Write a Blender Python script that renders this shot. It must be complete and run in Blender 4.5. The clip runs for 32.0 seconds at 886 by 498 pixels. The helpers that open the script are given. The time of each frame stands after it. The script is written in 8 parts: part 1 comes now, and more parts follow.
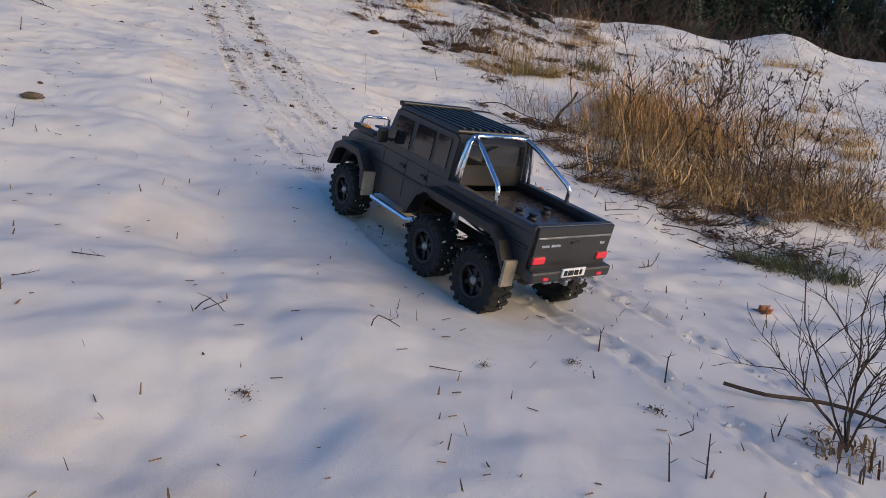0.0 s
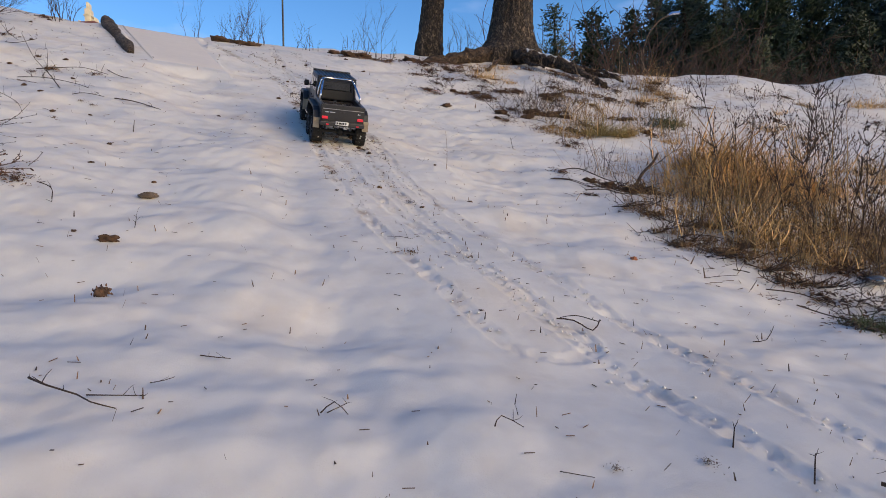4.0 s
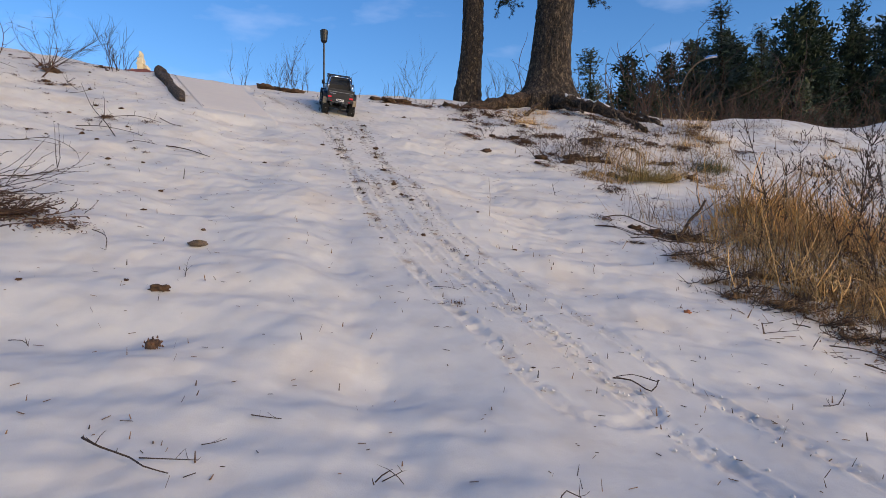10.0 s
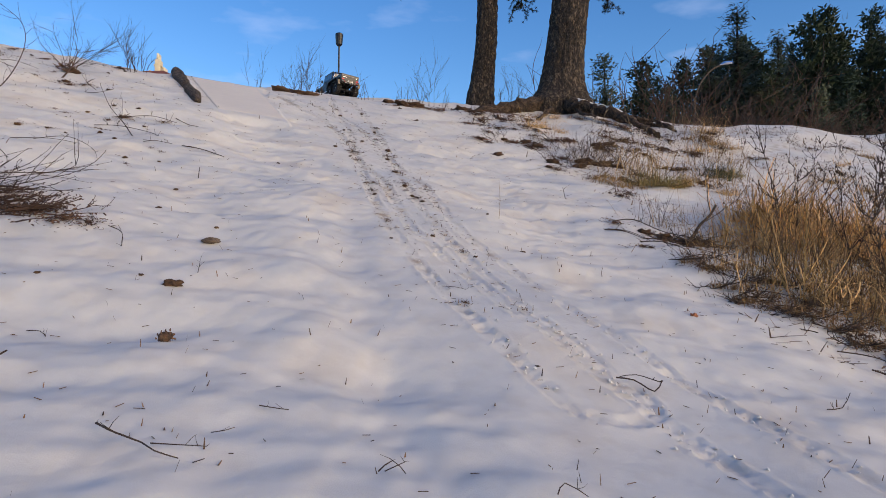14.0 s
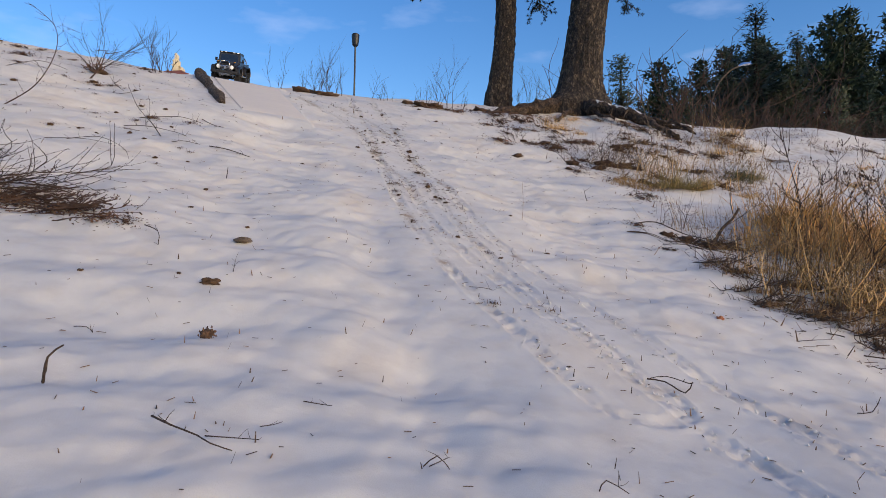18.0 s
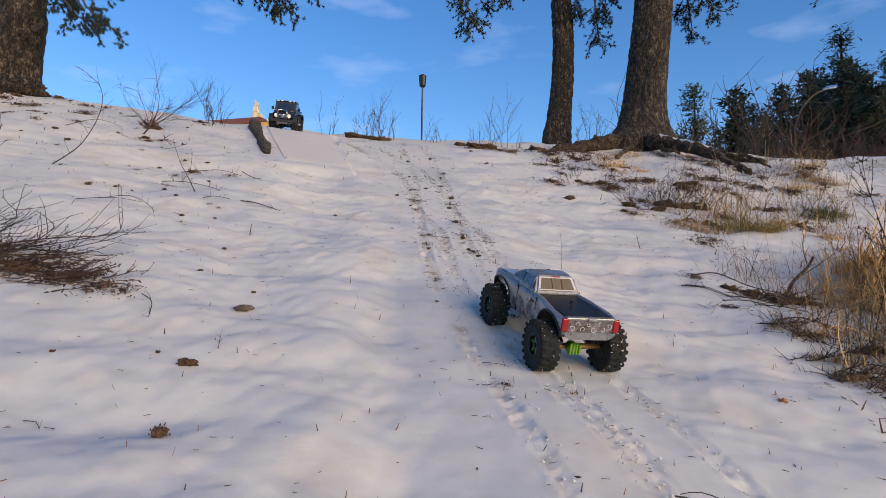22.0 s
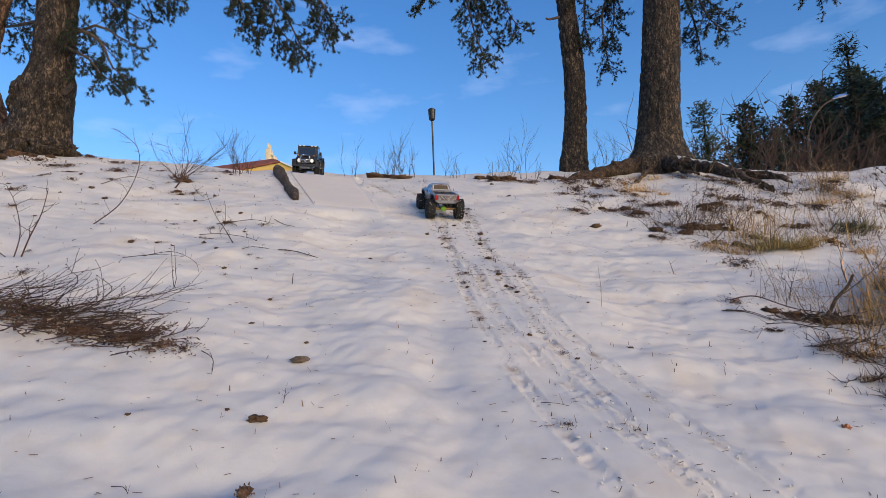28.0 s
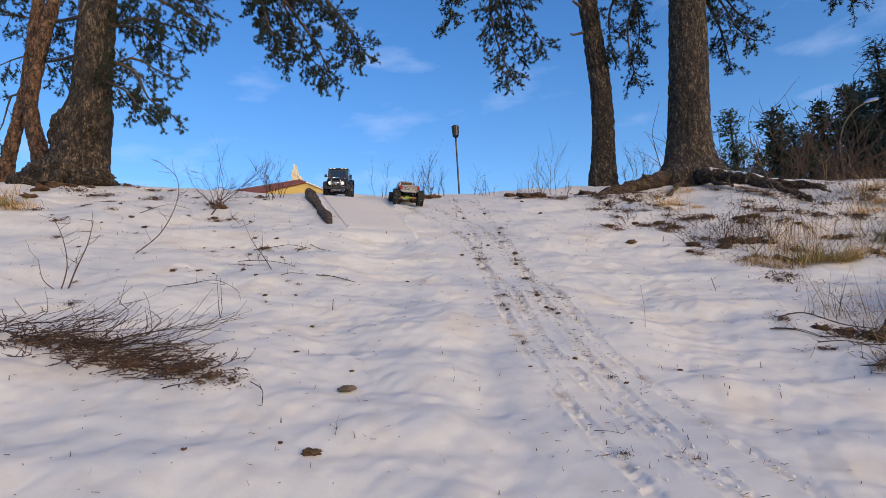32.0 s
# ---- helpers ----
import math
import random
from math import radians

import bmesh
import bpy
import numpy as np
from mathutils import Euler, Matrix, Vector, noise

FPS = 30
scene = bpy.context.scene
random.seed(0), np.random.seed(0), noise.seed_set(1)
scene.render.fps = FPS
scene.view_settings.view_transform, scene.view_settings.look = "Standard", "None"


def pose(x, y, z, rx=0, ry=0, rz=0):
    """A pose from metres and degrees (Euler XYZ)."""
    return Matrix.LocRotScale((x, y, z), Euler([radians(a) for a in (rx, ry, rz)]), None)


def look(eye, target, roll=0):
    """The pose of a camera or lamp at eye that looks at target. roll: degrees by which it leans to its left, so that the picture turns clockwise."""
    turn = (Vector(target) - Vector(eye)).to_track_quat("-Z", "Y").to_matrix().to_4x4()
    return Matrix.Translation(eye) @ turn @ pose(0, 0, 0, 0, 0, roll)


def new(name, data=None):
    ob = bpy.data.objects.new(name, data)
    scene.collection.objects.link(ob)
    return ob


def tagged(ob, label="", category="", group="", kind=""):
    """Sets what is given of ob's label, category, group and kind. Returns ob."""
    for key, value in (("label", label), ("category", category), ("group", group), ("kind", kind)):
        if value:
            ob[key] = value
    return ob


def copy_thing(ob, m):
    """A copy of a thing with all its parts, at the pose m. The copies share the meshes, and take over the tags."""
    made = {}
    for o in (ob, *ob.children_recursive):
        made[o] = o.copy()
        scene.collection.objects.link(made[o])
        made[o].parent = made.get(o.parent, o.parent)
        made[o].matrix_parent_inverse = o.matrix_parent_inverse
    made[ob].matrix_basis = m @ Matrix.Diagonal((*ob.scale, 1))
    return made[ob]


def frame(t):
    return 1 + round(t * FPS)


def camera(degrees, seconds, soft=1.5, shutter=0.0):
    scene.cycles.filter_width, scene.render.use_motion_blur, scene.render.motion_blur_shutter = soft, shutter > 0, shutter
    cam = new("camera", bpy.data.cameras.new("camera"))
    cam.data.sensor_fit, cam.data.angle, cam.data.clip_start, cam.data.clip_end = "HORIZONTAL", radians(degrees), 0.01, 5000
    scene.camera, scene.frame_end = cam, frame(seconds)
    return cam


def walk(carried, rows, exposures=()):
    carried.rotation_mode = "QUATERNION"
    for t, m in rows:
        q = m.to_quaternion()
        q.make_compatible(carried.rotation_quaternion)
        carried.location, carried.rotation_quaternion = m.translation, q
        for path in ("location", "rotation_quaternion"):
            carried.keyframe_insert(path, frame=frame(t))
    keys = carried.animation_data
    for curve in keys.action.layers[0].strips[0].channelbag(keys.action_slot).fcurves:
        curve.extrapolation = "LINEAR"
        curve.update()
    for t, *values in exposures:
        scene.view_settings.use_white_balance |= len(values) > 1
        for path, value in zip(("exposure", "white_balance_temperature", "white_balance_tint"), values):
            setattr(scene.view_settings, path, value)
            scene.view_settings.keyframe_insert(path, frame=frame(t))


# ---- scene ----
cam = camera(70.27, 32.0, soft=0.8)
# seconds, eye, heading, tilt, lean
PATH = [
    (0.0, (0.0740, -0.0386, 0.5325), 19.697, -7.621, 2.410),
    (0.5, (0.0681, -0.0385, 0.5353), 17.896, -6.670, 1.637),
    (1.0, (0.0592, -0.0166, 0.5510), 16.707, -5.751, 0.833),
    (1.5, (0.0335, -0.0088, 0.5645), 15.661, -4.959, 0.167),
    (2.0, (0.0268, -0.0108, 0.5803), 14.895, -4.227, -0.395),
    (2.5, (0.0327, -0.0143, 0.5729), 14.622, -3.867, -0.469),
    (3.0, (0.0246, -0.0162, 0.5800), 14.260, -3.589, -0.434),
    (3.5, (0.0154, -0.0171, 0.5833), 13.745, -3.072, -0.447),
    (5.5, (-0.0031, 0.0035, 0.6100), 12.157, -1.058, -0.334),
    (6.0, (0.0000, 0.0000, 0.6000), 12.000, -0.900, -0.000),
    (6.5, (0.0053, 0.0116, 0.6128), 11.777, -0.533, 0.212),
    (7.0, (-0.0130, 0.0226, 0.6321), 11.463, 0.002, 0.116),
    (7.5, (-0.0140, 0.0277, 0.6454), 11.244, 0.506, -0.022),
    (8.0, (-0.0110, 0.0217, 0.6433), 11.065, 0.729, 0.007),
    (8.5, (-0.0355, 0.0061, 0.6221), 10.772, 0.828, -0.041),
    (9.0, (-0.0233, 0.0195, 0.6257), 10.589, 0.992, -0.126),
    (9.5, (-0.0210, 0.0196, 0.6153), 10.392, 1.085, -0.005),
    (10.0, (-0.0238, 0.0219, 0.6189), 10.195, 1.238, 0.002),
    (10.5, (-0.0238, 0.0185, 0.6223), 10.049, 1.335, 0.027),
    (11.0, (-0.0198, 0.0103, 0.6206), 9.929, 1.378, 0.090),
    (11.5, (-0.0200, 0.0080, 0.6209), 9.732, 1.420, 0.248),
    (12.0, (-0.0201, 0.0101, 0.6195), 9.539, 1.464, 0.393),
    (12.5, (-0.0240, 0.0122, 0.6181), 9.389, 1.531, 0.526),
    (13.0, (-0.0223, 0.0081, 0.6169), 9.234, 1.552, 0.606),
    (13.5, (-0.0166, 0.0016, 0.6099), 9.168, 1.581, 0.715),
    (15.5, (-0.0284, -0.0053, 0.6055), 8.831, 1.542, 0.723),
    (16.0, (-0.0562, -0.0096, 0.6086), 8.619, 1.562, 0.620),
    (16.5, (-0.0563, -0.0246, 0.6003), 8.430, 1.573, 0.808),
    (17.0, (-0.0602, -0.0210, 0.6097), 8.225, 1.599, 1.020),
    (17.5, (-0.0657, -0.0227, 0.6057), 8.037, 1.606, 1.233),
    (18.0, (-0.0678, -0.0223, 0.6086), 7.932, 1.580, 1.287),
    (18.5, (-0.0697, -0.0142, 0.6246), 7.780, 1.682, 1.279),
    (19.0, (-0.0638, -0.0184, 0.6215), 7.673, 1.751, 1.494),
    (19.5, (-0.0412, -0.0165, 0.6131), 7.590, 1.849, 1.958),
    (20.0, (-0.0373, 0.0321, 0.6498), 6.661, 2.017, 2.538),
    (20.5, (-0.0459, 0.0553, 0.6332), 4.561, 2.129, 3.543),
    (21.0, (0.0221, 0.1099, 0.6503), 2.301, 2.657, 4.490),
    (21.5, (0.1043, 0.1810, 0.7768), 1.115, 3.735, 4.060),
    (22.0, (0.1334, 0.1538, 0.7150), 1.198, 4.594, 0.965),
    (22.5, (0.1315, 0.1240, 0.6677), 0.800, 4.790, -1.629),
    (23.0, (0.1452, 0.0962, 0.6462), 0.472, 4.906, -2.521),
    (23.5, (0.1270, 0.0858, 0.6810), 0.587, 5.091, -2.058),
    (24.0, (0.1256, 0.0768, 0.6877), 0.723, 5.191, -1.392),
    (24.5, (0.1195, 0.0878, 0.6938), 0.719, 5.394, -1.203),
    (25.0, (0.1127, 0.0860, 0.6939), 0.678, 5.547, -1.478),
    (25.5, (0.0802, 0.0762, 0.6962), 0.568, 5.729, -1.876),
    (27.5, (0.0536, 0.1085, 0.7625), 0.157, 7.123, -2.008),
    (28.0, (0.0325, 0.1095, 0.7550), -0.135, 7.297, -2.082),
    (28.5, (0.0372, 0.1172, 0.7547), -0.269, 7.503, -2.135),
    (29.0, (0.0329, 0.1187, 0.7528), -0.480, 7.650, -2.209),
    (29.5, (0.0170, 0.1184, 0.7584), -0.750, 7.824, -2.314),
    (30.0, (0.0038, 0.1162, 0.7822), -1.225, 8.050, -2.447),
    (30.5, (-0.0175, 0.1113, 0.7866), -1.775, 8.184, -2.542),
    (31.0, (-0.0264, 0.1106, 0.7908), -2.063, 8.436, -2.798),
    (31.5, (-0.0251, 0.1132, 0.8019), -2.195, 8.682, -3.022),
    (32.0, (-0.0262, 0.1095, 0.7922), -2.365, 8.800, -3.117),
]


def heading_pose(eye, heading, tilt, lean):
    """A camera pose from the compass heading, the tilt upwards and the lean to the left, in degrees."""
    return (
        Matrix.Translation(eye) @ Matrix.Rotation(radians(-heading), 4, "Z")
        @ Matrix.Rotation(radians(90 + tilt), 4, "X") @ Matrix.Rotation(radians(lean), 4, "Z"))


walk(cam, [(t, heading_pose(e, h, a, b)) for t, e, h, a, b in PATH], [(0, -0.09), (2, -0.11), (18, -0.10), (24, -0.08), (29, -0.03), (32, -0.02)])

# ---- light ----
SUN_HEADING = 138.0      # degrees clockwise from +Y, where the sun stands
SUN_HEIGHT = 16.0

world = bpy.data.worlds.new("sky")
scene.world = world
world.use_nodes = True
wn, wl = world.node_tree.nodes, world.node_tree.links
sky = wn.new("ShaderNodeTexSky")
sky.sky_type = "NISHITA"
sky.sun_disc = False
sky.sun_elevation, sky.sun_rotation = radians(SUN_HEIGHT), radians(SUN_HEADING)
sky.air_density, sky.dust_density, sky.ozone_density = 1.0, 0.4, 2.5
deep = wn.new("ShaderNodeHueSaturation")
deep.inputs["Saturation"].default_value = 1.28
deep.inputs["Hue"].default_value = 0.511
wl.new(sky.outputs[0], deep.inputs["Color"])
# faint wisps of high cloud
tcw = wn.new("ShaderNodeTexCoord")
mpw = wn.new("ShaderNodeMapping")
mpw.inputs["Scale"].default_value = (2.2, 2.2, 7.0)
wisp = wn.new("ShaderNodeTexNoise")
wisp.inputs["Scale"].default_value, wisp.inputs["Detail"].default_value = 2.6, 5
fade = wn.new("ShaderNodeMapRange")
fade.inputs[1].default_value, fade.inputs[2].default_value, fade.inputs[3].default_value, fade.inputs[4].default_value = 0.56, 0.82, 0.0, 0.45
veil = wn.new("ShaderNodeMixRGB")
veil.inputs[2].default_value = (3.4, 4.0, 5.6, 1)
wl.new(tcw.outputs["Generated"], mpw.inputs[0])
wl.new(mpw.outputs[0], wisp.inputs["Vector"])
wl.new(wisp.outputs[0], fade.inputs[0])
wl.new(fade.outputs[0], veil.inputs[0])
wl.new(deep.outputs[0], veil.inputs[1])
wl.new(veil.outputs[0], wn["Background"].inputs[0])
wn["Background"].inputs[1].default_value = 0.218

sun = new("sun", bpy.data.lights.new("sun", "SUN"))
sun.data.energy, sun.data.angle, sun.data.color = 3.05, radians(48.0), (1.0, 0.688, 0.375)
_s = Vector((math.sin(radians(SUN_HEADING)) * math.cos(radians(SUN_HEIGHT)),
             math.cos(radians(SUN_HEADING)) * math.cos(radians(SUN_HEIGHT)), math.sin(radians(SUN_HEIGHT))))
sun.matrix_world = look(_s * 50, (0, 0, 0))

# ---- tools ----
def tree_of(name):
    m = bpy.data.materials.new(name)
    m.use_nodes = True
    return m, m.node_tree.nodes, m.node_tree.links, m.node_tree.nodes["Principled BSDF"]


def ramp_node(n, stops):
    r = n.new("ShaderNodeValToRGB")
    els = r.color_ramp.elements
    while len(els) < len(stops):
        els.new(0.5)
    for e, (p, c) in zip(els, stops):
        e.position = p
        e.color = (*c, 1) if len(c) == 3 else c
    return r


def material(name, dark, light, scale=20.0, rough=0.8, metal=0.0, bump=0.3, fine=6.0, spread=0.0, coat=0.0, dist=0.01, stretch=(1, 1, 1)):
    """A surface of two colours mixed by noise at two scales, with relief; spread varies it from piece to piece."""
    m, n, l, b = tree_of(name)
    tc = n.new("ShaderNodeTexCoord")
    mp = n.new("ShaderNodeMapping")
    mp.inputs["Scale"].default_value = stretch
    l.new(tc.outputs["Object"], mp.inputs[0])
    a = n.new("ShaderNodeTexNoise")
    a.inputs["Scale"].default_value, a.inputs["Detail"].default_value = scale, 6
    f = n.new("ShaderNodeTexNoise")
    f.inputs["Scale"].default_value, f.inputs["Detail"].default_value = scale * fine, 4
    l.new(mp.outputs[0], a.inputs["Vector"])
    l.new(mp.outputs[0], f.inputs["Vector"])
    mx = n.new("ShaderNodeMix")
    mx.data_type = "FLOAT"
    mx.inputs[0].default_value = 0.4
    l.new(a.outputs[0], mx.inputs[2])
    l.new(f.outputs[0], mx.inputs[3])
    r = ramp_node(n, [(0.36, dark), (0.64, light)])
    l.new(mx.outputs[0], r.inputs[0])
    col = r.outputs[0]
    if spread:
        oi = n.new("ShaderNodeNewGeometry")
        hs = n.new("ShaderNodeHueSaturation")
        mr = n.new("ShaderNodeMapRange")
        mr.inputs[3].default_value, mr.inputs[4].default_value = 1 - spread, 1 + spread
        l.new(oi.outputs["Random Per Island"], mr.inputs[0])
        l.new(mr.outputs[0], hs.inputs["Value"])
        l.new(col, hs.inputs["Color"])
        col = hs.outputs[0]
    l.new(col, b.inputs["Base Color"])
    b.inputs["Metallic"].default_value = metal
    b.inputs["Coat Weight"].default_value = coat
    rr = n.new("ShaderNodeMapRange")
    rr.inputs[3].default_value, rr.inputs[4].default_value = max(0.02, rough - 0.12), min(1, rough + 0.1)
    l.new(mx.outputs[0], rr.inputs[0])
    l.new(rr.outputs[0], b.inputs["Roughness"])
    if bump:
        bp = n.new("ShaderNodeBump")
        bp.inputs["Strength"].default_value, bp.inputs["Distance"].default_value = bump, dist
        l.new(mx.outputs[0], bp.inputs["Height"])
        l.new(bp.outputs[0], b.inputs["Normal"])
    return m


def mesh_of(name, bm, mat=None, smooth=True):
    me = bpy.data.meshes.new(name)
    bm.to_mesh(me)
    bm.free()
    if mat:
        me.materials.append(mat)
    if smooth:
        me.polygons.foreach_set("use_smooth", [True] * len(me.polygons))
    return me


def part(name, bm, mat, parent, label="", smooth=False):
    ob = new(name, mesh_of(name, bm, mat, smooth))
    ob.parent = parent
    if label:
        tagged(ob, label)
    return ob


def thing(name, m, label, category, group="", kind=""):
    """An empty at the thing's base, to carry its parts."""
    ob = new(name)
    ob.empty_display_size = 0.05
    ob.matrix_world = m
    return tagged(ob, label, category, group, kind)


def box(bm, lo, hi, bevel=0.0, m=None):
    """A box from corner to corner, with rounded edges, added to bm."""
    c = [(a + b) / 2 for a, b in zip(lo, hi)]
    s = [abs(b - a) for a, b in zip(lo, hi)]
    t = bmesh.new()
    bmesh.ops.create_cube(t, size=1, matrix=Matrix.Translation(c) @ Matrix.Diagonal((*s, 1)))
    if bevel:
        bmesh.ops.bevel(t, geom=t.edges[:], offset=min(bevel, min(s) * 0.45), segments=2, affect="EDGES", profile=0.5)
    join(bm, t, m)


def join(bm, t, m=None):
    vs = {v: bm.verts.new(m @ v.co if m else v.co) for v in t.verts}
    for f in t.faces:
        try:
            bm.faces.new([vs[v] for v in f.verts])
        except ValueError:
            pass
    t.free()


def rings(bm, loops, cap=True):
    """A skin over loops of points that have the same count."""
    made = [[bm.verts.new(p) for p in lp] for lp in loops]
    n = len(made[0])
    for a, b in zip(made, made[1:]):
        for i in range(n):
            bm.faces.new((a[i], a[(i + 1) % n], b[(i + 1) % n], b[i]))
    if cap:
        bm.faces.new(made[0][::-1])
        bm.faces.new(made[-1])
    return made


def tube(bm, pts, radii, sides=6, cap=True):
    """A tube along points, with a radius at each."""
    pts = [Vector(p) for p in pts]
    if not hasattr(radii, "__len__"):
        radii = [radii] * len(pts)
    loops, side = [], None
    for i, p in enumerate(pts):
        d = (pts[min(i + 1, len(pts) - 1)] - pts[max(i - 1, 0)]).normalized()
        if side is None:
            side = d.orthogonal().normalized()
        side = (side - d * side.dot(d)).normalized()
        up = d.cross(side)
        loops.append([p + (side * math.cos(k * 2 * math.pi / sides) + up * math.sin(k * 2 * math.pi / sides)) * radii[i] for k in range(sides)])
    rings(bm, loops, cap)


def lathe(bm, prof, sides=24, m=None, axis="Y", ring=False):
    """A turned form: profile rows of (radius, along the axis); a ring closes on itself."""
    t = bmesh.new()
    loops = []
    for r, a in prof:
        lp = []
        for k in range(sides):
            c, s = math.cos(k * 2 * math.pi / sides) * r, math.sin(k * 2 * math.pi / sides) * r
            lp.append((c, a, s) if axis == "Y" else (c, s, a) if axis == "Z" else (a, c, s))
        loops.append(lp)
    if ring:
        loops.append(loops[0])
    rings(t, loops, not ring)
    if ring:
        bmesh.ops.remove_doubles(t, verts=t.verts[:], dist=1e-6)
    join(bm, t, m)


def plate(bm, outline, lo, hi, m=None, axis="Y"):
    """A flat plate: an outline in two coordinates, from lo to hi along the third axis."""
    t = bmesh.new()
    def at(p, a):
        return (p[0], a, p[1]) if axis == "Y" else (a, p[0], p[1]) if axis == "X" else (p[0], p[1], a)
    rings(t, [[at(p, lo) for p in outline], [at(p, hi) for p in outline]])
    bmesh.ops.recalc_face_normals(t, faces=t.faces[:])
    join(bm, t, m)

# ---- ground ----
# the slope's height along y, and how it tilts and curves across, at stations
STATION = [-3, 0, 0.8, 1.4, 2.0, 2.8, 3.6, 4.4, 5.4, 6.6, 7.6, 9.5, 14]
HEIGHT = [-0.515, 0.121, 0.291, 0.415, 0.613, 0.898, 1.204, 1.523, 1.94, 2.365, 2.609, 2.624, 2.5]
TILT = [0.042, -0.035, -0.06, -0.082, -0.1, -0.105, -0.119, -0.131, -0.112, -0.063, -0.029, -0.001, 0.004]
CURVE = [-0.005, -0.007, -0.006, -0.005, -0.003, 0.003, 0.009, 0.014, 0.016, 0.014, 0.011, 0.006, -0.002]


def along(y, v):
    k, v = np.array(STATION, float), np.array(v, float)
    y = np.clip(y, k[0], k[-1] - 1e-9)
    h = np.diff(k)
    d = np.diff(v) / h
    m = np.concatenate([[d[0]], (d[:-1] * h[1:] + d[1:] * h[:-1]) / (h[1:] + h[:-1]), [d[-1]]])
    i = np.clip(np.searchsorted(k, y, side="right") - 1, 0, len(k) - 2)
    t = (y - k[i]) / h[i]
    return ((2 * t**3 - 3 * t * t + 1) * v[i] + (t**3 - 2 * t * t + t) * h[i] * m[i]
            + (-2 * t**3 + 3 * t * t) * v[i + 1] + (t**3 - t * t) * h[i] * m[i + 1])


def slope(x, y):
    u = 4 * np.tanh(np.asarray(x, float) / 4)
    return along(y, HEIGHT) + along(y, TILT) * u + along(y, CURVE) * u * u


def smooth01(t):
    t = np.clip(t, 0, 1)
    return t * t * (3 - 2 * t)


def hummocks(x, y):
    """Far from the slope the ground lies level; a snow heap stands to the right."""
    return (0.20 * np.exp(-((x - 6.6) / 0.50) ** 2 - ((y - 6.0) / 0.5) ** 2) + 0.10 * np.exp(-((x - 4.9) / 0.5) ** 2 - ((y - 6.2) / 0.4) ** 2)
            - 0.055 * np.exp(-((x + 1.6) / 0.9) ** 2 - ((y - 6.25) / 0.7) ** 2) + 0.08 * np.exp(-((x - 3.5) / 0.35) ** 2 - ((y - 5.6) / 0.35) ** 2) + 0.027 * np.exp(-((x - 0.42) / 0.20) ** 2 - ((y - 1.5) / 0.22) ** 2) - 0.014 * np.exp(-((x - 0.62) / 0.20) ** 2 - ((y - 1.0) / 0.17) ** 2) + 0.06 * np.exp(-((x - 2.4) / 0.35) ** 2 - ((y - 3.2) / 0.4) ** 2))


def swell(x, y):
    """Soft wind-laid waves of the snow."""
    out = np.zeros(np.shape(x))
    rng = np.random.RandomState(4)
    for wave, high in ((1.3, 0.010), (0.8, 0.0080), (0.5, 0.0070), (0.33, 0.0046), (0.21, 0.0030), (0.13, 0.0017), (0.07, 0.0009)):
        for _ in range(5):
            a, p = rng.uniform(0, math.pi), rng.uniform(0, 7)
            q = wave * rng.uniform(0.8, 1.25)
            out = out + high * 0.5 * np.sin((x * math.cos(a) + y * math.sin(a)) * 2 * math.pi / q + p + 1.3 * np.sin(x * 1.1 / wave + p) + 1.1 * np.sin(y * 0.9 / wave + 2 * p))
    return out


def lumps(x, y, size, seed):
    """Values about -1 to 1 that change over the given size."""
    rng = np.random.RandomState(seed)
    out = np.zeros(np.shape(x))
    for k in range(9):
        a, q = rng.uniform(0, 2 * math.pi), 2 * math.pi / (size * rng.uniform(0.6, 1.8))
        out = out + np.sin((x * math.cos(a) + y * math.sin(a)) * q + rng.uniform(0, 7) + 2 * np.sin((y * math.cos(a) - x * math.sin(a)) * q * 0.4))
    return out / 4.5


# the ways of the two trucks: seconds, place of the middle of the wheelbase, heading
SIX_WAY = [
    (0, 0.522, 1.252, -18.9),
    (0.5, 0.448, 1.570, -17.0),
    (1, 0.378, 1.895, -15.6),
    (1.5, 0.325, 2.180, -13.6),
    (2, 0.276, 2.441, -11.7),
    (2.5, 0.247, 2.680, -9.5),
    (3, 0.222, 2.915, -7.2),
    (3.5, 0.205, 3.100, -5.8),
    (4.5, 0.178, 3.500, -4.0),
    (5.5, 0.155, 3.890, -2.6),
    (6, 0.146, 4.080, -2.0),
    (7, 0.126, 4.490, -1.0),
    (8, 0.092, 4.690, -2.0),
    (9, 0.048, 5.050, -3.0),
    (10, 0.018, 5.280, -3.0),
    (11, -0.032, 5.600, -3.0),
    (12, -0.030, 5.980, 0.0),
    (13, -0.052, 6.170, 2.0),
    (13.5, -0.072, 6.340, -3.0),
    (14, -0.120, 6.950, -25.0),
    (14.5, -0.360, 7.550, -70.0),
    (15, -0.800, 7.750, -110.0),
    (15.5, -1.080, 7.520, -148.0),
    (16, -1.240, 7.120, -160.0),
    (16.5, -1.310, 6.680, -161.0),
    (17, -1.320, 6.360, -160.0),
    (17.5, -1.310, 6.290, -168.0),
    (18, -1.300, 6.250, -180.0),
    (18.5, -1.290, 6.230, -183.0),
    (19, -1.290, 6.220, -184.0),
    (20, -1.290, 6.220, -185.0),
    (32, -1.290, 6.220, -186.0),
]
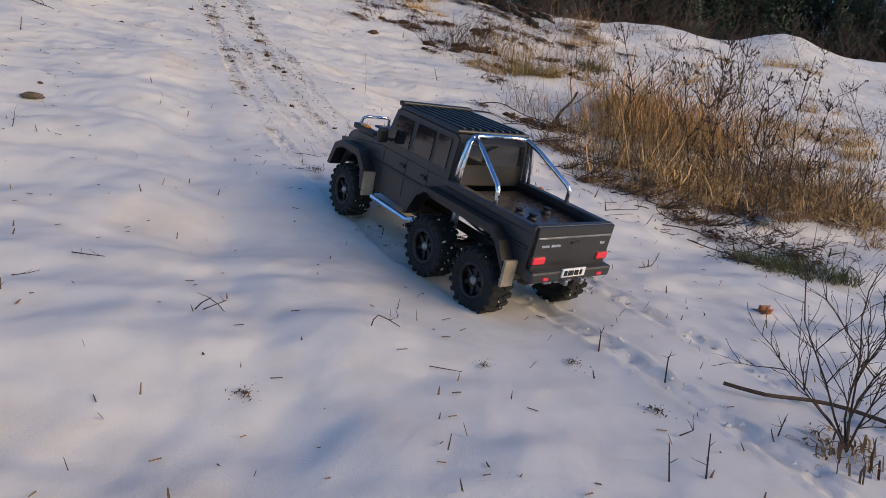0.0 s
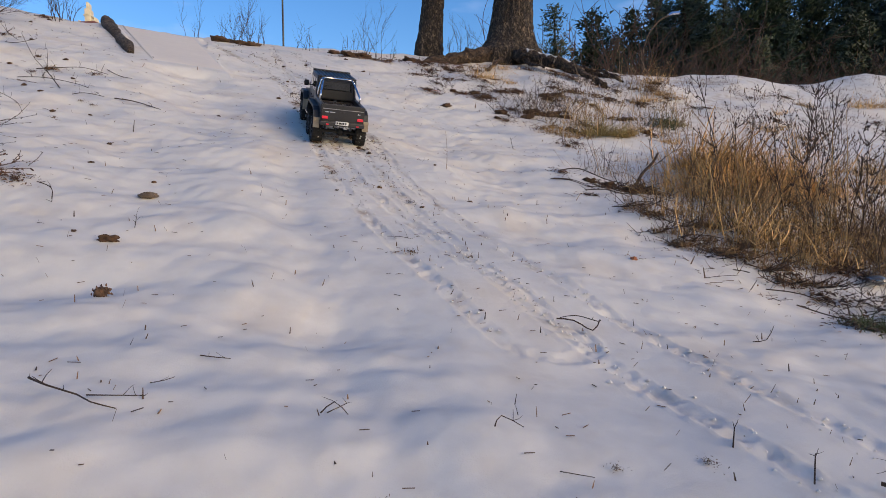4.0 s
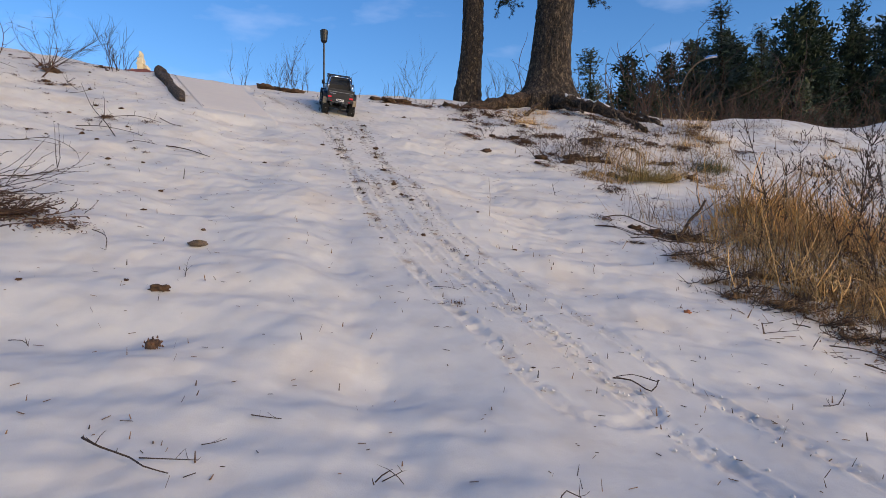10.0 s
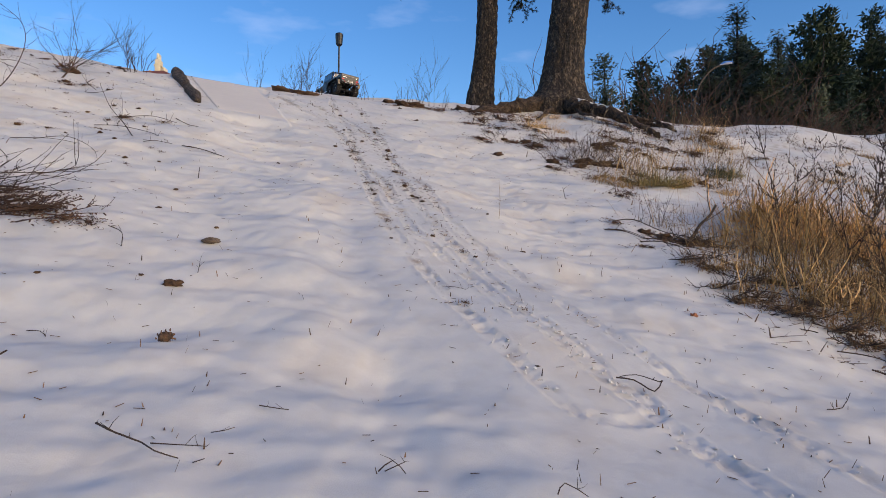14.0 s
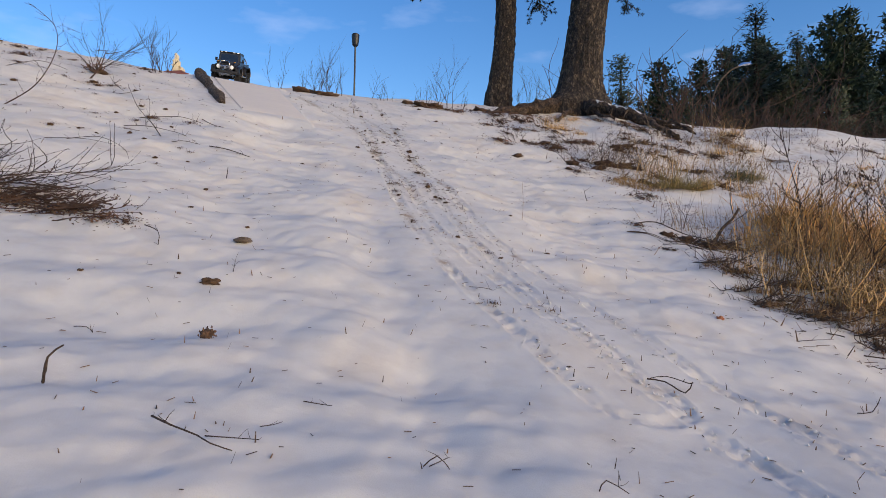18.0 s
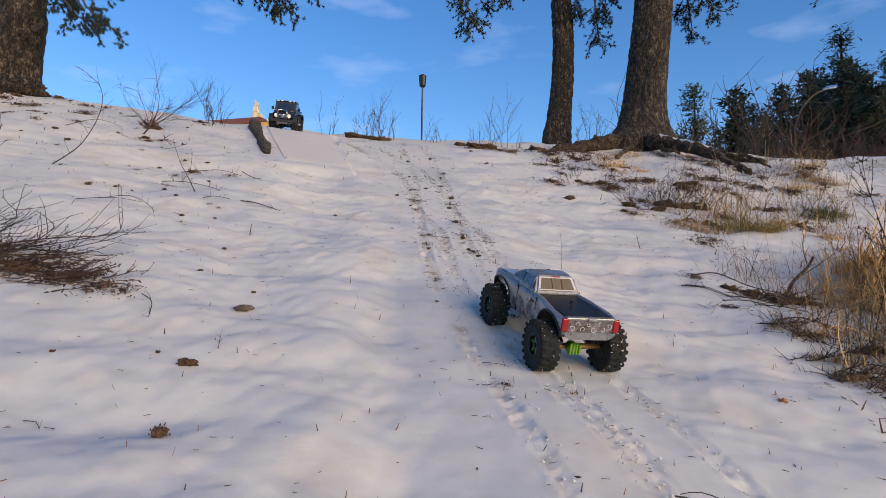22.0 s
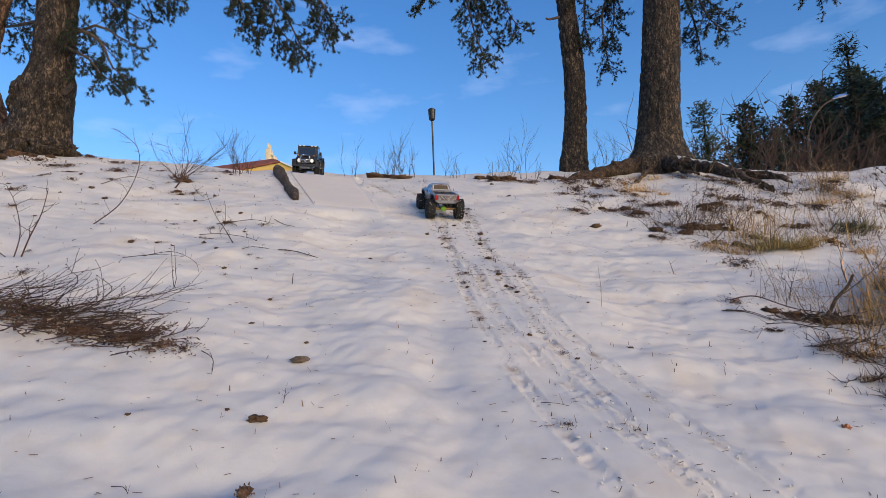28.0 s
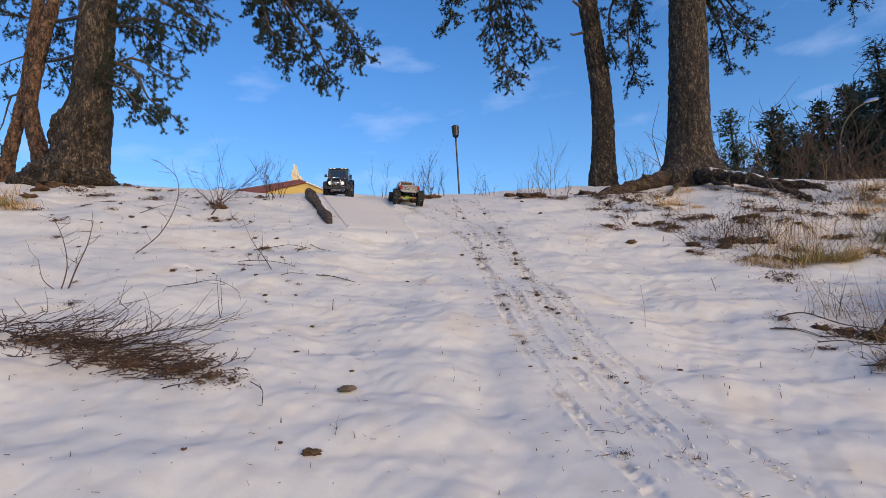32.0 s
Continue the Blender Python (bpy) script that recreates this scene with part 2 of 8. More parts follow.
PICKUP_WAY = [
    (0, 0.987, -0.863, -12.0),
    (17, 0.987, -0.863, -12.0),
    (18, 0.947, -0.313, -12.0),
    (18.5, 0.897, 0.057, -12.0),
    (19, 0.845, 0.500, -12.0),
    (19.5, 0.790, 0.810, -12.0),
    (20, 0.735, 1.105, -12.0),
    (20.5, 0.672, 1.375, -13.0),
    (21, 0.605, 1.630, -14.0),
    (21.5, 0.542, 1.850, -15.0),
    (22, 0.485, 2.066, -15.0),
    (22.5, 0.420, 2.290, -13.0),
    (23, 0.363, 2.500, -10.0),
    (23.5, 0.331, 2.707, -3.5),
    (24, 0.319, 2.934, -3.0),
    (24.5, 0.297, 3.197, -16.0),
    (25, 0.235, 3.427, -19.0),
    (25.5, 0.161, 3.640, -13.0),
    (26.5, 0.094, 4.120, -12.0),
    (27.5, 0.028, 4.459, -14.0),
    (28, 0.004, 4.540, -12.0),
    (28.5, -0.039, 4.670, -13.0),
    (29, -0.090, 4.818, -15.0),
    (29.5, -0.226, 4.976, -26.0),
    (30, -0.305, 5.141, -22.0),
    (30.5, -0.354, 5.224, -20.0),
    (31, -0.441, 5.319, -24.0),
    (31.5, -0.519, 5.425, -27.0),
    (32, -0.567, 5.570, -13.0),
]


def from_way(x, y, way, until):
    """Sideways distance from a way, and the way along it, by the nearest stretch."""
    p = np.array([(r[1], r[2]) for r in way if r[0] <= until])
    best, off, run = np.full(np.shape(x), 9e9), np.zeros(np.shape(x)), np.zeros(np.shape(x))
    gone = 0.0
    for a, b in zip(p, p[1:]):
        d = b - a
        ln = math.hypot(*d)
        if ln < 0.03:
            continue
        t = np.clip(((x - a[0]) * d[0] + (y - a[1]) * d[1]) / ln**2, 0, 1)
        ex, ey = x - a[0] - t * d[0], y - a[1] - t * d[1]
        e = np.hypot(ex, ey)
        s = (d[0] * ey - d[1] * ex) / ln
        closer = e < best
        best, off, run = np.where(closer, e, best), np.where(closer, np.sign(s) * e, off), np.where(closer, gone + t * ln, run)
        gone += ln
    return off, run


def ruts(x, y):
    """The depth of the wheel ruts and how soiled they are."""
    deep, soil = np.zeros(np.shape(x)), np.zeros(np.shape(x))
    for way, gauge, wide, depth, pitch, until, seed in ((SIX_WAY, 0.104, 0.020, 0.006, 0.030, 13.6, 3), (PICKUP_WAY, 0.106, 0.022, 0.006, 0.034, 32.1, 8)):
        off, run = from_way(x, y, way, until)
        off = off + 0.002 * lumps(x, y, 0.35, seed)
        for s in (-1, 1):
            e = np.abs(off - s * gauge) / wide
            bed = 1 / (1 + np.exp(np.clip((e - 1) * 6, -40, 40)))
            rim = np.exp(-((e - 1.45) / 0.3) ** 2)
            patch = np.clip(0.75 + 0.5 * lumps(x, y, 0.28, seed + 2 + s), 0, 1.3)
            tread = 0.5 + 0.5 * np.sin(run * 2 * math.pi / pitch + s + 2 * (off - s * gauge) / wide)
            deep = deep + patch * depth * (bed * (0.60 + 0.28 * tread + 0.55 * lumps(x, y, 0.026, seed + 5) + 0.55 * lumps(x, y, 0.06, seed + 7)) - 0.75 * rim * (0.6 + 0.9 * lumps(x, y, 0.03, seed + 6)))
            soil = soil + bed * np.clip(lumps(x, y, 0.22, seed + 9 + s) * 1.3 + 0.15, 0, 1) * np.clip((y - 0.4) / 2, 0.30, 1.0)
    return deep, soil


def open_land(x, y):
    """The height of the snow without the ramp."""
    x, y = np.asarray(x, float), np.asarray(y, float)
    near = np.clip((14 - np.hypot(x, y - 3)) / 6, 0, 1)
    drop = 0.30 * smooth01((x - 2.8) / 2.6) * smooth01((y - 5.9) / 1.6) + 0.45 * smooth01((0.5 - x) / 0.8) * smooth01((x + 3.0) / 0.8) * smooth01((y - 6.75) / 1.2)
    track = np.interp(y, [0.3, 1.2, 1.9, 2.4, 2.9, 4.0, 5.0, 6.0], [0.85, 0.53, 0.38, 0.30, 0.26, 0.12, 0.0, -0.05])
    calm = 1 - 0.8 * np.exp(-((x - track) / 0.33) ** 4)
    pits = (0.0045 * np.clip(lumps(x, y, 0.16, 77), -0.25, 1) + 0.0024 * np.clip(lumps(x, y, 0.07, 78), -1, 0.4)) * smooth01((y - 1.2) / 1.6) * near * (0.35 + 0.65 * calm)
    # an old hollow that runs down the slope, with a low swell beside it
    old = x - np.interp(y, [0.8, 1.2, 2.0, 3.4], [0.13, 0.07, 0.01, -0.03])
    hollow = (0.012 * np.exp(-(old / 0.075) ** 2) - 0.004 * np.exp(-((old + 0.19) / 0.10) ** 2)) * smooth01((y - 0.4) / 0.5) * smooth01((3.6 - y) / 0.9)
    return slope(x, y) - hollow + hummocks(x, y) + swell(x, y) * near * calm - pits - drop


# the ramp: its foot, its head and its sides, and the plane that lies close over the snow between them
RAMP_FOOT, RAMP_HEAD = ((-0.83, 4.28), (-0.39, 4.32)), ((-1.33, 5.64), (-0.76, 5.60))
_u, _v = (a.reshape(-1) for a in np.meshgrid(np.linspace(0, 1, 9), np.linspace(0, 1, 15)))
(_ax, _ay), (_bx, _by), (_cx, _cy), (_dx, _dy) = *RAMP_FOOT, *RAMP_HEAD
_px = (1 - _v) * ((1 - _u) * _ax + _u * _bx) + _v * ((1 - _u) * _cx + _u * _dx)
_py = (1 - _v) * ((1 - _u) * _ay + _u * _by) + _v * ((1 - _u) * _cy + _u * _dy)
_pz = open_land(_px, _py)
_q = np.linalg.lstsq(np.stack([_px, _py, _px * 0 + 1], -1), _pz, rcond=None)[0]
_q[2] += 0.014



def land(x, y):
    """The height of the snow, trodden flat under the ramp and beside it."""
    x, y = np.asarray(x, float), np.asarray(y, float)
    v = np.clip((y - _ay) / (_cy - _ay), 0, 1)
    lo, hi = _ax + (_cx - _ax) * v - 0.10, _bx + (_dx - _bx) * v
    out = np.maximum(np.maximum((lo - x) / 0.16, (x - hi) / 0.035), np.maximum((_ay - y) / 0.12, (y - _cy) / 0.35))
    w = 1 - smooth01(out)
    return open_land(x, y) * (1 - w) + w * (_q[0] * x + _q[1] * y + _q[2])


def tread_height(x, y):
    """The height at which a wheel stands, on the snow or on the ramp."""
    return max(floor_at(x, y) - 0.005, ramp_height(x, y))


def floor_at(x, y):
    """The height of the snow at a place, on the ground's own grid, without the ruts."""
    i = min(max(int(np.searchsorted(gx, x)) - 1, 0), len(gx) - 2)
    j = min(max(int(np.searchsorted(gy, y)) - 1, 0), len(gy) - 2)
    u, v = (x - gx[i]) / (gx[i + 1] - gx[i]), (y - gy[j]) / (gy[j + 1] - gy[j])
    return float((1 - v) * ((1 - u) * BARE[j, i] + u * BARE[j, i + 1]) + v * ((1 - u) * BARE[j + 1, i] + u * BARE[j + 1, i + 1]))


def ramp_plane(x, y):
    """The flat top of the ramp."""
    return float(_q[0] * x + _q[1] * y + _q[2])


def ramp_height(x, y):
    v = (y - _ay) / (_cy - _ay)
    if not 0 <= v <= 1:
        return -9.0
    lo, hi = _ax + (_cx - _ax) * v, _bx + (_dx - _bx) * v
    return ramp_plane(x, y) + 0.004 if lo <= x <= hi else -9.0


def steps(stops):
    out = []
    for a, b, d in stops:
        n = max(1, round((b - a) / d))
        out += [a + (b - a) * i / n for i in range(n)]
    return np.array(out + [stops[-1][1]])


gx = steps([(-1500, -200, 260), (-200, -40, 32), (-40, -10, 3), (-10, -4, 0.3), (-4, -1.6, 0.05), (-1.6, -0.75, 0.02), (-0.75, 1.05, 0.0085), (1.05, 2.2, 0.02), (2.2, 4.5, 0.05), (4.5, 9, 0.2), (9, 40, 3), (40, 200, 32), (200, 1500, 260)])
gy = steps([(-1500, -200, 260), (-200, -40, 32), (-40, -6, 3), (-6, -1, 0.3), (-1, 0.3, 0.05), (0.3, 4.8, 0.009), (4.8, 8, 0.03), (8, 14, 0.3), (14, 60, 3), (60, 200, 20), (200, 1500, 160)])
GX, GY = np.meshgrid(gx, gy)
GZ = land(GX, GY)
BARE = GZ.copy()
DEEP, SOILED = ruts(GX, GY)
SOILED = SOILED + 0.7 * smooth01((GX - 2.2) / 1.2) * smooth01((GY - 3.0) / 0.8) * smooth01((9 - GX) / 2) * smooth01((9 - GY) / 2) * np.clip(0.35 + 0.8 * lumps(GX, GY, 0.5, 41), 0, 1)
GZ = GZ - DEEP
nx, ny = len(gx), len(gy)
me = bpy.data.meshes.new("ground")
co = np.stack([GX, GY, GZ], -1).reshape(-1, 3)
ii = (np.arange(ny - 1)[:, None] * nx + np.arange(nx - 1)[None, :]).reshape(-1)
me.from_pydata(co.tolist(), [], np.stack([ii, ii + 1, ii + nx + 1, ii + nx], -1).tolist())
me.polygons.foreach_set("use_smooth", [True] * len(me.polygons))
me.attributes.new("soil", "FLOAT", "POINT").data.foreach_set("value", np.clip(SOILED, 0, 1).reshape(-1).astype(np.float32))
ground = tagged(new("ground", me), "trodden old snow on a slope, crossed by wheel ruts", "snow", kind="structure")

# ---- materials ----
def snow_material():
    """Old snow: off-white, faintly soiled in broad patches and along the ruts, with a grainy crust."""
    m, n, l, b = tree_of("old_snow")
    tc = n.new("ShaderNodeTexCoord")
    broad = n.new("ShaderNodeTexNoise")
    broad.inputs["Scale"].default_value, broad.inputs["Detail"].default_value = 2.8, 5
    mid = n.new("ShaderNodeTexNoise")
    mid.inputs["Scale"].default_value, mid.inputs["Detail"].default_value = 14, 6
    grain = n.new("ShaderNodeTexNoise")
    grain.inputs["Scale"].default_value, grain.inputs["Detail"].default_value = 420, 3
    for q in (broad, mid, grain):
        l.new(tc.outputs["Object"], q.inputs["Vector"])
    base = ramp_node(n, [(0.34, (0.53, 0.535, 0.53)), (0.46, (0.63, 0.615, 0.575)), (0.56, (0.67, 0.642, 0.585)), (0.70, (0.62, 0.57, 0.495))])
    l.new(broad.outputs[0], base.inputs[0])
    soil = ramp_node(n, [(0.46, (0, 0, 0)), (0.72, (1, 1, 1))])
    l.new(mid.outputs[0], soil.inputs[0])
    at = n.new("ShaderNodeAttribute")
    at.attribute_name = "soil"
    mul = n.new("ShaderNodeMath")
    mul.operation = "MULTIPLY_ADD"
    l.new(soil.outputs[0], mul.inputs[0])
    l.new(at.outputs["Fac"], mul.inputs[1])
    k = n.new("ShaderNodeMath")
    k.operation = "MULTIPLY"
    k.inputs[1].default_value = 0.16
    l.new(soil.outputs[0], k.inputs[0])
    l.new(k.outputs[0], mul.inputs[2])
    mx = n.new("ShaderNodeMix")
    mx.data_type = "RGBA"
    l.new(mul.outputs[0], mx.inputs[0])
    l.new(base.outputs[0], mx.inputs[6])
    mx.inputs[7].default_value = (0.34, 0.27, 0.20, 1)
    l.new(mx.outputs[2], b.inputs["Base Color"])
    b.inputs["Roughness"].default_value = 0.62
    b.inputs["Specular IOR Level"].default_value = 0.3
    b1 = n.new("ShaderNodeBump")
    b1.inputs["Strength"].default_value, b1.inputs["Distance"].default_value = 0.7, 0.007
    l.new(mid.outputs[0], b1.inputs["Height"])
    b2 = n.new("ShaderNodeBump")
    b2.inputs["Strength"].default_value, b2.inputs["Distance"].default_value = 0.7, 0.0009
    l.new(grain.outputs[0], b2.inputs["Height"])
    l.new(b1.outputs[0], b2.inputs["Normal"])
    l.new(b2.outputs[0], b.inputs["Normal"])
    return m


def bark_material(name, dark, mid, light, scale=9.0, tall=0.28):
    """Rough pine bark: upright scaly flecks between dark cracks."""
    m, n, l, b = tree_of(name)
    tc = n.new("ShaderNodeTexCoord")
    mp = n.new("ShaderNodeMapping")
    mp.inputs["Scale"].default_value = (1, 1, tall)
    l.new(tc.outputs["Object"], mp.inputs[0])
    plates = n.new("ShaderNodeTexNoise")
    plates.inputs["Scale"].default_value, plates.inputs["Detail"].default_value, plates.inputs["Distortion"].default_value = scale * 3.0, 4, 0.6
    flecks = n.new("ShaderNodeTexNoise")
    flecks.inputs["Scale"].default_value, flecks.inputs["Detail"].default_value = scale * 11, 5
    broad = n.new("ShaderNodeTexNoise")
    broad.inputs["Scale"].default_value, broad.inputs["Detail"].default_value = scale * 0.35, 3
    cracks = n.new("ShaderNodeTexVoronoi")
    cracks.feature = "DISTANCE_TO_EDGE"
    cracks.inputs["Scale"].default_value = scale * 2.6
    add = n.new("ShaderNodeMixRGB")
    add.blend_type = "ADD"
    add.inputs[0].default_value = 0.10
    l.new(mp.outputs[0], add.inputs[1])
    l.new(plates.outputs["Color"], add.inputs[2])
    l.new(add.outputs[0], cracks.inputs["Vector"])
    for q in (plates, flecks, broad):
        l.new(mp.outputs[0], q.inputs["Vector"])
    edge = n.new("ShaderNodeMapRange")
    edge.inputs[1].default_value, edge.inputs[2].default_value, edge.inputs[3].default_value, edge.inputs[4].default_value = 0.0, 0.12, -0.16, 0.0
    l.new(cracks.outputs["Distance"], edge.inputs[0])
    parts = edge.outputs[0]
    for q, w in ((plates, 0.50), (flecks, 0.36), (broad, 0.14)):
        k = n.new("ShaderNodeMath")
        k.operation = "MULTIPLY_ADD"
        k.inputs[1].default_value = w
        l.new(q.outputs[0], k.inputs[0])
        l.new(parts, k.inputs[2])
        parts = k.outputs[0]
    col = ramp_node(n, [(0.34, dark), (0.50, mid), (0.64, light)])
    l.new(parts, col.inputs[0])
    l.new(col.outputs[0], b.inputs["Base Color"])
    b.inputs["Roughness"].default_value = 0.9
    bp = n.new("ShaderNodeBump")
    bp.inputs["Strength"].default_value, bp.inputs["Distance"].default_value = 1.0, 0.05
    l.new(parts, bp.inputs["Height"])
    l.new(bp.outputs[0], b.inputs["Normal"])
    return m


def leaf_material(name, dark, light, spread=0.45, rough=0.7):
    """Blades and needles: colour varies from blade to blade."""
    m, n, l, b = tree_of(name)
    g = n.new("ShaderNodeNewGeometry")
    r = ramp_node(n, [(0.0, dark), (1.0, light)])
    l.new(g.outputs["Random Per Island"], r.inputs[0])
    tc = n.new("ShaderNodeTexCoord")
    q = n.new("ShaderNodeTexNoise")
    q.inputs["Scale"].default_value = 9
    l.new(tc.outputs["Object"], q.inputs["Vector"])
    mr = n.new("ShaderNodeMapRange")
    mr.inputs[3].default_value, mr.inputs[4].default_value = 1 - spread, 1 + spread
    each = n.new("ShaderNodeObjectInfo")
    both = n.new("ShaderNodeMix")
    both.data_type = "FLOAT"
    both.inputs[0].default_value = 0.5
    l.new(q.outputs[0], both.inputs[2])
    l.new(each.outputs["Random"], both.inputs[3])
    l.new(both.outputs[0], mr.inputs[0])
    hs = n.new("ShaderNodeHueSaturation")
    l.new(mr.outputs[0], hs.inputs["Value"])
    l.new(r.outputs[0], hs.inputs["Color"])
    l.new(hs.outputs[0], b.inputs["Base Color"])
    b.inputs["Roughness"].default_value = rough
    return m


def glass_material(name, tint, rough=0.05):
    m, n, l, b = tree_of(name)
    b.inputs["Base Color"].default_value = (*tint, 1)
    b.inputs["Roughness"].default_value = rough
    b.inputs["Coat Weight"].default_value = 0.6
    return m


def lens_material(name, colour, glow):
    m, n, l, b = tree_of(name)
    b.inputs["Base Color"].default_value = (*colour, 1)
    b.inputs["Roughness"].default_value = 0.15
    if glow:
        b.inputs["Emission Color"].default_value = (*colour, 1)
        b.inputs["Emission Strength"].default_value = glow
    return m


SNOW = snow_material()
PACKED = material("packed_snow", (0.62, 0.59, 0.54), (0.68, 0.645, 0.58), scale=5, rough=0.6, bump=0.25, dist=0.004)
BARK = bark_material("pine_bark", (0.005, 0.004, 0.003), (0.042, 0.030, 0.020), (0.205, 0.150, 0.100), scale=8.0, tall=0.45)
LOG_BARK = bark_material("log_bark", (0.020, 0.014, 0.010), (0.125, 0.088, 0.060), (0.30, 0.235, 0.17), scale=14.0, tall=0.8)
BOARD_SNOW = material("board_snow", (0.66, 0.605, 0.525), (0.72, 0.66, 0.57), scale=3, rough=0.6, bump=0.15, dist=0.003)
BARK_RED = bark_material("young_pine_bark", (0.022, 0.013, 0.009), (0.115, 0.064, 0.038), (0.30, 0.17, 0.095), scale=7, tall=0.5)
ROOT = bark_material("root_bark", (0.012, 0.008, 0.006), (0.075, 0.047, 0.028), (0.22, 0.145, 0.09), scale=9.0, tall=1.0)
LIMB = material("limb_bark", (0.03, 0.022, 0.017), (0.11, 0.08, 0.06), scale=25, rough=0.9, bump=0.5)
NEEDLE = leaf_material("pine_needles", (0.008, 0.018, 0.012), (0.026, 0.042, 0.022), rough=0.9)
FAR_NEEDLE = leaf_material("far_conifer_needles", (0.010, 0.022, 0.014), (0.040, 0.058, 0.026))
STRAW = leaf_material("dry_grass", (0.07, 0.034, 0.010), (0.84, 0.54, 0.22), 0.6)
TAWNY = leaf_material("tawny_grass", (0.10, 0.040, 0.010), (0.90, 0.52, 0.17), 0.6)
OLIVE = leaf_material("faded_grass", (0.09, 0.065, 0.02), (0.46, 0.36, 0.13), 0.45)
STRAW_DARK = leaf_material("rotten_grass", (0.10, 0.052, 0.022), (0.36, 0.21, 0.085))
DARK_BITS = leaf_material("dark_bits", (0.03, 0.018, 0.010), (0.17, 0.095, 0.045))
GREEN = leaf_material("green_grass", (0.022, 0.028, 0.008), (0.12, 0.13, 0.04))
TWIG = material("twig_bark", (0.016, 0.010, 0.007), (0.070, 0.042, 0.026), scale=60, rough=0.85, bump=0.3, dist=0.002)
TWIG_RED = material("heather_twig", (0.028, 0.015, 0.010), (0.10, 0.055, 0.036), scale=60, rough=0.85, bump=0.3, dist=0.002)
STALK = material("dry_stalk", (0.16, 0.105, 0.06), (0.32, 0.22, 0.13), scale=60, rough=0.8, bump=0.2, dist=0.002)
LITTER = leaf_material("dead_leaves", (0.035, 0.019, 0.011), (0.17, 0.085, 0.04))
RED_LEAF = leaf_material("red_leaf", (0.28, 0.10, 0.04), (0.42, 0.16, 0.07))
SOIL = material("soil", (0.028, 0.016, 0.010), (0.12, 0.068, 0.038), scale=40, rough=0.95, bump=0.9, dist=0.006)
STONE = material("stone", (0.045, 0.033, 0.024), (0.17, 0.125, 0.088), scale=30, rough=0.85, bump=0.6, dist=0.004)
ground.data.materials.append(SNOW)

PAINT = material("matt_grey_paint", (0.020, 0.020, 0.021), (0.030, 0.029, 0.030), scale=9, rough=0.42, bump=0.02, coat=0.10, fine=20)
GLOSS_BLACK = material("glossy_black_sheet", (0.030, 0.027, 0.026), (0.055, 0.048, 0.044), scale=12, rough=0.28, bump=0.03, dist=0.001)
BLACK = material("black_plastic", (0.006, 0.006, 0.007), (0.014, 0.014, 0.015), scale=60, rough=0.45, bump=0.12, dist=0.001)
RUBBER = material("tyre_rubber", (0.006, 0.006, 0.006), (0.019, 0.018, 0.017), scale=50, rough=0.88, bump=0.4, dist=0.002)
GLASS = glass_material("tinted_glass", (0.012, 0.014, 0.016))
CHROME = material("chrome", (0.62, 0.62, 0.64), (0.80, 0.80, 0.82), scale=40, rough=0.16, metal=1.0, bump=0.0)
STEEL = material("dull_steel", (0.22, 0.22, 0.23), (0.42, 0.42, 0.43), scale=60, rough=0.42, metal=0.9, bump=0.1, dist=0.001)
TAN = material("dusty_flap", (0.22, 0.18, 0.13), (0.36, 0.30, 0.22), scale=40, rough=0.8, bump=0.1)
RED_LAMP = lens_material("red_lamp", (0.50, 0.02, 0.035), 0.55)
RED_LENS = lens_material("red_lens", (0.30, 0.008, 0.010), 0.0)
# dark rear glass; its warm gold reflection is put into the base colour
GOLD_REFLECTION_GLASS = glass_material("painted_gold_reflection_glass", (0.075, 0.052, 0.022), 0.35)
GOLD_REFLECTION_GLASS.node_tree.nodes["Principled BSDF"].inputs["Coat Weight"].default_value = 0.0
CLEAR_PLASTIC = glass_material("clear_plastic", (0.55, 0.60, 0.62), 0.12)
CLEAR_PLASTIC.node_tree.nodes["Principled BSDF"].inputs["Transmission Weight"].default_value = 0.8
CLEAR_LAMP = lens_material("clear_lamp", (0.80, 0.79, 0.74), 0.35)
AMBER = lens_material("amber_lamp", (0.75, 0.30, 0.03), 0.0)
WHITE = material("white_plate", (0.68, 0.68, 0.67), (0.78, 0.78, 0.77), scale=30, rough=0.5, bump=0.0)
SILVER = material("silver_paint", (0.17, 0.18, 0.195), (0.30, 0.31, 0.325), scale=14, rough=0.30, metal=0.45, bump=0.04, coat=0.5, fine=8)
PRINT_PALE = material("pale_print", (0.42, 0.40, 0.42), (0.62, 0.60, 0.60), scale=40, rough=0.4, bump=0.05)
CAMO = material("scuffed_camouflage_print", (0.022, 0.019, 0.022), (0.24, 0.21, 0.215), scale=40, rough=0.45, bump=0.1, fine=3)
LIME = material("lime_anodised_metal", (0.16, 0.36, 0.03), (0.28, 0.52, 0.07), scale=40, rough=0.35, metal=0.5, bump=0.05)
GREEN_RIM = material("green_anodised_ring", (0.06, 0.22, 0.05), (0.14, 0.36, 0.09), scale=50, rough=0.35, metal=0.6, bump=0.05)
BRASS = material("brass_axle", (0.22, 0.13, 0.05), (0.38, 0.24, 0.10), scale=40, rough=0.4, metal=0.8, bump=0.1)

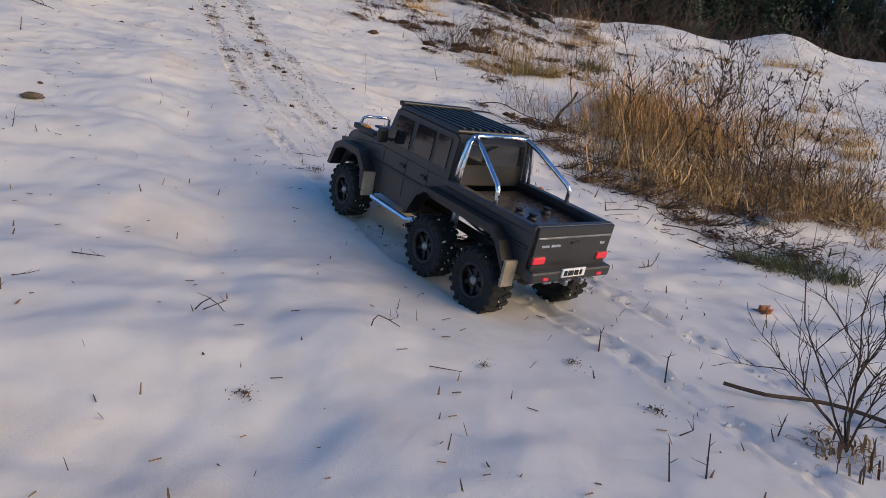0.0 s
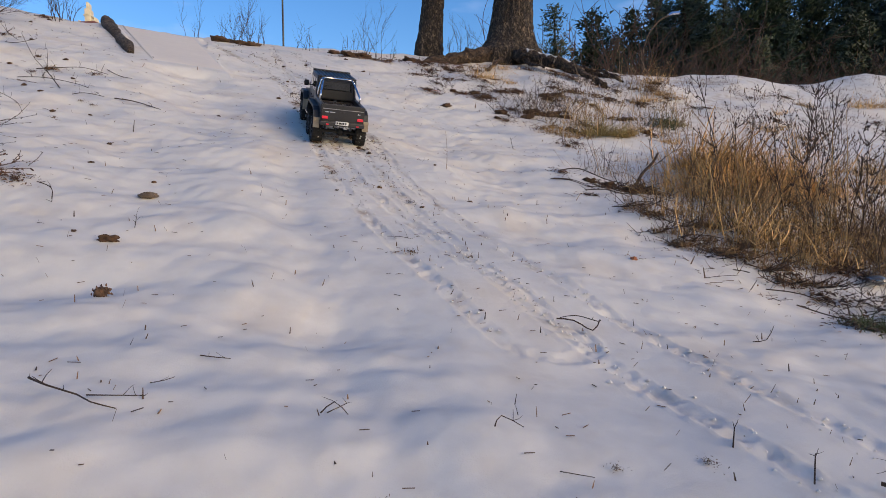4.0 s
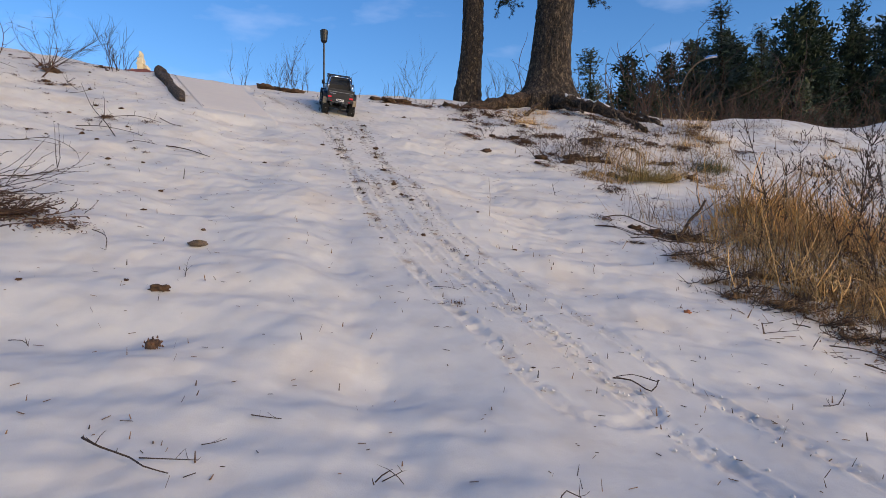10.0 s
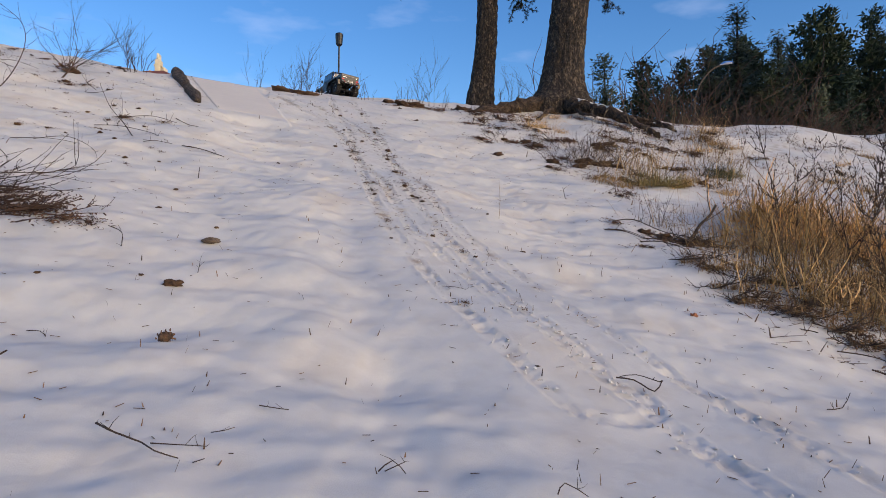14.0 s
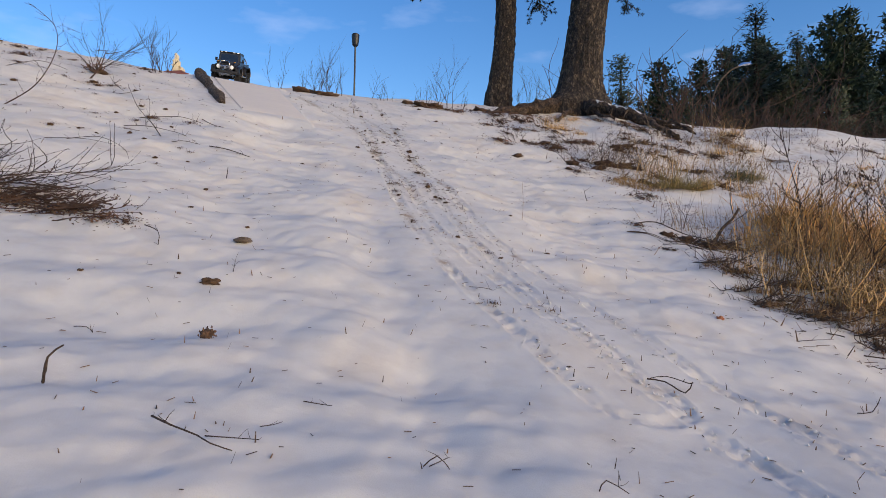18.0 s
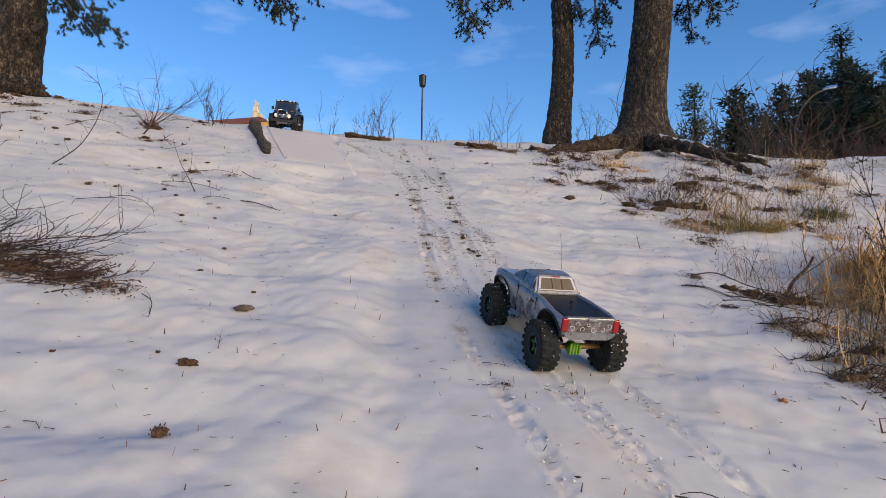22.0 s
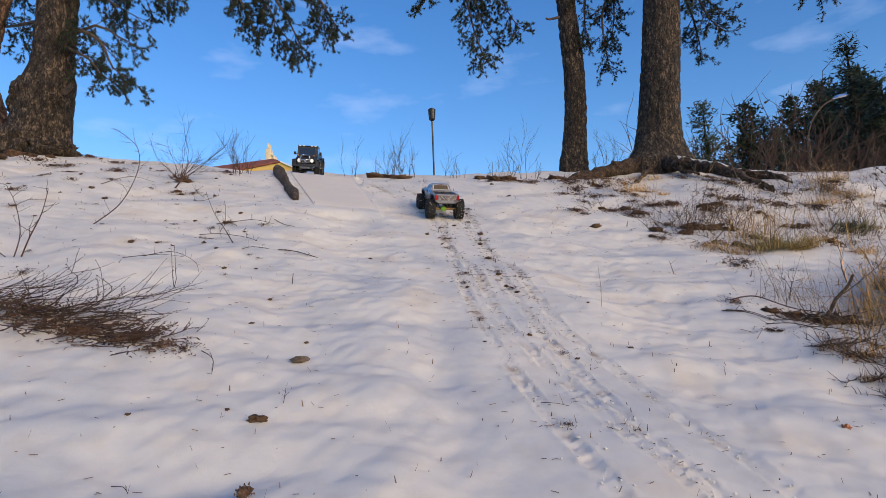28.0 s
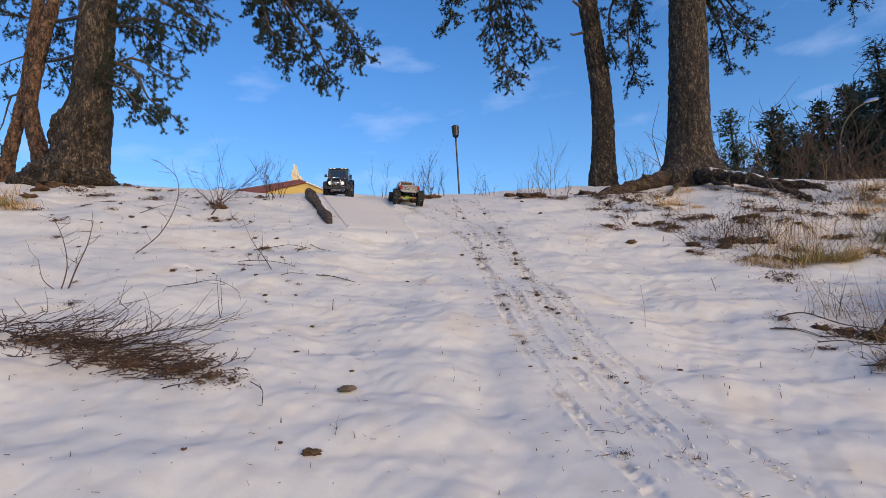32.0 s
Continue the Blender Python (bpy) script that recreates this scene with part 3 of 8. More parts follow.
# ---- the two model trucks: x to the right, y forwards, z up from the ground ----
def wheel(parent, x, y, r, w, rim_mat, ring_mat, bolts, label, rim=0.56, spoke_mat=None, clots=24):
    """A wheel on its axle, with a lugged tyre, rim, bead ring and bolts; it spins about x."""
    side = 1 if x > 0 else -1
    rr = r * rim
    bm = bmesh.new()
    lathe(bm, [(rr, -w * 0.46), (rr * 1.05, -w * 0.48), (rr * 1.02, -w * 0.36), (rr * 0.82, -w * 0.30), (rr * 0.82, w * 0.2), (rr * 0.6, w * 0.26), (rr * 0.26, w * 0.24), (rr * 0.22, w * 0.34), (0.002, w * 0.34)], 20, Matrix.Diagonal((side, 1, 1, 1)), "X")
    bmesh.ops.recalc_face_normals(bm, faces=bm.faces[:])
    hub = part("wheel", bm, rim_mat, parent, label)
    hub.location = (x, y, r)
    bm = bmesh.new()
    box(bm, (w * 0.2, -rr * 0.12, rr * 0.2), (w * 0.34, rr * 0.12, rr * 0.92), 0.0015, Matrix.Diagonal((side, 1, 1, 1)))
    bmesh.ops.recalc_face_normals(bm, faces=bm.faces[:])
    spoke = part("spoke", bm, spoke_mat or rim_mat, hub)
    for k in range(1, 6):
        o = new("spoke", spoke.data)
        o.parent = hub
        o.matrix_basis = Matrix.Rotation(k * math.pi / 3, 4, "X")
    bm = bmesh.new()
    prof = [(rr * 0.98, -w * 0.44), (r * 0.74, -w * 0.52), (r * 0.90, -w * 0.47), (r * 0.945, -w * 0.34), (r * 0.955, 0), (r * 0.945, w * 0.34), (r * 0.90, w * 0.47), (r * 0.74, w * 0.52), (rr * 0.98, w * 0.44)]
    lathe(bm, prof, 32, None, "X", True)
    bmesh.ops.recalc_face_normals(bm, faces=bm.faces[:])
    part("tyre", bm, RUBBER, hub, "black lugged rubber tyre")
    bm = bmesh.new()
    n = 20
    for k in range(n):
        for s, off in ((-1, 0), (1, 0.5)):
            a = (k + off) * 2 * math.pi / n
            t = bmesh.new()
            box(t, (s * w * 0.10, -r * 0.085, r * 0.93), (s * w * 0.50, r * 0.065, r * 1.005), 0.0012)
            box(t, (s * w * 0.40, -r * 0.06, r * 0.80), (s * w * 0.54, r * 0.05, r * 0.985), 0.0012)
            if k % 2:
                box(t, (-w * 0.09, -r * 0.05, r * 0.93), (w * 0.09, r * 0.05, r * 1.0), 0.0012)
            join(bm, t, Matrix.Rotation(a, 4, "X") @ Matrix.Rotation(0.22 * s, 4, "Z"))
    bmesh.ops.recalc_face_normals(bm, faces=bm.faces[:])
    tagged(part("tread", bm, RUBBER, hub, "chunky rubber tread lugs"), kind="stuff")
    bm = bmesh.new()
    lathe(bm, [(rr * 0.80, w * 0.42), (rr * 1.02, w * 0.40), (rr * 1.04, w * 0.47), (rr * 0.96, w * 0.505), (rr * 0.84, w * 0.49)], 24, Matrix.Diagonal((side, 1, 1, 1)), "X", True)
    for k in range(bolts):
        a = k * 2 * math.pi / bolts
        t = bmesh.new()
        bmesh.ops.create_icosphere(t, subdivisions=1, radius=r * 0.028, matrix=Matrix.Translation((side * w * 0.50, math.cos(a) * rr * 0.92, math.sin(a) * rr * 0.92)))
        join(bm, t)
    bmesh.ops.recalc_face_normals(bm, faces=bm.faces[:])
    part("bead_ring", bm, ring_mat, hub)
    bm = bmesh.new()
    lathe(bm, [(rr * 0.26, w * 0.30), (rr * 0.26, w * 0.38), (rr * 0.18, w * 0.42), (0.001, w * 0.42)], 6, Matrix.Diagonal((side, 1, 1, 1)), "X")
    bmesh.ops.recalc_face_normals(bm, faces=bm.faces[:])
    part("hub_nut", bm, STEEL if rim > 0.5 else BLACK, hub)
    # snow caught between the lugs
    rng = random.Random(int(x * 1000) + int(y * 1000) * 7)
    verts, faces = [], []
    for _ in range(clots):
        a, q, e = rng.uniform(0, 6.283), rng.uniform(-0.48, 0.48) * w, rng.uniform(0.0010, 0.0036)
        far = r * rng.uniform(0.95, 0.975)
        c = Vector((q, math.cos(a) * far, math.sin(a) * far))
        n = len(verts)
        verts += [c + Vector(d) * e * rng.uniform(0.6, 1.4) for d in ((1, 0, 0), (-1, 0, 0), (0, 1, 0), (0, -1, 0), (0, 0, 1), (0, 0, -1))]
        faces += [(n + i, n + j, n + k) for i, j, k in ((0, 2, 4), (2, 1, 4), (1, 3, 4), (3, 0, 4), (2, 0, 5), (1, 2, 5), (3, 1, 5), (0, 3, 5))]
    me = bpy.data.meshes.new("caught_snow")
    me.from_pydata(verts, [], faces)
    me.materials.append(PACKED)
    crumbs = new("caught_snow", me)
    crumbs.parent = hub
    tagged(crumbs, "crumbs of snow caught in the tread", kind="stuff")
    return hub


def shell(bm, stations, bevel=0.0):
    """A body skin across y: at each station (y, half width low, half width high, z low, z high)."""
    t = bmesh.new()
    rings(t, [[(-a, y, lo), (a, y, lo), (b, y, hi), (-b, y, hi)] for y, a, b, lo, hi in stations])
    bmesh.ops.recalc_face_normals(t, faces=t.faces[:])
    if bevel:
        bmesh.ops.bevel(t, geom=[e for e in t.edges if len(e.link_faces) == 2 and e.calc_face_angle(0) > 0.35], offset=bevel, segments=2, affect="EDGES")
    join(bm, t)


def six_wheeler():
    """A dark grey six-wheeled model pickup."""
    th = thing("six_wheeled_truck", pose(0, 0, 0), "dark grey six-wheeled model pickup truck with chrome roll bars", "toy truck")
    R, W, TRK = 0.0585, 0.046, 0.100
    AX = (0.2225, -0.1000, -0.2480)
    # lower body with its arches, as side plates and a floor
    def arch(y, r, n=7):
        return [(y + r * math.cos(math.pi * k / n), 0.066 + r * 0.98 * math.sin(math.pi * k / n)) for k in range(n + 1)]
    side = [(0.300, 0.150), (0.302, 0.108), (0.290, 0.095)] + arch(AX[0], 0.068) + [(0.12, 0.082), (-0.03, 0.082)]
    side += [(-0.030, 0.10), (-0.046, 0.132), (-0.285, 0.132), (-0.300, 0.10), (-0.312, 0.093), (-0.335, 0.095), (-0.338, 0.168), (-0.105, 0.172), (0.13, 0.172)]
    body = bmesh.new()
    for s in (-1, 1):
        plate(body, side, s * 0.088, s * 0.098, axis="X")
    box(body, (-0.090, -0.335, 0.094), (0.090, -0.29, 0.100), 0.001)
    box(body, (-0.090, -0.04, 0.083), (0.090, 0.13, 0.090), 0.001)
    box(body, (-0.090, -0.33, 0.133), (0.090, -0.10, 0.139), 0.001)
    # bed rails
    part("body", body, PAINT, th)
    for s in (-1, 1):
        bm = bmesh.new()
        box(bm, (s * 0.082, -0.338, 0.163), (s * 0.100, -0.10, 0.176), 0.003)
        part("bed_rail", bm, PAINT, th)
    bm = bmesh.new()
    box(bm, (-0.096, -0.338, 0.155), (0.096, -0.326, 0.178), 0.003)
    part("tailgate_rail", bm, PAINT, th)
    # bonnet and cab
    bm = bmesh.new()
    shell(bm, [(0.302, 0.080, 0.076, 0.13, 0.163), (0.26, 0.086, 0.080, 0.13, 0.172), (0.128, 0.092, 0.084, 0.13, 0.179)], 0.004)
    box(bm, (-0.03, 0.15, 0.176), (0.03, 0.28, 0.181), 0.003)
    part("bonnet", bm, PAINT, th)
    for s in (-1, 1):
        bm = bmesh.new()
        box(bm, (s * 0.062, 0.20, 0.170), (s * 0.080, 0.29, 0.182), 0.003)
        part("indicator_pod", bm, BLACK, th)
    bm = bmesh.new()
    shell(bm, [(0.135, 0.097, 0.096, 0.165, 0.178), (0.106, 0.097, 0.093, 0.165, 0.258), (0.092, 0.097, 0.092, 0.165, 0.263), (-0.090, 0.097, 0.092, 0.165, 0.261), (-0.104, 0.097, 0.091, 0.165, 0.250)], 0.004)
    cab = part("cab", bm, PAINT, th)
    bm = bmesh.new()
    box(bm, (-0.092, -0.095, 0.2595), (0.092, 0.098, 0.2665), 0.003)
    ribbed = part("ribbed_roof", bm, PAINT, th, "ribbed dark grey roof")
    for k in range(9):
        bm = bmesh.new()
        x = -0.076 + k * 0.019
        box(bm, (x - 0.0028, -0.092, 0.2655), (x + 0.0028, 0.088, 0.2705), 0.001)
        part("roof_rib", bm, PAINT, ribbed)
    bm = bmesh.new()
    box(bm, (-0.092, 0.090, 0.264), (0.092, 0.106, 0.274), 0.003)
    bar = part("light_bar", bm, BLACK, th)
    for x in (-0.072, -0.036, 0.036, 0.072):
        bm = bmesh.new()
        box(bm, (x - 0.010, 0.105, 0.266), (x + 0.010, 0.108, 0.273), 0.001)
        part("roof_lamp", bm, CLEAR_LAMP, bar)
    # glass
    def quad(bm, pts, thick):
        n = (Vector(pts[1]) - Vector(pts[0])).cross(Vector(pts[2]) - Vector(pts[0])).normalized() * thick
        t = bmesh.new()
        rings(t, [[Vector(p) - n * 0.3 for p in pts], [Vector(p) + n for p in pts]])
        bmesh.ops.recalc_face_normals(t, faces=t.faces[:])
        join(bm, t)
    def side_x(z, s):
        return s * (0.097 - (z - 0.165) / 0.096 * 0.0048)
    for s in (-1, 1):
        for y0, y1, top in ((0.106, 0.040, 0.092), (0.028, -0.034, 0.022), (-0.046, -0.085, -0.046)):
            z0, z1 = 0.190, 0.247
            pts = [(side_x(z0, s), y0, z0), (side_x(z0, s), y1, z0), (side_x(z1, s), y1, z1), (side_x(z1, s), top, z1)]
            bm = bmesh.new()
            quad(bm, pts if s < 0 else pts[::-1], 0.0016)
            part("side_window", bm, GLASS, cab, "dark tinted side window")
        for y in (0.034, -0.040, 0.118):
            bm = bmesh.new()
            box(bm, (s * 0.0965, y - 0.0009, 0.10), (s * 0.0988, y + 0.0009, 0.172), 0.0003)
            part("door_gap", bm, BLACK, th)
        for y in (0.048, -0.026):
            bm = bmesh.new()
            box(bm, (s * 0.097, y - 0.012, 0.155), (s * 0.103, y + 0.006, 0.161), 0.002)
            part("door_handle", bm, BLACK, th)
        bm = bmesh.new()
        box(bm, (s * 0.097, -0.33, 0.139), (s * 0.1005, 0.285, 0.145), 0.001)
        part("rub_strip", bm, BLACK, th)
        bm = bmesh.new()
        tube(bm, [(s * 0.095, 0.105, 0.19), (s * 0.112, 0.107, 0.195)], 0.003)
        box(bm, (s * 0.108, 0.098, 0.186), (s * 0.130, 0.110, 0.214), 0.004)
        part("wing_mirror", bm, BLACK, th)
        # flares
        bm = bmesh.new()
        outer = [(AX[0] + 0.083, 0.088), (AX[0] + 0.060, 0.140), (AX[0] + 0.030, 0.152), (AX[0] - 0.045, 0.152), (AX[0] - 0.075, 0.125), (AX[0] - 0.083, 0.078)]
        inner = [(AX[0] - 0.071, 0.078), (AX[0] - 0.062, 0.118), (AX[0] - 0.040, 0.140), (AX[0] + 0.027, 0.140), (AX[0] + 0.050, 0.130), (AX[0] + 0.070, 0.088)]
        plate(bm, outer + inner, s * 0.094, s * 0.1245, axis="X")
        part("front_wing_flare", bm, BLACK, th)
        bm = bmesh.new()
        outer = [(-0.018, 0.088), (-0.046, 0.142), (-0.072, 0.155), (-0.262, 0.155), (-0.290, 0.142), (-0.318, 0.098)]
        inner = [(-0.310, 0.098), (-0.284, 0.134), (-0.260, 0.147), (-0.074, 0.147), (-0.052, 0.134), (-0.026, 0.088)]
        plate(bm, outer + inner, s * 0.094, s * 0.1245, axis="X")
        part("rear_wing_flare", bm, BLACK, th)
        for y, t0 in ((AX[0] - 0.083, 0.066), (-0.316, 0.072)):
            bm = bmesh.new()
            box(bm, (s * 0.098, y - 0.004, t0), (s * 0.1255, y + 0.002, 0.118), 0.001)
            part("mud_flap", bm, TAN, th, "dusty tan mud flap")
        # side step and pipes
        bm = bmesh.new()
        tube(bm, [(s * 0.104, 0.128, 0.078), (s * 0.112, 0.115, 0.072), (s * 0.112, -0.02, 0.072), (s * 0.104, -0.032, 0.078)], 0.0055, 8)
        part("side_step", bm, CHROME, th, "chrome side step tube")
        bm = bmesh.new()
        for dz in (0, 0.011):
            t = bmesh.new()
            lathe(t, [(0.0042, -0.008), (0.0052, -0.008), (0.0052, 0.008), (0.0042, 0.008)], 10, Matrix.Translation((s * 0.112, -0.036 - dz * 0.4, 0.066 + dz * 0.2)) @ Matrix.Translation((s * dz, 0, 0)), "X", True)
            join(bm, t)
        part("exhaust_tip", bm, CHROME, th)
        # roll bar
        bm = bmesh.new()
        tube(bm, [(s * 0.088, -0.112, 0.172), (s * 0.086, -0.112, 0.205), (s * 0.078, -0.113, 0.250), (s * 0.070, -0.113, 0.259), (s * 0.055, -0.113, 0.262), (0, -0.113, 0.263)], 0.0045, 8)
        tube(bm, [(s * 0.090, -0.124, 0.172), (s * 0.087, -0.123, 0.205), (s * 0.079, -0.120, 0.250), (s * 0.071, -0.118, 0.258)], 0.0035, 8)
        tube(bm, [(s * 0.066, -0.116, 0.260), (s * 0.074, -0.150, 0.246), (s * 0.089, -0.222, 0.206), (s * 0.091, -0.228, 0.198), (s * 0.090, -0.229, 0.168)], 0.0045, 8)
        part("roll_bar", bm, CHROME, th, "polished chrome roll bar", smooth=True)
        # lamps
        bm = bmesh.new()
        box(bm, (s * 0.064, -0.344, 0.118), (s * 0.095, -0.336, 0.135), 0.002)
        rear = part("rear_lamp_housing", bm, BLACK, th)
        bm = bmesh.new()
        box(bm, (s * 0.066, -0.347, 0.121), (s * 0.093, -0.342, 0.133), 0.0015)
        part("tail_lamp", bm, RED_LAMP, rear, "red tail lamp")
        bm = bmesh.new()
        lathe(bm, [(0.016, 0.300), (0.016, 0.308), (0.012, 0.311), (0.001, 0.312)], 16, Matrix.Translation((s * 0.058, 0, 0.143)), "Y")
        head = part("headlamp", bm, CLEAR_LAMP, th, "round clear headlamp")
        bm = bmesh.new()
        lathe(bm, [(0.0162, 0.298), (0.0195, 0.300), (0.0195, 0.309), (0.0162, 0.310)], 16, Matrix.Translation((s * 0.058, 0, 0.143)), "Y", True)
        part("lamp_ring", bm, BLACK, head)
        bm = bmesh.new()
        box(bm, (s * 0.066, 0.235, 0.1815), (s * 0.078, 0.262, 0.1875), 0.002)
        part("indicator", bm, AMBER, th)
    for pts, name in (([(-0.078, 0.1310, 0.186), (0.078, 0.1310, 0.186), (0.070, 0.1085, 0.250), (-0.070, 0.1085, 0.250)], "windscreen"),
                      ([(0.074, -0.1036, 0.205), (-0.074, -0.1036, 0.205), (-0.068, -0.1036, 0.243), (0.068, -0.1036, 0.243)], "rear_window")):
        bm = bmesh.new()
        quad(bm, pts, 0.0045)
        part(name, bm, GLASS, cab, "dark tinted glass pane")
    # front end
    bm = bmesh.new()
    box(bm, (-0.042, 0.300, 0.118), (0.042, 0.306, 0.162), 0.002)
    grille = part("grille", bm, BLACK, th)
    for k in range(3):
        bm = bmesh.new()
        box(bm, (-0.040, 0.305, 0.125 + k * 0.0125), (0.040, 0.309, 0.130 + k * 0.0125), 0.001)
        part("grille_slat", bm, STEEL, grille)
    bm = bmesh.new()
    lathe(bm, [(0.0105, 0.308), (0.0105, 0.311), (0.008, 0.312), (0.001, 0.3115)], 18, Matrix.Translation((0, 0, 0.141)), "Y")
    part("badge_disc", bm, CHROME, grille)
    bm = bmesh.new()
    box(bm, (-0.108, 0.300, 0.090), (0.108, 0.326, 0.114), 0.005)
    box(bm, (-0.055, 0.305, 0.070), (0.055, 0.330, 0.092), 0.004)
    part("front_bumper", bm, PAINT, th)
    bm = bmesh.new()
    for z in (0.075, 0.081, 0.087):
        box(bm, (-0.045, 0.329, z - 0.0016), (0.045, 0.332, z + 0.0016), 0.0006)
    part("skid_plate", bm, STEEL, th)
    bm = bmesh.new()
    for s in (-1, 1):
        tube(bm, [(s * 0.042, 0.322, 0.112), (s * 0.042, 0.330, 0.160), (s * 0.036, 0.322, 0.186), (s * 0.028, 0.318, 0.190), (0, 0.318, 0.190)], 0.0036, 8)
    tube(bm, [(-0.042, 0.330, 0.150), (0.042, 0.330, 0.150)], 0.0028, 8)
    part("bull_bar", bm, CHROME, th, "chrome tube bull bar", smooth=True)
    # tail
    bm = bmesh.new()
    plate(bm, [(-0.092, 0.112), (0.092, 0.112), (0.094, 0.176), (-0.094, 0.176)], -0.343, -0.335, axis="Y")
    gate = part("tailgate", bm, PAINT, th)
    bm = bmesh.new()
    box(bm, (-0.092, -0.345, 0.1595), (0.092, -0.342, 0.1620), 0.0005)
    part("tailgate_crease", bm, STEEL, gate)
    bm = bmesh.new()
    box(bm, (-0.010, -0.346, 0.150), (0.010, -0.342, 0.153), 0.0008)
    part("tailgate_catch", bm, BLACK, gate)
    for x0, x1 in ((-0.080, -0.062), (-0.058, -0.036), (0.066, 0.078)):
        bm = bmesh.new()
        box(bm, (x0, -0.3446, 0.147), (x1, -0.3425, 0.1505), 0.0003)
        part("lettering_bar", bm, CHROME, gate)
    bm = bmesh.new()
    box(bm, (-0.100, -0.358, 0.092), (0.100, -0.334, 0.112), 0.004)
    bump = part("rear_bumper", bm, PAINT, th)
    for s in (-1, 1):
        bm = bmesh.new()
        box(bm, (s * 0.062, -0.3605, 0.097), (s * 0.074, -0.357, 0.102), 0.001)
        # glow added: the reflectors share the tail lamps' emissive red
        part("reflector", bm, RED_LAMP, bump)
        bm = bmesh.new()
        box(bm, (s * 0.020 - 0.004, -0.366, 0.086), (s * 0.020 + 0.004, -0.352, 0.096), 0.002)
        part("tow_eye", bm, STEEL, bump)
    bm = bmesh.new()
    box(bm, (-0.032, -0.3612, 0.100), (0.026, -0.3575, 0.1155), 0.001)
    plate_ob = part("number_plate", bm, WHITE, bump, "white plate with black bars")
    for k, (a, b) in enumerate(((-0.028, -0.021), (-0.018, -0.005), (-0.002, 0.007), (0.011, 0.016))):
        bm = bmesh.new()
        box(bm, (a, -0.3625, 0.1035), (b, -0.3608, 0.1125), 0.0003)
        part("plate_bar", bm, BLACK, plate_ob)
    bm = bmesh.new()
    for k in range(5):
        x = -0.05 + k * 0.025
        box(bm, (x - 0.009, -0.352, 0.086), (x + 0.009, -0.345, 0.092), 0.001)
    part("tail_skid", bm, STEEL, th)
    # bed
    bm = bmesh.new()
    box(bm, (-0.084, -0.328, 0.154), (0.084, -0.108, 0.158), 0.001)
    part("bed_cover", bm, GLOSS_BLACK, th, "flat glossy dark bed cover")
    for x, y in ((-0.035, -0.235), (0.035, -0.235), (-0.028, -0.262)):
        bm = bmesh.new()
        lathe(bm, [(0.009, 0.158), (0.009, 0.162), (0.006, 0.165), (0.008, 0.169), (0.001, 0.170)], 10, Matrix.Translation((x, y, 0)), "Z")
        part("bed_knob", bm, BLACK, th)
    # running gear
    bm = bmesh.new()
    for s in (-1, 1):
        box(bm, (s * 0.030, -0.30, 0.078), (s * 0.040, 0.29, 0.094), 0.002)
    part("chassis_rails", bm, BLACK, th)
    for y in AX:
        bm = bmesh.new()
        tube(bm, [(-TRK + 0.02, y, R), (TRK - 0.02, y, R)], 0.009, 8)
        bmesh.ops.create_icosphere(bm, subdivisions=2, radius=0.021, matrix=Matrix.Translation((0.01, y, R)))
        part("axle", bm, BLACK, th)
        for s in (-1, 1):
            bm = bmesh.new()
            tube(bm, [(s * 0.058, y, R + 0.005), (s * 0.050, y + 0.01, 0.125)], 0.0075, 8)
            tube(bm, [(s * 0.058, y, R), (s * 0.036, y + 0.09 * (1 if y < 0 else -1), 0.084)], 0.003, 6)
            part("shock_absorber", bm, STEEL, th)
    # the body rides high over its axles, and its upper half stands a little taller
    for o in th.children_recursive:
        if o.name.split(".")[0] in ("axle", "shock_absorber"):
            continue
        for v in o.data.vertices:
            v.co.z += 0.009 + 0.007 * min(1.0, max(0.0, (v.co.z - 0.136) / 0.036))
    wheels = [wheel(th, s * TRK, y, R, W, BLACK, BLACK, 10, "black six-spoke wheel") for y in AX for s in (-1, 1)]
    th.scale = (1.02, 1.02, 1.02)
    return th, wheels, R * 1.02


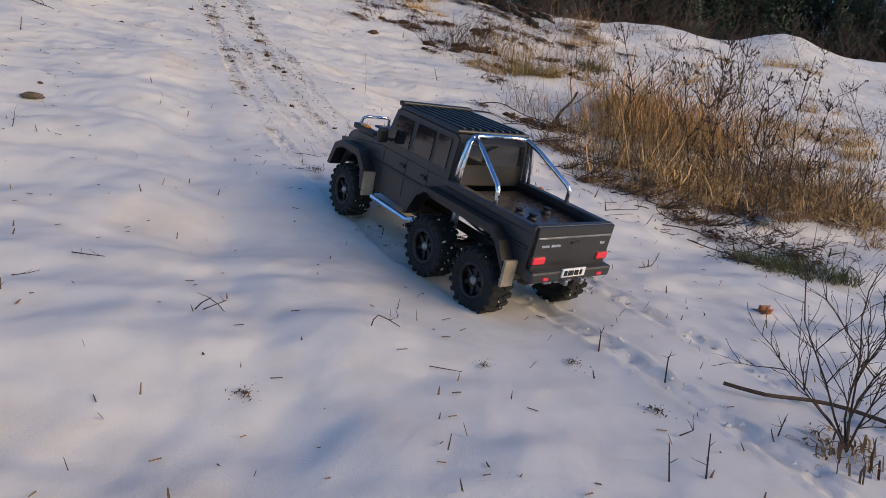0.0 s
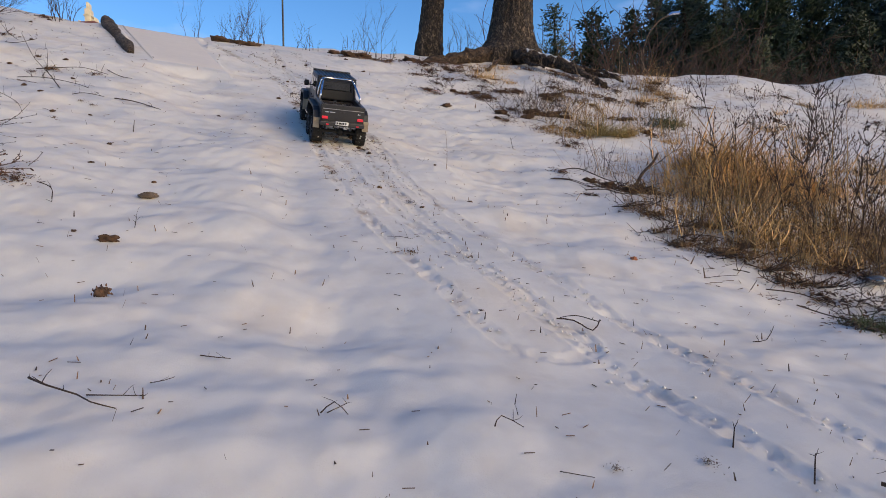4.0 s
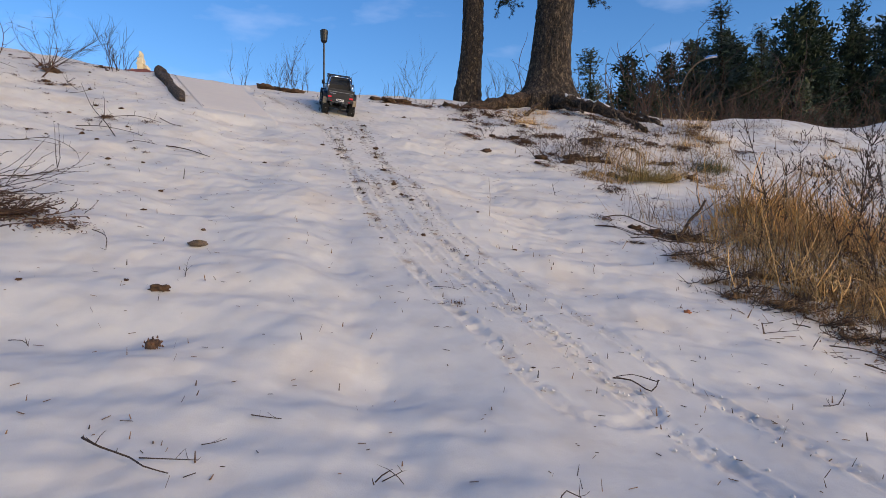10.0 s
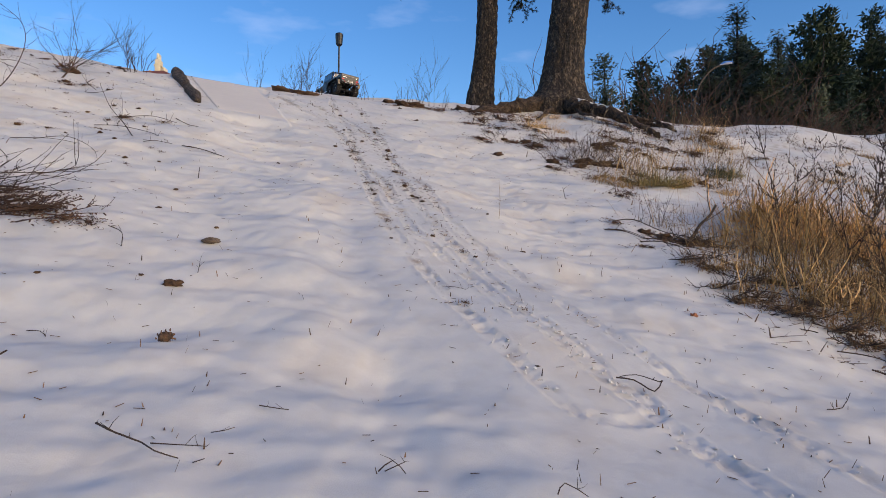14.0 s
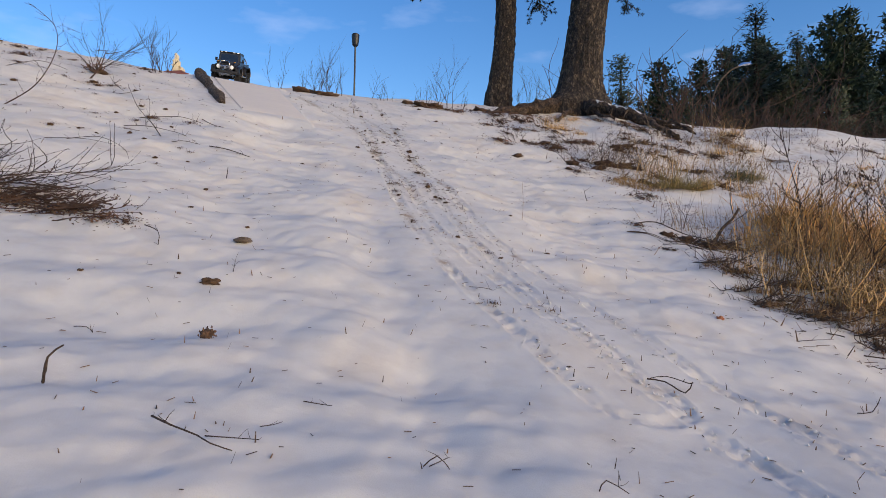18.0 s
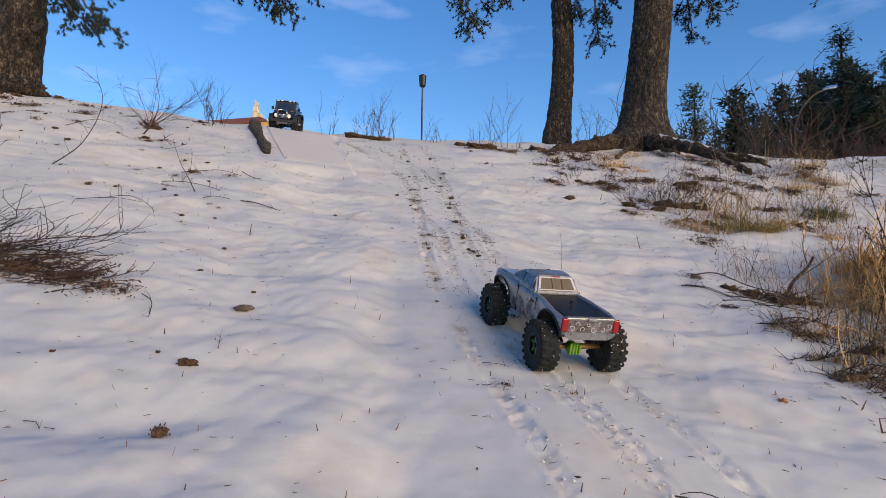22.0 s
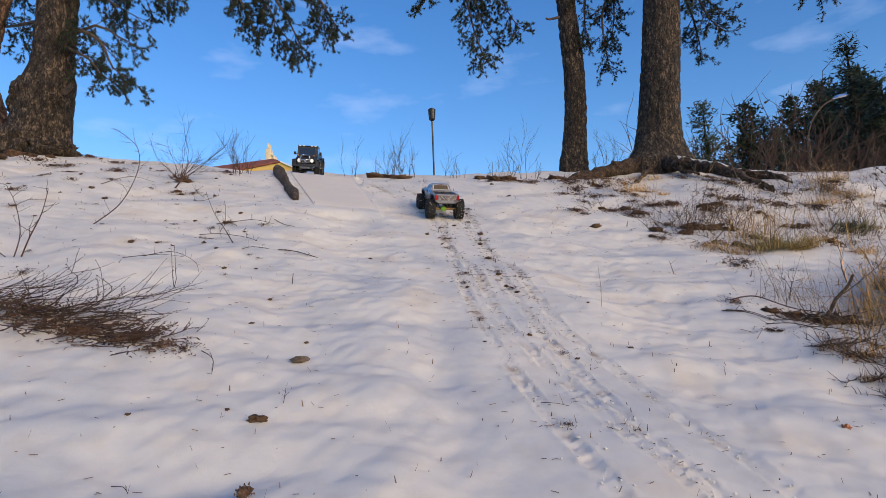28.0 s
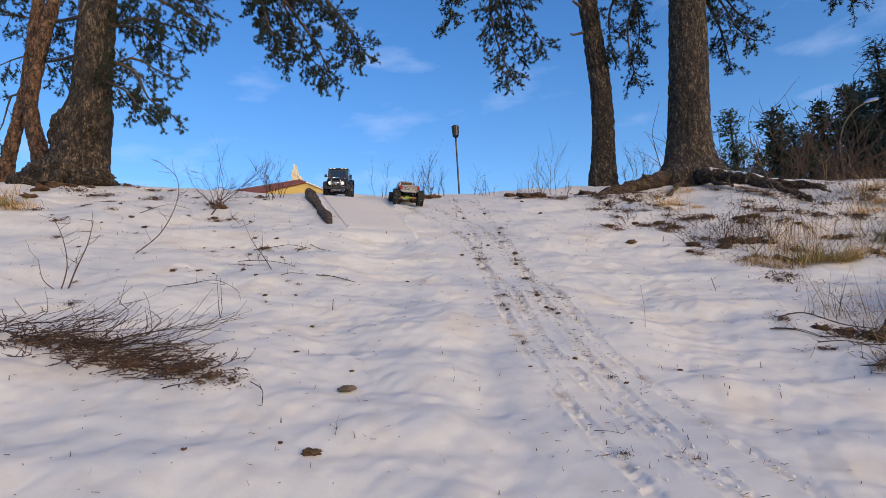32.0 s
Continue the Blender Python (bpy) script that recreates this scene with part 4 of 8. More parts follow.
def crawler():
    """A lifted silver model pickup on big tyres."""
    th = thing("lifted_pickup_truck", pose(0, 0, 0), "lifted silver model pickup truck with green wheels", "toy truck")
    R, W, TRK = 0.071, 0.053, 0.103
    AX = (0.205, -0.176)
    ARCHES = ((0.203, 0.079, 0.142, 0.052), (-0.186, 0.079, 0.140, 0.052))

    def low(y):
        """The lower line of the body's side."""
        for c, r, z, h in ARCHES:
            if abs(y - c) < r:
                return z + h * math.sqrt(1 - ((y - c) / r) ** 2)
        return 0.112 if -0.09 < y < 0.124 else 0.146

    def half(y):
        """Half the width of the body."""
        return 0.083 + 0.008 * sum(max(0.0, 1 - ((y - c) / 0.115) ** 2) for c, r, z, h in ARCHES) - 0.012 * max(0.0, (y - 0.262) / 0.03) - 0.006 * max(0.0, (-0.25 - y) / 0.02)

    # the two sides, rounded over their shoulders, with the wheel arches cut out
    ys = sorted({-0.272 + 0.56 * k / 56 for k in range(57)} | {c + s * r * q for c, r, z, h in ARCHES for s in (-1, 1) for q in (1.0, 0.97, 0.9)})
    for s in (-1, 1):
        bm = bmesh.new()
        t = bmesh.new()
        loops = []
        for y in ys:
            w, z0, z1 = half(y), low(y), 0.205 - 0.012 * max(0.0, (-0.09 - y) / 0.18)
            z0 = min(z0, z1 - 0.012)
            mid = [z0 + (z1 - z0) * q for q in (0.25, 0.5, 0.75)]
            loops.append([(s * (w - 0.010 * max(0.0, (0.15 - z0) / 0.04)), y, z0), (s * w, y, mid[0]), (s * w, y, mid[1]), (s * (w - 0.001), y, mid[2]), (s * (w - 0.004), y, z1 - 0.003), (s * (w - 0.010), y, z1), (s * (w - 0.018), y, z1 - 0.001), (s * (w - 0.018), y, mid[2]), (s * (w - 0.012), y, z0 + 0.001)])
        rings(t, loops)
        bmesh.ops.recalc_face_normals(t, faces=t.faces[:])
        join(bm, t)
        part("body_side", bm, SILVER, th, "silver painted body side", smooth=True)
        for y0, y1, z0, z1 in ((0.012, 0.070, 0.118, 0.170), (-0.056, -0.004, 0.118, 0.176), (0.082, 0.116, 0.125, 0.160)):
            bm = bmesh.new()
            plate(bm, [(y0 + 0.010, z0), (y1 - 0.004, z0 + 0.004), (y1, z1 - 0.016), (y1 - 0.014, z1), (y0 + 0.016, z1 - 0.008), (y0, z0 + 0.02)], s * (half((y0 + y1) / 2) - 0.002), s * (half((y0 + y1) / 2) + 0.0008), axis="X")
            part("door_print", bm, CAMO, th, "dark swirling print on the door")
        for y in (0.078, -0.062):
            bm = bmesh.new()
            box(bm, (s * (half(y) - 0.003), y - 0.0008, 0.116), (s * (half(y) + 0.0006), y + 0.0008, 0.200), 0.0003)
            part("door_gap", bm, BLACK, th)
        bm = bmesh.new()
        box(bm, (s * (half(-0.03) - 0.002), -0.046, 0.178), (s * (half(-0.03) + 0.003), -0.026, 0.184), 0.001)
        part("door_handle", bm, BLACK, th)
        for (c, r, z, h), nm in zip(ARCHES, ("front_arch_lip", "rear_arch_lip")):
            bm = bmesh.new()
            tube(bm, [(s * (half(c + r * math.cos(math.pi * k / 14)) + 0.001), c + r * math.cos(math.pi * k / 14), z + h * math.sin(math.pi * k / 14)) for k in range(15)], 0.0032, 6)
            part(nm, bm, BLACK, th, smooth=True)
            bm = bmesh.new()
            t = bmesh.new()
            rings(t, [[(s * 0.050, c + r * 0.97 * math.cos(math.pi * k / 14), z + h * 0.97 * math.sin(math.pi * k / 14)), (s * 0.084, c + r * 0.97 * math.cos(math.pi * k / 14), z + h * 0.97 * math.sin(math.pi * k / 14)), (s * 0.084, c + r * 1.0 * math.cos(math.pi * k / 14), z + h * 1.02 * math.sin(math.pi * k / 14) + 0.001), (s * 0.050, c + r * 1.0 * math.cos(math.pi * k / 14), z + h * 1.02 * math.sin(math.pi * k / 14) + 0.001)] for k in range(15)])
            bmesh.ops.recalc_face_normals(t, faces=t.faces[:])
            join(bm, t)
            part("wheel_well", bm, BLACK, th)
        bm = bmesh.new()
        box(bm, (s * 0.068, -0.2775, 0.158), (s * 0.0865, -0.266, 0.194), 0.003)
        part("tail_lamp", bm, RED_LENS, th, "upright red tail lamp")
        bm = bmesh.new()
        box(bm, (s * 0.048, 0.274, 0.172), (s * 0.074, 0.289, 0.192), 0.003)
        part("headlamp", bm, CLEAR_LAMP, th)
    bm = bmesh.new()
    shell(bm, [(0.286, 0.068, 0.062, 0.165, 0.196), (0.27, 0.078, 0.072, 0.165, 0.206), (0.128, 0.080, 0.076, 0.165, 0.216)], 0.005)
    part("bonnet", bm, SILVER, th)
    bm = bmesh.new()
    shell(bm, [(0.140, 0.079, 0.074, 0.195, 0.213), (0.074, 0.079, 0.061, 0.195, 0.248), (0.050, 0.079, 0.060, 0.195, 0.254), (0.005, 0.079, 0.060, 0.195, 0.2545), (-0.020, 0.079, 0.059, 0.195, 0.249), (-0.050, 0.079, 0.070, 0.195, 0.211)], 0.006)
    cab = part("cab", bm, SILVER, th, "silver cab with a low rounded roof")

    def quad(bm, pts, thick):
        n = (Vector(pts[1]) - Vector(pts[0])).cross(Vector(pts[2]) - Vector(pts[0])).normalized() * thick
        t = bmesh.new()
        rings(t, [[Vector(p) - n * 0.4 for p in pts], [Vector(p) + n for p in pts]])
        bmesh.ops.recalc_face_normals(t, faces=t.faces[:])
        join(bm, t)

    def side_x(z, s):
        return s * (0.079 - (z - 0.195) / 0.055 * 0.0185)
    for s in (-1, 1):
        for pts in ([(0.122, 0.213), (0.052, 0.213), (0.052, 0.243), (0.075, 0.243)], [(0.046, 0.213), (-0.030, 0.213), (-0.018, 0.240), (-0.006, 0.243), (0.046, 0.243)]):
            q = [(side_x(z, s), y, z) for y, z in pts]
            bm = bmesh.new()
            quad(bm, q if s < 0 else q[::-1], 0.0022)
            part("side_window", bm, GLASS, cab, "black side window")
        for k in range(6):
            bm = bmesh.new()
            y = -0.012 + k * 0.020
            tube(bm, [(side_x(0.214, s) + s * 0.0026, y, 0.214), (side_x(0.242, s) + s * 0.0026, y + (0.018 if k % 2 else -0.002), 0.242)], 0.0008, 4)
            part("window_bar", bm, STEEL, cab)
    for pts, name, mat in (([(-0.068, 0.1330, 0.216), (0.068, 0.1330, 0.216), (0.056, 0.0790, 0.2455), (-0.056, 0.0790, 0.2455)], "windscreen", GLASS),
                           ([(0.064, -0.0475, 0.2125), (-0.064, -0.0475, 0.2125), (-0.054, -0.0215, 0.2475), (0.054, -0.0215, 0.2475)], "rear_window_frame", PRINT_PALE),
                           ([(0.056, -0.0455, 0.2155), (-0.056, -0.0455, 0.2155), (-0.048, -0.0240, 0.2445), (0.048, -0.0240, 0.2445)], "rear_window", GOLD_REFLECTION_GLASS)):
        bm = bmesh.new()
        quad(bm, pts, 0.0022 if name == "rear_window_frame" else 0.0036)
        part(name, bm, mat, cab)
    for x0, x1 in ((-0.0164, -0.0155), (0.0155, 0.0164)):
        bm = bmesh.new()
        quad(bm, [(x1, -0.0465, 0.2165), (x0, -0.0465, 0.2165), (x0, -0.0255, 0.2445), (x1, -0.0255, 0.2445)], 0.0045)
        part("window_bar", bm, BLACK, cab)
    bm = bmesh.new()
    box(bm, (-0.014, -0.0235, 0.2475), (0.014, -0.0185, 0.2510), 0.001)
    part("brake_lamp", bm, RED_LENS, cab)
    bm = bmesh.new()
    box(bm, (-0.070, -0.262, 0.186), (0.070, -0.024, 0.1985), 0.002)
    part("bed_cover", bm, BLACK, th, "flat black bed cover")
    for x, y in ((-0.03, -0.20), (0.035, -0.225), (0.0, -0.13)):
        bm = bmesh.new()
        lathe(bm, [(0.003, 0.1985), (0.003, 0.206), (0.0045, 0.206), (0.0045, 0.209), (0.001, 0.209)], 8, Matrix.Translation((x, y, 0)), "Z")
        part("body_post", bm, BLACK, th)
    bm = bmesh.new()
    plate(bm, [(-0.069, 0.154), (0.069, 0.154), (0.069, 0.190), (-0.069, 0.190)], -0.2735, -0.262, axis="Y")
    gate = part("tailgate", bm, CAMO, th, "dark tailgate with a pale swirling print")
    bm = bmesh.new()
    box(bm, (-0.074, -0.274, 0.188), (0.074, -0.256, 0.197), 0.003)
    part("tailgate_rail", bm, SILVER, th)
    rng = random.Random(12)
    for cx, cz, r, way in ((-0.054, 0.166, 0.010, 1), (-0.040, 0.179, 0.008, -1), (-0.022, 0.165, 0.009, 1), (-0.006, 0.178, 0.007, -1), (0.010, 0.166, 0.011, 1), (0.028, 0.179, 0.007, -1), (0.038, 0.164, 0.008, 1), (0.056, 0.175, 0.010, -1)):
        bm = bmesh.new()
        a0 = rng.uniform(0, 6)
        tube(bm, [(cx + way * r * (0.2 + 0.06 * k) * math.cos(a0 + k * 0.5), -0.2738, cz + r * (0.2 + 0.06 * k) * math.sin(a0 + k * 0.5)) for k in range(13)], [0.0004 + 0.00009 * k for k in range(13)], 5)
        part("printed_swirl", bm, PRINT_PALE, gate)
    bm = bmesh.new()
    box(bm, (-0.012, -0.280, 0.188), (0.014, -0.272, 0.196), 0.002)
    part("tailgate_catch", bm, STEEL, gate)
    bm = bmesh.new()
    plate(bm, [(-0.078, 0.156), (-0.072, 0.143), (-0.055, 0.136), (0.055, 0.136), (0.072, 0.143), (0.078, 0.156)], -0.2755, -0.255, axis="Y")
    part("rear_valance", bm, SILVER, th)
    bm = bmesh.new()
    box(bm, (-0.080, 0.276, 0.142), (0.080, 0.298, 0.162), 0.006)
    part("front_bumper", bm, SILVER, th)
    bm = bmesh.new()
    box(bm, (-0.046, 0.280, 0.163), (0.046, 0.2895, 0.194), 0.002)
    grille = part("grille", bm, BLACK, th)
    for k in range(3):
        bm = bmesh.new()
        box(bm, (-0.044, 0.2885, 0.168 + k * 0.009), (0.044, 0.2915, 0.172 + k * 0.009), 0.0008)
        part("grille_slat", bm, STEEL, grille)
    # the body sits low on its springs, with a short tail and the cab well forward
    for o in th.children_recursive:
        fore = 0.020 if o is cab or o.parent is cab else 0.0
        for v in o.data.vertices:
            v.co.z -= 0.022
            v.co.y = v.co.y + fore if v.co.y > -0.06 else -0.06 + (v.co.y + 0.06) * 0.87
    # running gear
    for s in (-1, 1):
        bm = bmesh.new()
        box(bm, (s * 0.028, -0.20, 0.108), (s * 0.036, 0.26, 0.128), 0.002)
        part("chassis_rail", bm, BLACK, th)
    bm = bmesh.new()
    box(bm, (-0.036, -0.06, 0.098), (0.036, 0.09, 0.115), 0.004)
    part("skid_plate", bm, BLACK, th)
    for y in AX:
        e = 1 if y > 0 else -1
        bm = bmesh.new()
        tube(bm, [(-0.082, y, R), (0.082, y, R)], 0.0085, 10)
        part("axle_tube", bm, BRASS, th, "brass-coloured axle tube")
        bm = bmesh.new()
        lathe(bm, [(0.010, -0.016), (0.017, -0.012), (0.019, 0.0), (0.017, 0.012), (0.010, 0.016)], 12, Matrix.Translation((-0.014, y + e * 0.012, R)), "Y")
        diff = part("differential_cover", bm, LIME if y < 0 else BLACK, th, "lime green differential cover" if y < 0 else "black differential cover")
        for k in range(4):
            bm = bmesh.new()
            box(bm, (-0.029 + k * 0.0095, y + e * 0.018, R - 0.015), (-0.024 + k * 0.0095, y + e * 0.032, R + 0.015), 0.001)
            part("cooling_fin", bm, LIME if y < 0 else BLACK, diff)
        for s in (-1, 1):
            bm = bmesh.new()
            tube(bm, [(s * 0.062, y, R + 0.006), (s * 0.048, y - e * 0.02, 0.150)], 0.0075, 8)
            part("shock_absorber", bm, BLACK, th)
            bm = bmesh.new()
            tube(bm, [(s * 0.055, y, R - 0.004), (s * 0.030, y - e * 0.14, 0.105)], 0.0038, 8)
            part("suspension_link", bm, STEEL, th)
            bm = bmesh.new()
            tube(bm, [(s * 0.040, y, R + 0.012), (s * 0.032, y - e * 0.12, 0.130)], 0.0042, 8)
            part("suspension_link", bm, BLACK, th)
    wheels = [wheel(th, s * TRK, y, R, W, BLACK, BLACK, 12, "black wheel with green spokes", 0.46, GREEN_RIM, 60) for y in AX for s in (-1, 1)]
    th.scale = (0.97, 0.97, 0.97)
    return th, wheels, R * 0.97


truck, truck_wheels, TRUCK_R = six_wheeler()
truck2, truck2_wheels, TRUCK2_R = crawler()

# ---- trees ----
def fast_mesh(name, verts, faces, mat, smooth=False):
    me = bpy.data.meshes.new(name)
    me.from_pydata(verts, [], faces)
    me.materials.append(mat)
    if smooth:
        me.polygons.foreach_set("use_smooth", [True] * len(me.polygons))
    return me


def joined(name, me, parent, label="", kind=""):
    ob = new(name, me)
    ob.parent = parent
    return tagged(ob, label, kind=kind)


def trunk_mesh(name, line, mat, flare, seed, sides=88, plates=20.0, toes=()):
    """A trunk along rows of (x, y, z, radius), with raised bark plates and a flared foot that runs out into toes."""
    rng = random.Random(seed)
    line = [Vector(p) for p in [r[:3] for r in line]], [r[3] for r in line]
    zs = list(np.arange(line[0][0].z, min(3.0, line[0][-1].z), 0.03)) + list(np.arange(3.0, line[0][-1].z, 0.3)) + [line[0][-1].z]
    kz = [p.z for p in line[0]]
    lobes = list(toes) + [(rng.uniform(0, 6.28), rng.uniform(0.3, 0.8)) for _ in range(6 - len(toes))]
    verts, faces = [], []
    for i, z in enumerate(zs):
        cx, cy = (float(np.interp(z, kz, [p[k] for p in line[0]])) for k in (0, 1))
        r = float(np.interp(z, kz, line[1]))
        up = z - zs[0]
        for k in range(sides):
            a = 2 * math.pi * k / sides
            c, s = math.cos(a), math.sin(a)
            root = sum(w * max(0, math.cos(a - b)) ** 6 for b, w in lobes)
            rr = r * (1 + flare * (math.exp(-max(0.0, up - 0.2) / 0.17) * (0.22 + root * 0.8) + 0.32 * math.exp(-max(0.0, up - 0.2) / 0.45)))
            rr += r * 0.06 * noise.noise(Vector((c * 3.2, s * 3.2, z * 1.6 + seed)))
            if z < 3.0:
                d = noise.voronoi(Vector((c * r * plates, s * r * plates, z * plates * 0.4 + seed)))[0]
                rr -= 0.013 * (1 - min(1.0, (d[1] - d[0]) / 0.30)) - 0.006 * noise.noise(Vector((c * r * 30, s * r * 30, z * 22)))
            verts.append((cx + c * rr, cy + s * rr, z))
    for i in range(len(zs) - 1):
        for k in range(sides):
            faces.append((i * sides + k, i * sides + (k + 1) % sides, (i + 1) * sides + (k + 1) % sides, (i + 1) * sides + k))
    return fast_mesh(name, verts, faces, mat, True)


def smooth_path(pts, step):
    """Points along a bowed line through the given ones."""
    p = [Vector(q) for q in pts]
    out = []
    for i in range(len(p) - 1):
        a, b, c, d = p[max(i - 1, 0)], p[i], p[i + 1], p[min(i + 2, len(p) - 1)]
        n = max(2, int((c - b).length / step))
        for j in range(n):
            t = j / n
            out.append(0.5 * ((2 * b) + (c - a) * t + (2 * a - 5 * b + 4 * c - d) * t * t + (3 * b - a - 3 * c + d) * t**3))
    out.append(p[-1])
    return out


def tuft(verts, faces, at, way, rng, count, size, width):
    """Needles round a shoot's end."""
    way = way.normalized()
    s = way.orthogonal().normalized()
    u = way.cross(s)
    for _ in range(count):
        a = rng.uniform(0, 2 * math.pi)
        d = (way * rng.uniform(0.15, 1.1) + (s * math.cos(a) + u * math.sin(a)) * rng.uniform(0.4, 1.0)).normalized()
        o = at - way * rng.uniform(0, size * 0.7)
        w = d.orthogonal().normalized() * width
        e = o + d * size * rng.uniform(0.6, 1.15)
        n = len(verts)
        verts += [o - w, o + w, e]
        faces.append((n, n + 1, n + 2))


def bough(parent, pts, r0, rng, dense=1.0, bare=0.25, reach=0.42, label=""):
    """A limb with side shoots and tufts of needles; bare: the share next to the trunk that carries none."""
    path = smooth_path(pts, 0.10)
    bm = bmesh.new()
    n = len(path)
    tube(bm, path, [max(0.004, r0 * (1 - 0.85 * i / (n - 1))) for i in range(n)], 6)
    verts, faces = [], []
    for i in range(int(n * bare), n):
        t = i / (n - 1)
        d = (path[min(i + 1, n - 1)] - path[i - 1]).normalized()
        for _ in range(4 if rng.random() < 0.8 * dense else 2 if rng.random() < dense + 0.2 else 1):
            v = Vector((rng.gauss(0, 1), rng.gauss(0, 0.8), rng.gauss(-0.1, 0.55)))
            v = (v - d * v.dot(d)).normalized() * 0.9 + d * rng.uniform(0.3, 0.9)
            ln = reach * rng.uniform(0.30, 1.0) * (1.15 - 0.6 * t)
            q = [path[i], path[i] + v * ln * 0.5 + Vector((0, 0, -0.02)), path[i] + v * ln + Vector((0, 0, rng.uniform(-0.10, 0.03)))]
            sub = smooth_path(q, 0.042)
            tube(bm, sub, [0.0038 * (1 - 0.6 * j / (len(sub) - 1)) for j in range(len(sub))], 3, False)
            for j in range(len(sub)):
                if j / len(sub) < 0.3:
                    continue
                w = (sub[min(j + 1, len(sub) - 1)] - sub[j - 1]).normalized()
                tuft(verts, faces, sub[j], w, rng, 22, 0.034, 0.0023)
                for _ in range(3):
                    x = (w + Vector((rng.gauss(0, 0.9), rng.gauss(0, 0.9), rng.gauss(0, 0.7)))).normalized()
                    e = sub[j] + x * rng.uniform(0.02, 0.075)
                    tube(bm, [sub[j], e], [0.0022, 0.0016], 3, False)
                    tuft(verts, faces, e, x, rng, int(36 * (0.4 + 0.6 * dense)), 0.034, 0.0023)
    limb = part("limb", bm, LIMB, parent, label)
    if verts:
        joined("needles", fast_mesh("needles", verts, faces, NEEDLE), limb, "dark green pine needles", "stuff")
    return limb


def local(pts, base):
    return [Vector(p) - Vector(base) for p in pts]


BIG = ((2.46, 6.98), [(2.46, 6.98, 2.28, 0.232), (2.47, 6.98, 2.45, 0.234), (2.50, 6.98, 3.0, 0.224), (2.585, 6.98, 3.8, 0.212), (2.655, 6.98, 4.6, 0.205), (2.85, 7.0, 8.5, 0.15)])
SLIM = ((1.62, 7.5), [(1.63, 7.5, 2.50, 0.150), (1.64, 7.5, 2.75, 0.140), (1.685, 7.5, 3.3, 0.132), (1.70, 7.5, 3.85, 0.128), (1.665, 7.5, 4.5, 0.122), (1.64, 7.5, 4.97, 0.118), (1.6, 7.5, 8.5, 0.08)])
LEFT = ((-3.60, 5.6), [(-3.64, 5.6, 2.30, 0.285), (-3.60, 5.6, 2.6, 0.255), (-3.53, 5.6, 3.1, 0.222), (-3.50, 5.6, 3.3, 0.182), (-3.45, 5.6, 4.28, 0.160), (-3.3, 5.65, 8.5, 0.11)])
TWIN_A = ((-4.5, 5.9), [(-4.60, 5.9, 2.45, 0.080), (-4.54, 5.9, 2.69, 0.070), (-4.35, 5.9, 3.61, 0.062), (-4.28, 5.9, 4.53, 0.060), (-4.1, 5.9, 8.0, 0.05)])
TWIN_B = ((-4.1, 5.8), [(-3.98, 5.8, 2.40, 0.115), (-4.08, 5.8, 2.74, 0.082), (-4.20, 5.8, 3.15, 0.072), (-4.24, 5.8, 3.39, 0.070), (-4.17, 5.8, 3.85, 0.067), (-4.04, 5.8, 4.45, 0.065), (-3.8, 5.85, 8.0, 0.05)])
